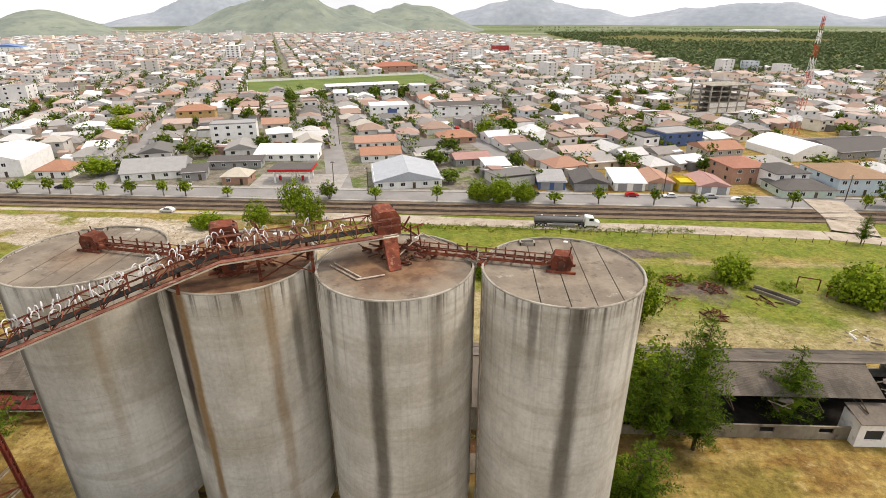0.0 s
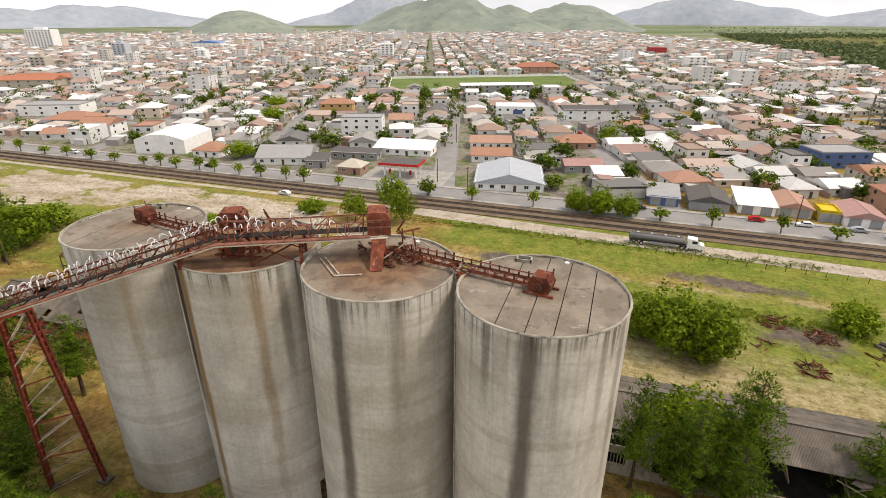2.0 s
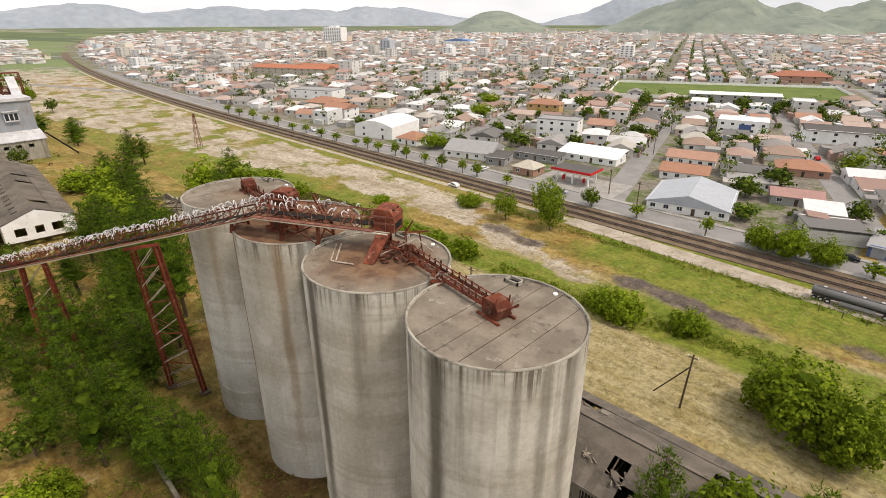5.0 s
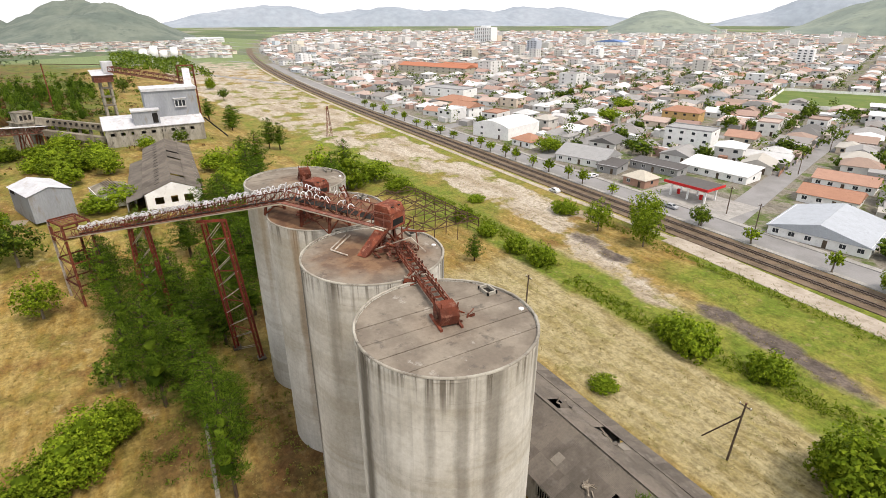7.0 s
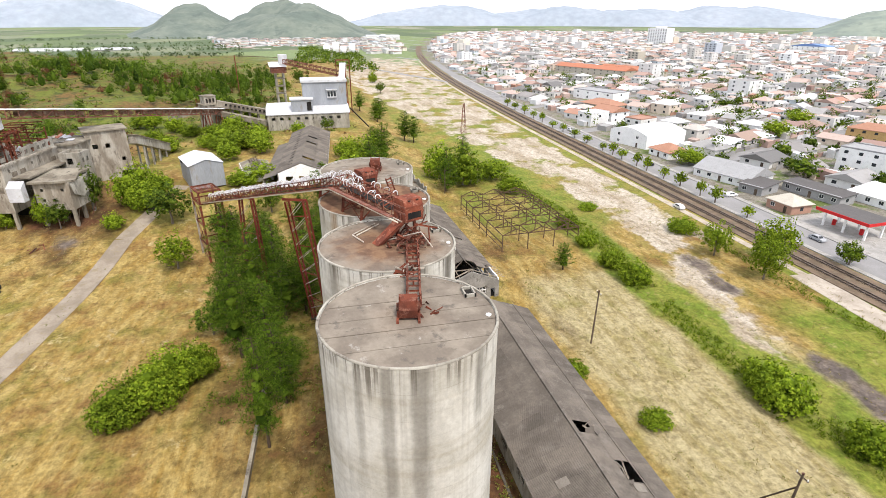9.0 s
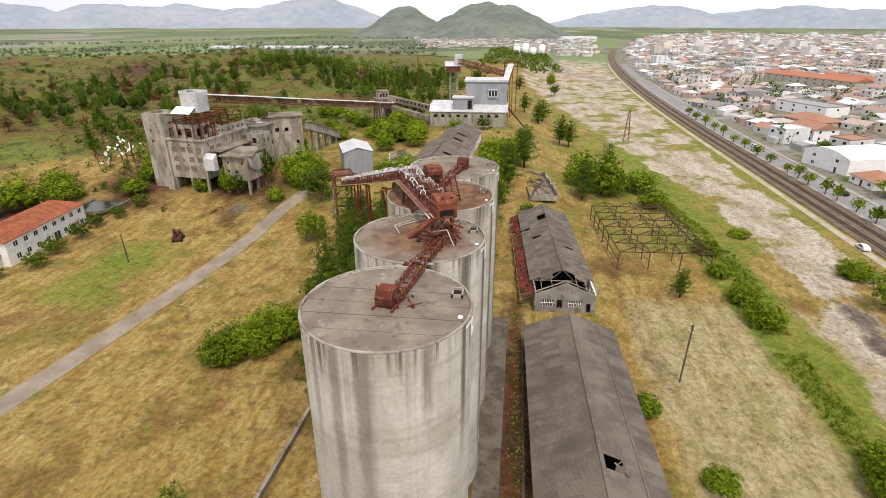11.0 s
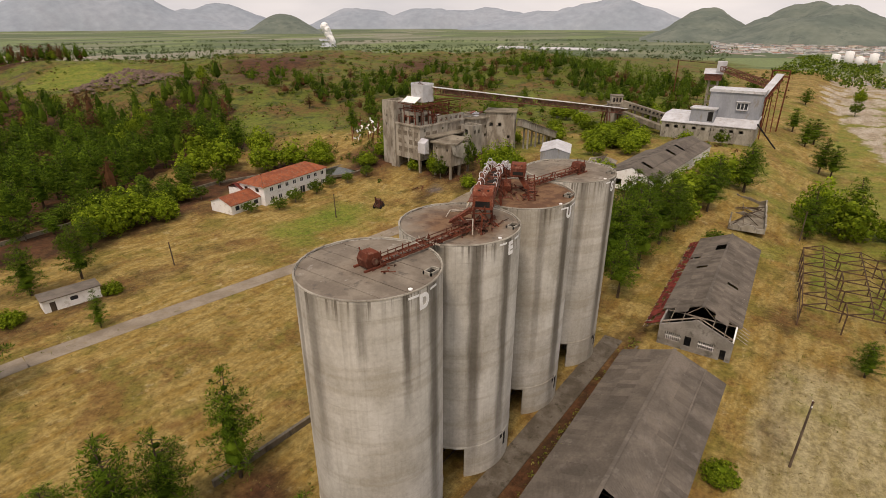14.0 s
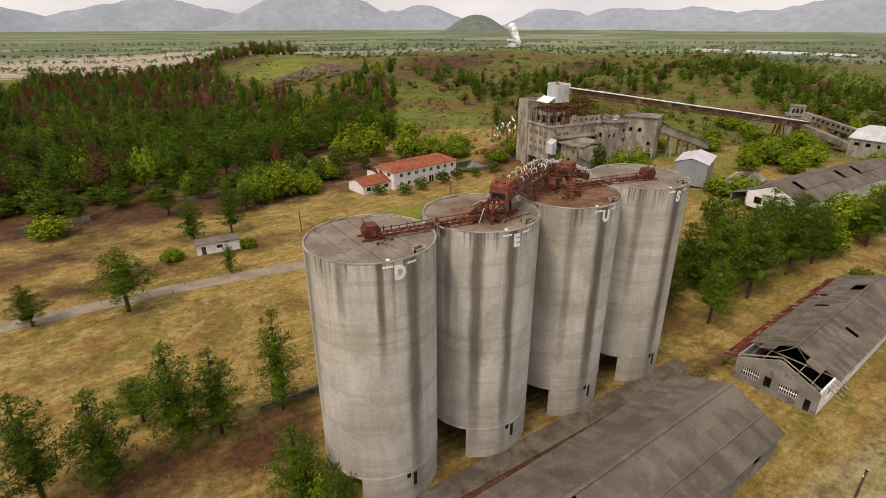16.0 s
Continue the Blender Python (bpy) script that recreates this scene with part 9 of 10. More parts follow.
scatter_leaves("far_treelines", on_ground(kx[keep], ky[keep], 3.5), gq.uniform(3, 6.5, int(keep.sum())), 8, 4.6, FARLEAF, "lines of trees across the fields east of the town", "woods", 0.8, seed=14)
tx, ty = gq.uniform(-820, -500, 500), gq.uniform(60, 150, 500)
scatter_leaves("yard_end_wood", on_ground(tx - 60, ty - 40, 3.0), gq.uniform(2, 5, 500), 9, 2.6, LEAF_MID, "dark trees at the far end of the yard", "woods", 0.9, seed=12)
# river on the plain
riv = Shape()
rp = [(-635, -662), (-700, -745), (-790, -835), (-905, -955), (-1010, -1075), (-1180, -1280), (-1450, -1590), (-1700, -1850)]
rw = [12, 15, 18, 17, 14, 13, 12, 10]
for (p, w), (q, u) in zip(zip(rp, rw), list(zip(rp, rw))[1:]):
    d = Vector((q[0] - p[0], q[1] - p[1], 0)).normalized()
    nn = Vector((-d.y, d.x, 0))
    p3, q3 = Vector((*p, 0.5)), Vector((*q, 0.5))
    riv.add([p3 - nn * w, q3 - nn * u, q3 + nn * u, p3 + nn * w], [(0, 1, 2, 3)])
solid("river", riv, WATER, "bright river reach on the far plain", "river", kind="structure")

# white steam plume on the plain
pq = random.Random(4)
stm = bmesh.new()
for k in range(30):
    f = k / 29
    m = Matrix.Translation((-930 + 6 * f + pq.uniform(-3, 3), -965 - 22 * f + pq.uniform(-4, 4), 2 + 42 * f + pq.uniform(-3, 3))) @ Matrix.Scale(4 + 6 * f * pq.uniform(0.6, 1.1), 4)
    for v in bmesh.ops.create_icosphere(stm, subdivisions=2, radius=1.0, matrix=m)["verts"]:
        v.co += Vector((pq.uniform(-1, 1), pq.uniform(-1, 1), pq.uniform(-1, 1)))
stm_me = bpy.data.meshes.new("steam_plume")
stm.to_mesh(stm_me)
stm.free()
stm_me.materials.append(plain("white_steam", (0.95, 0.95, 0.95), 1.0))
tagged(new("steam_plume", stm_me), "white column of steam rising from the far plain", "steam", kind="stuff")
# ---- the town ----
TU, TV = Vector((math.cos(radians(20)), math.sin(radians(20)), 0)), Vector((-math.sin(radians(20)), math.cos(radians(20)), 0))
TO = Vector((-42.0, 170.0, 0))


def uv_to_xy(u, v):
    p = TO + TU * u + TV * v
    return p.x, p.y


def xy_to_uv(x, y):
    d = Vector((x, y, 0)) - TO
    return d.dot(TU), d.dot(TV)


def front_line(x):
    return float(rail_y(np.array(float(x)))) + 19.5


STREETS_U = [68 - 75 * k for k in range(-6, 21) if k != 1]
STREETS_V = [128, 245, 372, 470, 570, 680, 790, 900]
for u in STREETS_U:
    v0 = 0.0
    while uv_to_xy(u, v0)[1] < front_line(uv_to_xy(u, v0)[0]) - 3:
        v0 += 2
    while v0 > -260 and uv_to_xy(u, v0)[1] > front_line(uv_to_xy(u, v0)[0]):
        v0 -= 2
    strip("street", [uv_to_xy(u, v0 - 2), uv_to_xy(u, 230 if -60 < u < 130 else (950 if u < 130 else 380))], 8.0, 0.07, ASPHALT, "grey asphalt side street between houses")
strip("street", [(-42.5, 164), (-71, 262), (-99.5, 366)], 8.5, 0.08, ASPHALT, "grey asphalt side street between houses")
for v in STREETS_V:
    strip("cross_street", [uv_to_xy(-1400 if v > 300 else -620, v), uv_to_xy(190 if v > 500 else 480, v)] if v != 245 else [uv_to_xy(-700, v), uv_to_xy(-45, v)], 7.0, 0.055, ASPHALT, "grey asphalt cross street in the town")


def roof_shape(kind, w, d, h, pitch, over=0.55):
    """Roof of a house: gable, hip, mono-pitch or flat with a parapet; with eaves of some thickness."""
    s = Shape()
    a, b = w / 2 + over, d / 2 + over
    t = 0.16
    if kind == "flat":
        s.box(-w / 2, -d / 2, h, w / 2, d / 2, h + 0.12)
        for x0, y0, x1, y1 in ((-w / 2, -d / 2, w / 2, -d / 2 + 0.2), (-w / 2, d / 2 - 0.2, w / 2, d / 2), (-w / 2, -d / 2 + 0.2, -w / 2 + 0.2, d / 2 - 0.2), (w / 2 - 0.2, -d / 2 + 0.2, w / 2, d / 2 - 0.2)):
            s.box(x0, y0, h, x1, y1, h + 0.55)
        return s
    if kind == "mono":
        s.add([(-a, -b, h - 0.1), (a, -b, h - 0.1), (a, b, h + pitch), (-a, b, h + pitch), (-a, -b, h - 0.1 - t), (a, -b, h - 0.1 - t), (a, b, h + pitch - t), (-a, b, h + pitch - t)], [(0, 1, 2, 3), (7, 6, 5, 4), (0, 4, 5, 1), (1, 5, 6, 2), (2, 6, 7, 3), (3, 7, 4, 0)])
        return s
    if kind == "arch":
        n = 10
        pr = [(-a + 2 * a * k / n, h + pitch * math.sin(math.pi * k / n)) for k in range(n + 1)]
        s.add([(x, y, z) for y in (-b, b) for x, z in pr], [(k, k + 1, n + 2 + k, n + 1 + k) for k in range(n)] + [tuple(range(n + 1)), tuple(reversed(range(n + 1, 2 * n + 2)))])
        return s
    long_x = w >= d
    r = (a - b * 0.95 if long_x else b - a * 0.95) if kind == "hip" else (a if long_x else b)
    r = max(r, 0.2)
    e = h - 0.12
    ridge = [(-r, 0, h + pitch), (r, 0, h + pitch)] if long_x else [(0, -r, h + pitch), (0, r, h + pitch)]
    c = [(-a, -b, e), (a, -b, e), (a, b, e), (-a, b, e)]
    low = [(x, y, z - t) for x, y, z in c]
    v = c + ridge + low
    f = [(0, 1, 5, 4), (2, 3, 4, 5), (1, 2, 5), (3, 0, 4)] if long_x else [(1, 2, 5, 4), (3, 0, 4, 5), (0, 1, 4), (2, 3, 5)]
    s.add(v, f + [(0, 6, 7, 1), (1, 7, 8, 2), (2, 8, 9, 3), (3, 9, 6, 0), (9, 8, 7, 6)])
    if kind == "gable":
        s.add([ridge[0], ridge[1], *(((p[0], p[1], p[2] + 0.1)) for p in ridge)], [(0, 1, 3, 2)])
    return s


PANE, FRAME_ME = {}, {}


def pane_mesh(w, h):
    key = (w, h)
    if key not in PANE:
        PANE[key] = Shape().box(-w / 2, -0.03, 0, w / 2, 0.02, h).mesh("window", GLASS)
        s = Shape()
        for x0, z0, x1, z1 in ((-w / 2 - 0.08, -0.08, w / 2 + 0.08, 0), (-w / 2 - 0.08, h, w / 2 + 0.08, h + 0.08), (-w / 2 - 0.08, 0, -w / 2, h), (w / 2, 0, w / 2 + 0.08, h), (-0.03, 0, 0.03, h)):
            s.box(x0, -0.07, z0, x1, 0.02, z1)
        FRAME_ME[key] = s.mesh("window_frame", WHITEPAINT)
    return PANE[key]


DOOR_ME = Shape().box(-0.5, -0.06, 0, 0.5, 0.02, 2.1).mesh("door", WOOD)
SHUTTER_ME = Shape().box(-1.5, -0.06, 0, 1.5, 0.02, 2.6).mesh("shutter", plain("grey_shutter", (0.3, 0.31, 0.33)))


def fill_house(t, w, d, storeys, kind, pitch, wall, roof, shop=False, frames=True, seed=0):
    q = random.Random(seed)
    h = 3.0 * storeys
    part("wall", Shape().box(-w / 2, -d / 2, -0.2, w / 2, d / 2, h + (0.0 if kind != "gable" else 0.05)), wall, t)
    if kind == "gable":
        lx = w >= d
        a, b, p = w / 2, d / 2, pitch * 0.93
        g = Shape()
        if lx:
            for x in (-a, a):
                g.add([(x, -b, h), (x, b, h), (x, 0, h + p)], [(0, 1, 2)])
        else:
            for y in (-b, b):
                g.add([(-a, y, h), (a, y, h), (0, y, h + p)], [(0, 1, 2)])
        part("gable", g, wall, t)
    part("roof", roof_shape(kind, w, d, h, pitch, 0.1 if kind == "arch" else 0.55), roof, t)
    for st in range(storeys):
        n = max(2, int(w / (3.6 if frames else 4.6)))
        if kind == "arch" or w > 30:
            n = max(2, int(w / 8))
        for k in range(n):
            x = -w / 2 + w * (k + 0.5) / n
            if st == 0 and shop:
                part("shutter", SHUTTER_ME, None, t, m=Matrix.Translation((x, -d / 2, 0)))
            elif st == 0 and k == n // 2:
                part("door", DOOR_ME, None, t, m=Matrix.Translation((x, -d / 2, 0)))
            else:
                wn = part("window", pane_mesh(1.4, 1.15), None, t, m=Matrix.Translation((x, -d / 2, 3.0 * st + 1.0)))
                if frames:
                    part("window_frame", FRAME_ME[(1.4, 1.15)], None, wn)
        for e in (-1, 1):
            nd = max(1, int(d / 6)) if frames else (1 if st == storeys - 1 else 0)
            for k in range(nd if kind != "arch" else 0):
                y = -d / 2 + d * (k + 0.5) / nd
                part("window", pane_mesh(1.2, 1.15), None, t, m=Matrix.Translation((e * w / 2, y, 3.0 * st + 1.0)) @ pose(0, 0, 0, 0, 0, 90 * e))
    return t


MT = {}


def tint(c):
    if c not in MT:
        MT[c] = plain("paint_%d_%d_%d" % tuple(int(v * 100) for v in c), c)
    return MT[c]


WH, CR, OR, SA, GR, DK, BL, PK = (0.84, 0.84, 0.83), (0.484, 0.445, 0.374), (0.37, 0.195, 0.13), (0.406, 0.242, 0.179), (0.328, 0.328, 0.328), (0.109, 0.101, 0.0975), (0.078, 0.125, 0.265), (0.39, 0.234, 0.211)
# x, y, width, depth, storeys, roof kind, pitch, wall, roof, turn, label
LANDMARKS = [
    (-179, 191, 22, 26, 2, "arch", 2.4, WH, WH, 16, "large white hall with a curved white roof"),
    (-153, 185, 12, 11, 1, "hip", 2.6, WH, OR, 6, "white bungalow with an orange tile roof"),
    (-117, 187, 21, 16, 1, "gable", 3.4, WH, GR, 18, "broad white house with a grey and white gabled roof"),
    (-101, 184, 8, 10, 1, "mono", 0.8, GR, DK, 18, "dark carport lean-to beside a white house"),
    (-83, 179, 9, 8, 1, "hip", 2.2, SA, CR, 4, "brown wooden house with a pale hipped roof"),
    (-92, 199, 20, 7, 1, "mono", 0.6, GR, DK, 8, "long low dark-roofed open shed"),
    (-76, 214, 25, 11, 1, "mono", 1.8, WH, WH, 6, "long plain white building with a pale sheet roof"),
    (-111, 244, 20, 12, 3, "flat", 0, WH, GR, 18, "white three-storey apartment house"),
    (-157, 300, 20, 12, 2, "hip", 2.5, (0.55, 0.36, 0.16), OR, 20, "ochre two-storey house with an orange roof"),
    (-98, 262, 12, 10, 2, "gable", 2.2, CR, SA, 18, "cream house with a salmon gabled roof"),
    (-24, 185, 23, 24, 1, "gable", 3.0, WH, (0.40, 0.43, 0.47), 12, "white corner store with a wide blue-grey metal roof"),
    (-38, 215, 16, 12, 1, "gable", 2.0, WH, OR, 14, "white house with a long orange roof"),
    (-44, 238, 18, 12, 1, "gable", 2.0, WH, SA, 14, "white house with a salmon roof"),
    (-50, 322, 23, 16, 2, "flat", 0, WH, WH, 14, "white box building with a blue door"),
    (-4, 328, 40, 18, 2, "gable", 1.4, WH, DK, 17, "long white warehouse with a dark roof"),
    (-8, 250, 17, 12, 1, "hip", 2.4, SA, OR, 18, "house with an orange hipped roof"),
    (-1, 209, 14, 9, 1, "gable", 1.6, GR, PK, 18, "low house with a faded pink roof"),
    (27, 180, 9, 12, 1, "mono", 1.0, BL, GR, 0, "small blue-walled shop by the avenue"),
    (40, 180, 11, 14, 1, "gable", 1.8, GR, DK, 0, "grey shop with a dark gabled roof"),
    (53, 181, 10, 14, 1, "mono", 1.4, WH, WH, 0, "white shop with a bright sheet roof"),
    (63, 182, 9, 14, 1, "gable", 1.6, CR, SA, 0, "cream shop with a faded roof"),
    (71.5, 177, 5, 7, 1, "flat", 0, (0.62, 0.46, 0.03), (0.62, 0.46, 0.03), 0, "small bright yellow kiosk"),
    (79.5, 178, 10, 13, 1, "gable", 1.6, WH, PK, 0, "white shop with a pink tile roof"),
    (96, 192, 14, 15, 2, "hip", 2.0, SA, (0.36, 0.17, 0.12), 10, "two-storey house with a brown-red hipped roof"),
    (106, 184, 12, 13, 2, "hip", 1.8, WH, DK, 10, "white two-storey house with a dark hipped roof"),
    (98, 218, 16, 13, 2, "gable", 2.0, CR, OR, 14, "cream two-storey house with an orange roof"),
    (93, 250, 20, 14, 2, "flat", 0, BL, GR, 20, "blue flat-roofed building among low houses"),
    (136, 232, 22, 26, 1, "arch", 3.4, WH, WH, 16, "white hall with a curved sheet roof"),
    (163, 238, 34, 26, 1, "gable", 2.6, GR, DK, 16, "wide dark-roofed warehouse in the town"),
    (108, 175, 17, 13, 1, "hip", 1.8, (0.50, 0.60, 0.52), DK, 2, "pale green corner shop with a dark roof"),
    (127, 182, 19, 20, 2, "hip", 2.4, (0.50, 0.60, 0.66), (0.30, 0.20, 0.13), 4, "light blue building with a mottled brown roof"),
    (-318, 242, 36, 18, 2, "flat", 0, WH, GR, 22, "long white building with a dark window band"),
    (-280, 224, 26, 18, 1, "hip", 3.0, CR, OR, 18, "pavilion with a broad orange hipped roof"),
    (-237, 204, 16, 14, 2, "gable", 2.4, WH, OR, 16, "white house with an orange roof"),
    (-86, 424, 56, 12, 2, "gable", 1.2, GR, WH, 24, "long grandstand with a pale roof by the field"),
    (-84, 600, 46, 20, 2, "hip", 4.0, SA, (0.36, 0.15, 0.10), 22, "large building with a brick-red hipped roof"),
    (47, 960, 26, 16, 3, "flat", 0, (0.45, 0.06, 0.06), (0.45, 0.06, 0.06), 20, "bright red block far in the town"),
    (-776, 900, 60, 30, 3, "arch", 4.0, WH, (0.16, 0.26, 0.50), 20, "far hall with a blue curved roof"),
    (-494, 330, 90, 20, 2, "gable", 3.0, CR, (0.42, 0.17, 0.10), 24, "long factory hall with brick-red roofs"),
    (-470, 360, 70, 18, 2, "gable", 3.0, CR, (0.42, 0.17, 0.10), 24, "long factory hall with brick-red roofs"),
]
taken = []
for k, (x, y, w, d, st, kind, pitch, wc, rc, rot, label) in enumerate(LANDMARKS):
    t = thing("building" if w > 17 else "house", label, "building" if w > 17 else "house", (x, y, 0), rot)
    fill_house(t, w, d, st, kind, pitch, tint(wc), tint(rc), shop=(kind in ("arch",) or 20 < x < 85) and y < 190, frames=y < 240, seed=k)
    taken.append((x, y, math.hypot(w, d) / 2 + 2.5))
part("blue_door", Shape().box(-1.5, -8.12, 0, 4.0, -8.02, 4.6), tint(BL), [o for o in scene.collection.objects if o.get("label", "").startswith("white box building")][0])

# petrol station
gs = thing("petrol_station", "petrol station canopy with a red fascia and dark sheet roof", "petrol station", (-63.5, 181.0, 0), 4.0)
part("canopy", Shape().box(-7.5, -5, 4.7, 7.5, 5, 5.0), WHITEWALL, gs)
part("canopy_roof", Shape().box(-7.3, -4.8, 5.02, 7.3, 4.8, 5.35), tint(DK), gs)
part("fascia", Shape().box(-7.65, -5.25, 4.6, 7.65, -5.05, 5.45), tint((0.55, 0.03, 0.03)), gs, "bright red fascia")
part("fascia", Shape().box(7.5, -5.05, 4.6, 7.65, 5, 5.45), tint((0.55, 0.03, 0.03)), gs, "bright red fascia")
for x in (-6, 0, 6):
    for y in (-3, 3):
        part("column", Shape().box(x - 0.25, y - 0.25, 0, x + 0.25, y + 0.25, 4.7), WHITEPAINT, gs)
for x in (-5, 3):
    part("pump", Shape().box(x - 0.4, -0.3, 0.15, x + 0.4, 0.3, 1.8), tint((0.55, 0.03, 0.03)), gs)
part("forecourt", Shape().box(-14, -10, -0.1, 18, 8, 0.09), PAVING, gs)
taken.append((-62, 183, 13))
# unfinished concrete block
uf = thing("unfinished_block", "unfinished five-storey concrete frame building", "building", (152, 345, 0), 18)
for f in range(6):
    part("floor_slab", Shape().box(-14, -9, f * 3.2, 14, 9, f * 3.2 + 0.35), RUIN_PALE, uf)
    if f < 5:
        for x in (-13.5, -6.7, 0, 6.7, 13.5):
            for y in (-8.6, 0, 8.6):
                part("column", Shape().box(x - 0.3, y - 0.3, f * 3.2 + 0.35, x + 0.3, y + 0.3, f * 3.2 + 3.2), RUIN_PALE, uf)
part("infill", Shape().box(-13.4, -8.5, 0.3, 13.4, -8.2, 6.2), WHITEWALL, uf, "white lower wall")
part("core", Shape().box(-4, 2, 0.3, 4, 8, 16.0), RUIN, uf)
taken.append((152, 345, 19))
# red and white radio mast
rm = thing("radio_mast", "tall red and white lattice radio mast", "mast", (160, 273, 0), 10)
RED, WHT = tint((0.52, 0.10, 0.05)), WHITEPAINT
for k in range(9):
    z0, z1 = k * 6.0, k * 6.0 + 6.0
    mt = RED if k % 2 == 0 else WHT
    w0, w1 = 1.7 - 0.14 * k, 1.7 - 0.14 * (k + 1)
    cs0 = [(w0, w0), (-w0, w0), (-w0, -w0), (w0, -w0)]
    cs1 = [(w1, w1), (-w1, w1), (-w1, -w1), (w1, -w1)]
    for i in range(4):
        j = (i + 1) % 4
        bar("leg", (*cs0[i], z0), (*cs1[i], z1), 0.15, mt, rm)
        bar("brace", (*cs0[i], z0), (*cs1[j], z1), 0.09, mt, rm)
        bar("brace", (*cs0[j], z0), (*cs1[i], z1), 0.09, mt, rm)
taken.append((160, 273, 5))
# football field
fc = [(-167, 398), (-15, 472), (-50, 566), (-203, 487)]
solid("football_field", Shape().add([(x, y, 0.12) for x, y in fc] + [(x, y, -0.3) for x, y in fc], [(0, 1, 2, 3), (0, 4, 5, 1), (1, 5, 6, 2), (2, 6, 7, 3), (3, 7, 4, 0)]), FIELD, "bright green football field with worn goal mouth", "field", kind="structure")
fw = thing("field_wall", "long low pale wall round the football field", "wall", (0, 0, 0))
for a, b in zip(fc, fc[1:] + fc[:1]):
    part("wall", Shape().beam((*a, 1.0), (*b, 1.0), 0.3, 2.0), WHITEWALL, fw)


def in_field(x, y, m=6):
    s = [((b[0] - a[0]) * (y - a[1]) - (b[1] - a[1]) * (x - a[0])) / math.hypot(b[0] - a[0], b[1] - a[1]) for a, b in zip(fc, fc[1:] + fc[:1])]
    return min(s) > -m


def apartment(x, y, w, d, floors, rot, label, wall):
    t = thing("apartment_block", label, "apartment block", (x, y, 0), rot)
    part("wall", Shape().box(-w / 2, -d / 2, 0, w / 2, d / 2, floors * 3.0 + 0.6), wall, t)
    part("roof_room", Shape().box(-w / 5, -d / 4, floors * 3.0 + 0.6, w / 5, d / 4, floors * 3.0 + 4.0), wall, t)
    for f in range(floors):
        n = int(w / 6)
        for k in range(n):
            part("window", pane_mesh(2.6, 1.4), None, t, m=Matrix.Translation((-w / 2 + w * (k + 0.5) / n, -d / 2, f * 3.0 + 1.0)))
    taken.append((x, y, math.hypot(w, d) / 2 + 3))
    return t


apartment(-1065, 790, 52, 22, 11, 15, "tall white apartment tower far in the town", tint(WH))
apartment(-722, 655, 20, 16, 6, 17, "pale blue-grey apartment block far in the town", tint((0.5, 0.53, 0.58)))
apartment(-560, 640, 16, 14, 4, 17, "white apartment block in the town", tint(WH))
apartment(-330, 760, 18, 16, 6, 20, "white apartment block in the town", tint(WH))
apartment(80, 700, 22, 16, 4, 20, "white apartment block in the town", tint(WH))
apartment(-640, 470, 18, 14, 4, 17, "cream apartment block in the town", tint(CR))

# house types, each built once and then copied through the near streets
hq = random.Random(77)
type_spec = [(9, 11, 1, "gable", 2.0), (11, 9, 1, "hip", 2.2), (10, 12, 1, "hip", 2.0), (12, 10, 1, "gable", 1.8), (8.5, 12, 2, "flat", 0), (13, 11, 1, "hip", 2.6), (10, 9, 1, "mono", 1.2), (11, 13, 1, "gable", 2.2), (14, 9, 1, "gable", 1.6), (9, 9, 2, "hip", 1.8), (12, 12, 1, "mono", 0.9)]
lots = []
for ku in range(-24, 8):
    for col in range(4):
        u = 68 + 75 * ku + 12.5 + 16.7 * col
        v = -90.0 if ku < 4 else -230.0
        while v < 2100:
            v += hq.uniform(11.5, 15.5)
            jit = hq.uniform(-1.5, 1.5)
            x, y = uv_to_xy(u + jit, v)
            if y < front_line(x) + 4.5 or x > (480 if y < 605 else 262) or math.hypot(x, y) > 2300:
                continue
            if any(abs(v - s) < 9 for s in STREETS_V if s != 245 or u < -40) or in_field(x, y, 9):
                continue
            s1 = -42.5 - (y - 164) * 0.282
            if y < 375 and abs(x - s1) < 10.5:
                continue
            if any((x - a) ** 2 + (y - b) ** 2 < (r + 4.0) ** 2 for a, b, r in taken):
                continue
            lots.append((x, y, ku * 4 + col))
for k in range(14):      # houses close along the old side street
    for e in (-1, 1):
        y = 196 + 12.5 * k
        x = -42.5 - (y - 164) * 0.282 + e * 10.8
        if y > front_line(x) + 6 and all((x - a) ** 2 + (y - b) ** 2 > 120 for a, b, c in lots) and all((x - a) ** 2 + (y - b) ** 2 > (r + 3.0) ** 2 for a, b, r in taken) and not in_field(x, y, 8):
            lots.append((x, y, 0))
near_lots = sorted(lots, key=lambda p: math.hypot(p[0] - 10, p[1] - 110))
N_NEAR = 168
near_set = near_lots[:N_NEAR]
first = {}
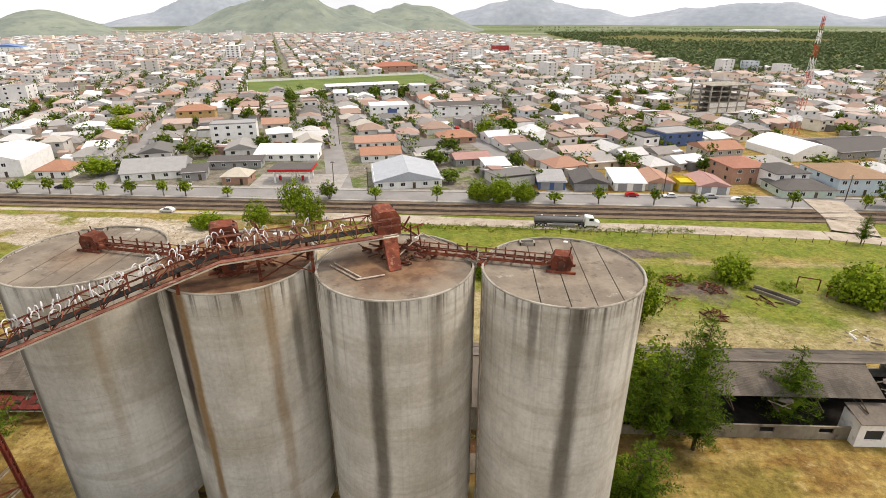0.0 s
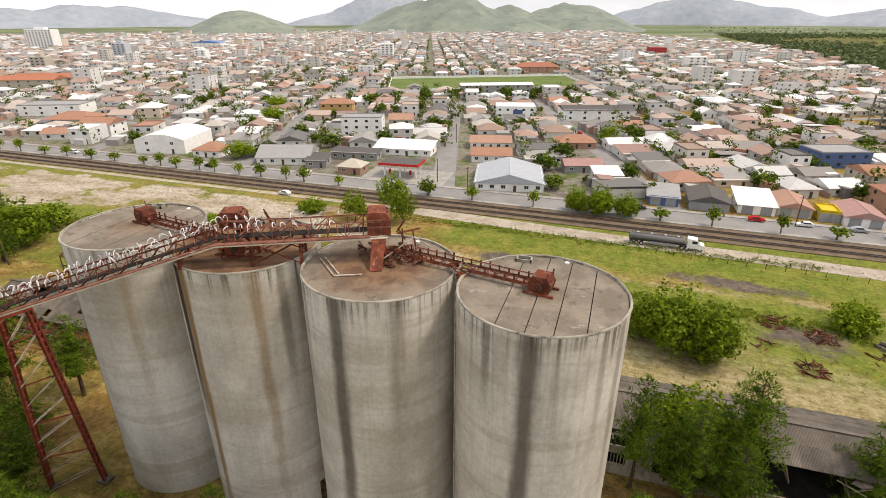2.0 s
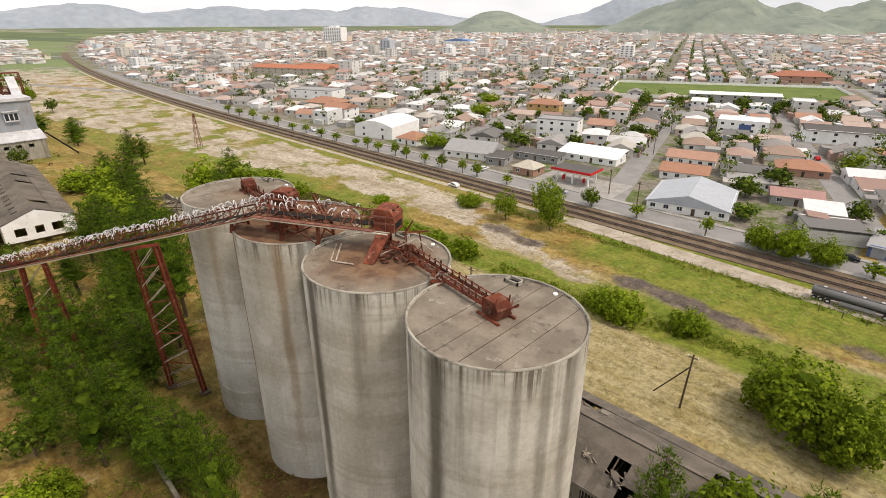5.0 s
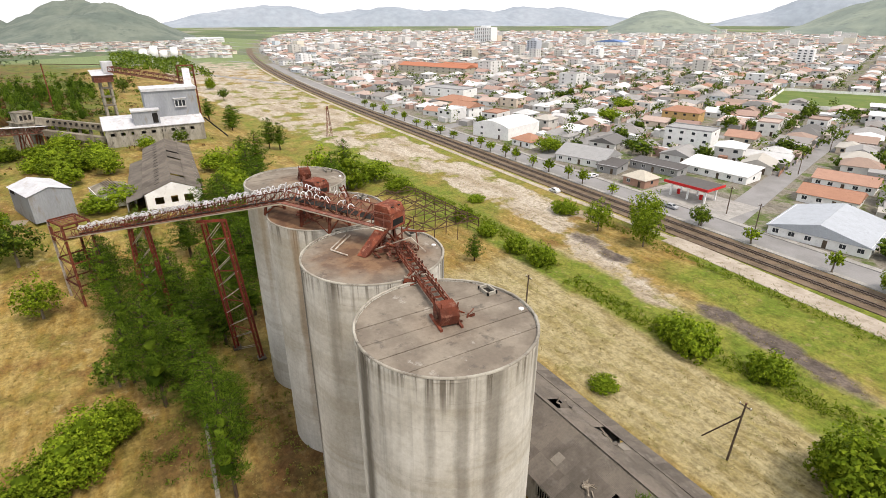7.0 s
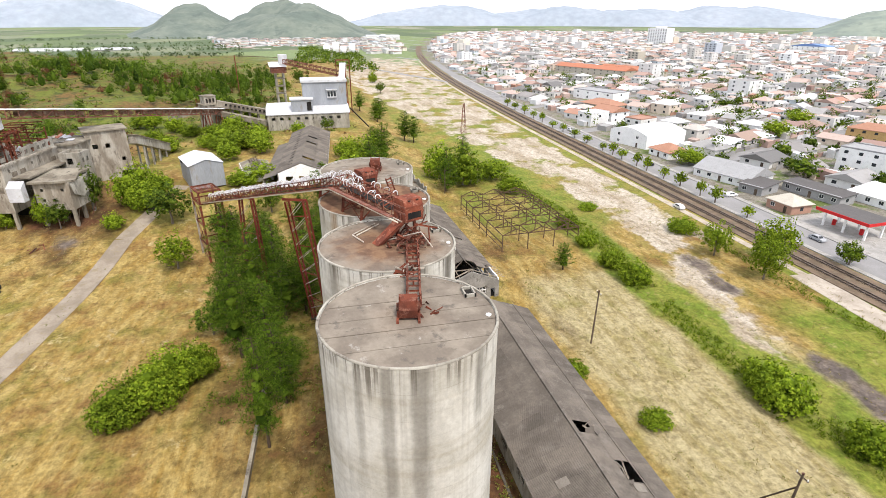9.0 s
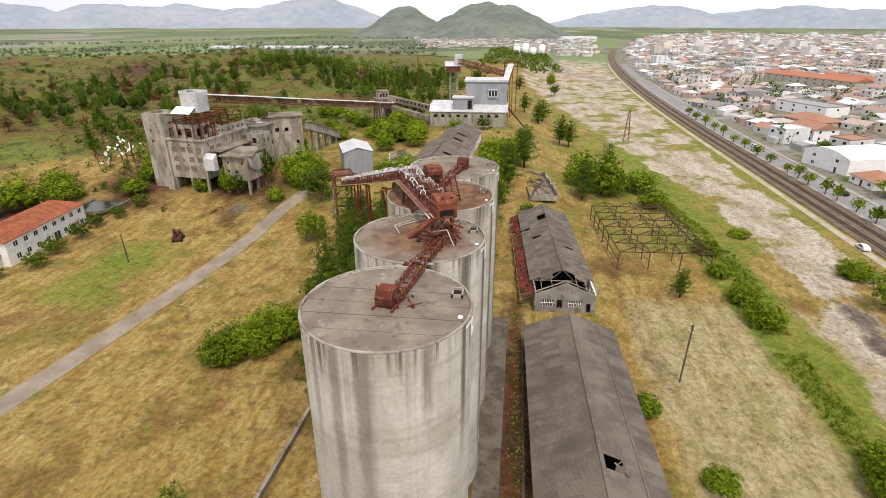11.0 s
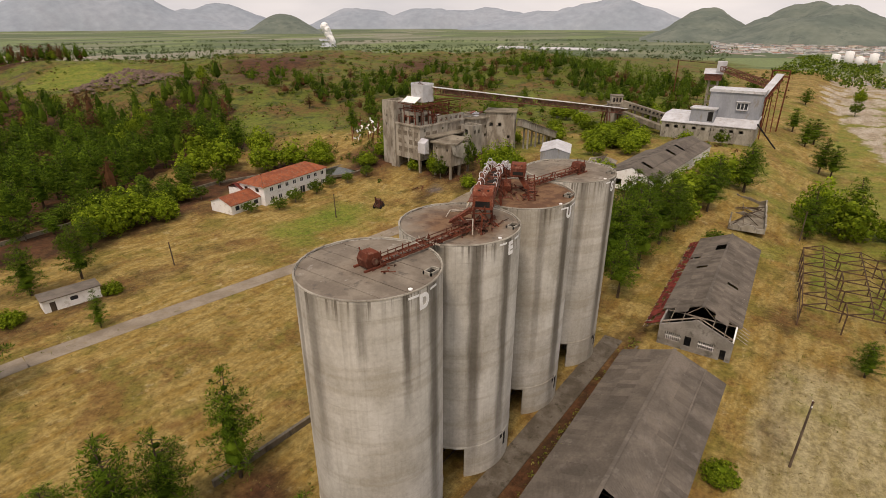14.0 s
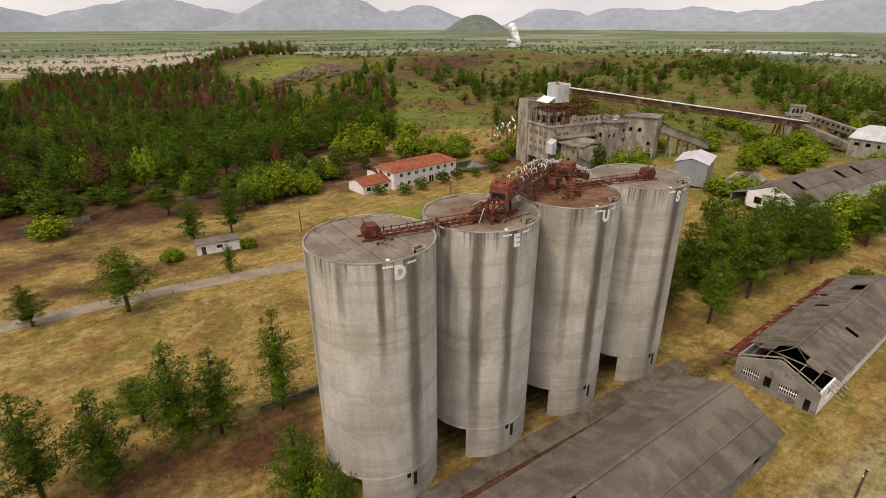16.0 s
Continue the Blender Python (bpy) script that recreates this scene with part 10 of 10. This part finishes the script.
for k, (x, y, col) in enumerate(near_set):
    if hq.random() < 0.10:
        plant_tree("town", x, y, hq.uniform(5, 9), hq.uniform(3.2, 5), "garden trees of the town", lean=True)
        continue
    ti = hq.randrange(len(type_spec))
    w, d, st, kind, pitch = type_spec[ti]
    rot = 20 + hq.choice((0, 0, 180, 90, -90)) + hq.uniform(-3, 3)
    if abs((rot % 180) - 20) > 45:
        rot = 20 + hq.uniform(-3, 3)
    sc = hq.uniform(0.9, 1.18)
    m = pose(x, y, 0, 0, 0, rot) @ Matrix.Diagonal((sc, sc, hq.uniform(0.92, 1.1), 1))
    if ti not in first:
        lb = {"gable": "house with a gabled tile roof in a dense street", "hip": "house with a hipped tile roof in a dense street", "flat": "flat-roofed two-storey house in a dense street", "mono": "low house with a mono-pitch sheet roof"}[kind]
        t = thing("house", lb, "house", (x, y, 0), rot, "houses of the near streets")
        fill_house(t, w, d, st, kind, pitch, WALL_MIX, ROOF_MIX, frames=False, seed=k)
        t.matrix_basis = m
        first[ti] = t
    else:
        ob = copy_thing(first[ti], Matrix.Identity(4))
        ob.matrix_basis = m
# garden trees and walls between them
for k in range(95):
    x, y, col = hq.choice(near_lots[:420])
    ux, uy = x + TU.x * 8.3 + hq.uniform(-1, 1), y + TU.y * 8.3 + hq.uniform(-2, 2)
    if in_field(ux, uy, 4) or any((ux - a) ** 2 + (uy - b) ** 2 < (r - 2) ** 2 for a, b, r in taken):
        continue
    plant_tree("town", ux, uy, hq.uniform(4, 9), hq.uniform(2.4, 4.6), "garden trees of the town", lean=True)
for x, y, h, r in ((-95, 385, 9, 6), (-70, 392, 10, 6), (-50, 402, 9, 6), (-35, 396, 8, 5), (-110, 378, 8, 6), (-125, 372, 8, 5), (-28, 420, 9, 6), (-58, 380, 9, 6), (8, 262, 10, 7), (18, 268, 9, 6), (-8, 180, 6, 4), (-138, 184, 8, 7), (-130, 190, 7, 6), (-112, 214, 8, 6), (-10, 222, 9, 6), (-14, 204, 8, 5), (130, 200, 8, 6), (105, 262, 7, 7), (122, 268, 6, 7), (84, 268, 6, 6), (60, 205, 7, 5), (88, 200, 7, 4), (-200, 300, 9, 8), (-176, 262, 9, 8), (-262, 330, 9, 7), (-150, 330, 9, 6)):
    plant_tree("broad" if r > 6 else "town", x, y, h, r, "large trees of the town")
for x, h, r in ((2, 8.5, 4.2), (9, 9.5, 4.8), (16, 8, 4.0)):
    plant_tree("full", x, 159.6 - 0.012 * x, h, r, "large trees of the town", "bright green spreading tree beside the avenue")
for x in (-168, -160, -151, -141, -131, -121, -112, -101, -92, -78, -46, -30, -12, 26, 38, 55, 68, 84, 96, 118, -182, -196, -208, -222, -236, -250, -265, -282, -300):
    plant_tree("street", x + hq.uniform(-1.5, 1.5), float(rail_y(np.array(float(x)))) + 7.0, hq.uniform(4.4, 7.4), hq.uniform(1.8, 3.0), "street trees of the avenue")

# back-yard sheds, lean-tos and walls, and the greenery between the houses
yards, green_c, green_r = Shape(), [], []
yq = random.Random(9)
for x, y, col in near_lots[:1250]:
    dist = math.hypot(x - 10, y - 110)
    for k in range(2 if dist < 420 else 1):
        m = pose(x + yq.uniform(-8.5, 8.5), y + yq.uniform(-8.5, 8.5), 0, 0, 0, 20 + yq.choice((0, 90)))
        if any((m.translation.x - a) ** 2 + (m.translation.y - b) ** 2 < (r - 3.5) ** 2 for a, b, r in taken) or m.translation.y < front_line(m.translation.x) + 2:
            continue
        w, d, h = yq.uniform(1.5, 3.4), yq.uniform(1.4, 3.0), yq.uniform(2.2, 3.4)
        top = [(-w, -d, h), (w, -d, h), (w, d, h + 0.5), (-w, d, h + 0.5)]
        yards.add([m @ Vector(v) for v in top] + [m @ Vector((a, b, -0.1)) for a, b, c in top], [(0, 1, 2, 3), (0, 4, 5, 1), (1, 5, 6, 2), (2, 6, 7, 3), (3, 7, 4, 0)])
    if dist < 480:
        a = uv_to_xy(*[p + o for p, o in zip(xy_to_uv(x, y), (8.3, -6.5))])
        b = uv_to_xy(*[p + o for p, o in zip(xy_to_uv(x, y), (8.3, 6.5))])
        if a[1] > front_line(a[0]) and not in_field(*a, 3):
            yards.beam((*a, 0.9), (*b, 0.9), 0.18, 1.8)
    if yq.random() < 0.75:
        gx_, gy_ = x + yq.choice((-8, 8)) + yq.uniform(-2, 2), y + yq.uniform(-8, 8)
        if gy_ < front_line(gx_) + 3 or in_field(gx_, gy_, 2):
            continue
        big_ = yq.uniform(0.9, 2.5)
        for j in range(4):
            green_c.append((gx_ + yq.uniform(-1.2, 1.2) * big_, gy_ + yq.uniform(-1.2, 1.2) * big_, yq.uniform(1.2, 3.4) * big_))
            green_r.append(yq.uniform(0.8, 1.35) * big_)
solid("backyard_sheds", yards, ROOF_FAR, "small sheds, lean-tos and yard walls between the houses", "sheds", kind="stuff")
scatter_leaves("backyard_greenery", green_c, green_r, 20, 1.15, LEAF_MID, "dark green bushes and fruit trees in the back yards", "trees", 0.85, seed=71)

# the rest of the town as one mass of small houses
mass = Shape()
far_lots = near_lots[N_NEAR:]
near_keys = set(near_set)
fq = random.Random(123)
for x, y, col in far_lots:
    dist = math.hypot(x - 10, y - 50)
    if dist > 1250 and fq.random() < 0.45:
        continue
    if fq.random() < 0.07:
        continue
    big = 1.25 if dist > 1250 else 1.0
    w, d = fq.uniform(8.5, 13.5) * big, fq.uniform(9, 14) * big
    st = 1 if fq.random() < 0.86 else 2
    if fq.random() < 0.02:
        st, w, d = fq.choice((3, 4, 5)), w * 1.3, d * 1.2
    h = 3.0 * st
    rot = 20 + fq.uniform(-4, 4) + (90 if fq.random() < 0.4 else 0)
    c, s = math.cos(radians(rot)), math.sin(radians(rot))

    def P(px, py, pz):
        return (x + px * c - py * s, y + px * s + py * c, pz)

    a, b = w / 2, d / 2
    base = [P(-a, -b, -0.2), P(a, -b, -0.2), P(a, b, -0.2), P(-a, b, -0.2), P(-a, -b, h), P(a, -b, h), P(a, b, h), P(-a, b, h)]
    kind = fq.random()
    if kind < 0.16 or st > 2:
        mass.add(base, [(0, 1, 5, 4), (1, 2, 6, 5), (2, 3, 7, 6), (3, 0, 4, 7)], 1)
        mass.add([P(-a, -b, h - 0.4), P(a, -b, h - 0.4), P(a, b, h - 0.4), P(-a, b, h - 0.4)], [(0, 1, 2, 3)], 0)
    else:
        mass.add(base, [(0, 1, 5, 4), (1, 2, 6, 5), (2, 3, 7, 6), (3, 0, 4, 7)], 1)
        o, pt = 0.5, fq.uniform(1.4, 2.6)
        r = a + o if kind < 0.55 else max(0.3, a - b * 0.9)
        mass.add([P(-a - o, -b - o, h - 0.1), P(a + o, -b - o, h - 0.1), P(a + o, b + o, h - 0.1), P(-a - o, b + o, h - 0.1), P(-r, 0, h + pt), P(r, 0, h + pt)], [(0, 1, 5, 4), (2, 3, 4, 5), (1, 2, 5), (3, 0, 4)], 0)
    if dist < 950:
        for side in range(4):
            n = 2
            for k in range(n):
                f0 = (k + 0.5) / n
                for lev in range(st):
                    zz = 3 * lev + 1.0
                    e = 0.04
                    if side == 0:
                        q4 = [P(-a + w * f0 - 0.7, -b - e, zz), P(-a + w * f0 + 0.7, -b - e, zz), P(-a + w * f0 + 0.7, -b - e, zz + 1.2), P(-a + w * f0 - 0.7, -b - e, zz + 1.2)]
                    elif side == 1:
                        q4 = [P(a + e, -b + d * f0 - 0.7, zz), P(a + e, -b + d * f0 + 0.7, zz), P(a + e, -b + d * f0 + 0.7, zz + 1.2), P(a + e, -b + d * f0 - 0.7, zz + 1.2)]
                    elif side == 3:
                        q4 = [P(-a - e, -b + d * f0 + 0.7, zz), P(-a - e, -b + d * f0 - 0.7, zz), P(-a - e, -b + d * f0 - 0.7, zz + 1.2), P(-a - e, -b + d * f0 + 0.7, zz + 1.2)]
                    else:
                        continue
                    mass.add(q4, [(0, 1, 2, 3)], 2)
solid("town_houses", mass, (ROOF_FAR, WALL_FAR, GLASS), "dense town of small white and terracotta-roofed houses", "houses", kind="stuff")
tp = [p for p in near_lots if fq.random() < (0.3 if p in near_keys else 0.42) and math.hypot(p[0], p[1]) < 1500]
scatter_leaves("town_gardens", [(x + TU.x * 8.3, y + TU.y * 8.3, 2.6) for x, y, c in tp], [fq.uniform(2.2, 4.8) for _ in tp], 18, 1.9, LEAF_MID, "garden trees across the far town", "trees", 0.8, seed=31)
# town at the far end of the yard and factory sheds on the plain
west = Shape()
for k in range(620):
    a, r = radians(fq.uniform(-100, -82)), fq.uniform(780, 1700)
    x, y = 20 + math.sin(a) * r, 60 + math.cos(a) * r
    if x > -860 and y > 60:
        continue
    w, d, h = fq.uniform(9, 20), fq.uniform(9, 16), fq.uniform(3, 7)
    west.box(-w / 2, -d / 2, 0, w / 2, d / 2, h, 1, fq.uniform(0, 40), (x, y))
    west.box(-w / 2 - 0.4, -d / 2 - 0.4, h, w / 2 + 0.4, d / 2 + 0.4, h + 0.5, 0, 20, (x, y))
solid("far_suburb", west, (ROOF_FAR, WALL_FAR), "pale houses of a far suburb below the hill", "houses", kind="stuff")
for x, y, w, d, rot, c in ((-906, -445, 26, 60, 5, WH), (-918, -345, 26, 90, 3, WH), (-925, -260, 24, 50, 3, GR), (-1500, 230, 40, 90, 0, WH), (1057, 2200, 160, 60, 0, WH)):
    t = thing("factory_shed", "long pale factory shed on the far plain", "factory", (x, y, 0), rot)
    part("wall", Shape().box(-w / 2, -d / 2, 0, w / 2, d / 2, 8.0), tint(c), t)
    part("roof", roof_shape("gable", w, d, 8.0, 2.5), ZINC, t)
wp = thing("water_tower", "white storage tanks at the far end of the yard", "tank", (-860, 62, 0))
for dx, hh in ((0, 14), (14, 18), (26, 12), (40, 16)):
    part("tank", Shape().tube([(0, dx, 0), (0, dx, hh), (0, dx, hh + 1)], [5, 5, 1], 14), WHITEPAINT, wp, smooth=True)


# ---- vehicles ----
def wheel(t, x, y, r=0.5, w=0.3):
    wh = part("wheel", Shape().tube([(x, y - w / 2, r), (x, y + w / 2, r)], r, 14), BLACK, t)
    part("rim", Shape().tube([(x, y - w / 2 - 0.02, r), (x, y + w / 2 + 0.02, r)], r * 0.55, 10), ZINC, wh)


truck = thing("tanker_lorry", "white lorry with a long dark covered trailer on the dirt road", "lorry", (26.0, 140.3, 0.05), -1.5)
tank = Shape()
n = 16
sec = [(1.25 * math.cos(2 * math.pi * k / n), 0.85 * math.sin(2 * math.pi * k / n)) for k in range(n)]
tank.add([(x, a * s_, 2.1 + b * s_) for x, s_ in ((-8.6, 0.7), (-8.4, 1.0), (4.6, 1.0), (4.8, 0.7)) for a, b in sec], [(j * n + k, j * n + (k + 1) % n, (j + 1) * n + (k + 1) % n, (j + 1) * n + k) for j in range(3) for k in range(n)] + [tuple(reversed(range(n))), tuple(range(3 * n, 4 * n))])
part("tank", tank, plain("tarpaulin_grey", (0.17, 0.17, 0.175), 0.8, 0.0), truck, "long dark grey covered trailer body", smooth=True)
part("tank_top", Shape().box(-8.0, -0.4, 2.9, 4.2, 0.4, 3.02), tint(DK), truck)
for x in (-6.5, -3.2, 0.1, 3.2):
    part("manhole", Shape().tube([(x, 0, 3.0), (x, 0, 3.15)], 0.3, 10), ZINC, truck)
part("chassis", Shape().box(-8.5, -0.5, 0.85, 8.8, 0.5, 1.15), tint(DK), truck)
part("side_skirt", Shape().box(-3.4, -1.2, 0.6, 2.6, -1.1, 1.3).box(-3.4, 1.1, 0.6, 2.6, 1.2, 1.3), tint(GR), truck)
cabs = Shape()
pr = [(5.3, 0.7), (9.3, 0.7), (9.3, 1.7), (8.2, 1.9), (7.6, 3.0), (5.4, 3.2)]
cabs.add([(x, y, z) for y in (-1.2, 1.2) for x, z in pr], [(k, (k + 1) % 6, 6 + (k + 1) % 6, 6 + k) for k in range(6)] + [tuple(reversed(range(6))), tuple(range(6, 12))])
cab_ = part("cab", cabs, WHITEPAINT, truck, "white long-nosed cab")
part("windscreen", Shape().add([(8.22, -1.0, 1.95), (8.22, 1.0, 1.95), (7.66, 1.0, 2.9), (7.66, -1.0, 2.9)], [(0, 1, 2, 3)]), GLASS, cab_)
part("side_window", Shape().box(6.4, -1.23, 2.0, 7.6, -1.19, 2.7), GLASS, cab_)
part("grille", Shape().box(9.28, -0.7, 0.9, 9.34, 0.7, 1.6), tint(DK), cab_)
part("headlight", Shape().box(9.28, -1.1, 1.1, 9.34, -0.8, 1.35), ZINC, cab_)
part("headlight", Shape().box(9.28, 0.8, 1.1, 9.34, 1.1, 1.35), ZINC, cab_)
for x in (-7.8, -6.6, -5.4, 4.2, 5.4, 8.4):
    for y in (-1.0, 1.0):
        wheel(truck, x, y, 0.52)


def car(x, y, z, rot, label, paint):
    t = thing("car", label, "car", (x, y, z), rot, "cars of the avenue")
    pr_ = [(-2.1, 0.35), (2.1, 0.35), (2.1, 0.8), (1.1, 0.95), (0.5, 1.42), (-1.2, 1.45), (-1.9, 0.98), (-2.1, 0.9)]
    m = len(pr_)
    part("body", Shape().add([(a, b * (0.82 if c > 1.2 else 1.0), c) for b in (-0.85, 0.85) for a, c in pr_], [(k, (k + 1) % m, m + (k + 1) % m, m + k) for k in range(m)] + [tuple(reversed(range(m))), tuple(range(m, 2 * m))]), paint, t)
    part("windscreen", Shape().add([(1.08, -0.7, 0.99), (1.08, 0.7, 0.99), (0.54, 0.62, 1.39), (0.54, -0.62, 1.39)], [(0, 1, 2, 3)]), GLASS, t)
    for e in (-1, 1):
        part("side_window", Shape().add([(-1.3, e * 0.86, 0.98), (0.8, e * 0.86, 0.98), (0.4, e * 0.74, 1.36), (-1.1, e * 0.74, 1.36)], [(0, 1, 2, 3) if e < 0 else (3, 2, 1, 0)]), GLASS, t)
        for a in (-1.3, 1.3):
            wheel(t, a, e * 0.75, 0.32, 0.2)
    return t


CW, CS, CRD, CB = tint((0.75, 0.75, 0.76)), tint((0.38, 0.39, 0.41)), tint((0.45, 0.02, 0.02)), tint((0.03, 0.03, 0.035))
for x, off, rot, lb, pt in ((-91.5, -7.4, 178, "white hatchback parked beside the railway", CW), (52, 15.8, 2, "small red car parked at the kerb", CRD), (64, 15.6, 182, "white car parked at the kerb", CW), (77, 15.7, 2, "silver car parked at the kerb", CS), (84, 12.6, 2, "white car on the avenue", CW), (-98, 17.0, 90, "white car under a carport roof", CW), (-60, 12.8, 2, "silver car on the avenue", CS), (-140, 13.0, 182, "dark car on the avenue", CB), (20, 15.7, 2, "dark car parked at the kerb", CB), (-212, 12.5, 2, "white car on the avenue", CW)):
    car(x, float(rail_y(np.array(float(x)))) + off, 0.12 if off > 0 else 0.05, rot, lb, pt)
for u, v, rot, pt in ((-79, 120, 110, CS), (-81, 180, 110, CW), (69, 90, 110, CRD), (-153, 90, 110, CW), (-155, 200, 110, CB)):
    car(*uv_to_xy(u, v), 0.08, rot, "car parked in a side street", pt)
for x, y in ((-48, 176), (-61, 240), (-74, 290), (-34.5, 168), (62, 168), (118, 166)):
    pole(x, y, 8.5, 0, 0, True, "grey street pole with a crossarm")
pyl = thing("lattice_pylon", "thin lattice pylon on the sand", "pylon", (-219, 111, 0))
for i, (a, b) in enumerate(((1, 1), (-1, 1), (-1, -1), (1, -1))):
    bar("leg", (a * 1.3, b * 1.3, 0), (a * 0.3, b * 0.3, 15), 0.18, RUST_PALE, pyl)
for k in range(6):
    f, g = 1.3 - 0.166 * k, 1.3 - 0.166 * (k + 1)
    for (a, b), (c, d) in (((1, 1), (-1, 1)), ((-1, 1), (-1, -1)), ((-1, -1), (1, -1)), ((1, -1), (1, 1))):
        bar("brace", (a * f, b * f, 2.5 * k), (c * g, d * g, 2.5 * (k + 1)), 0.12, RUST_PALE, pyl)
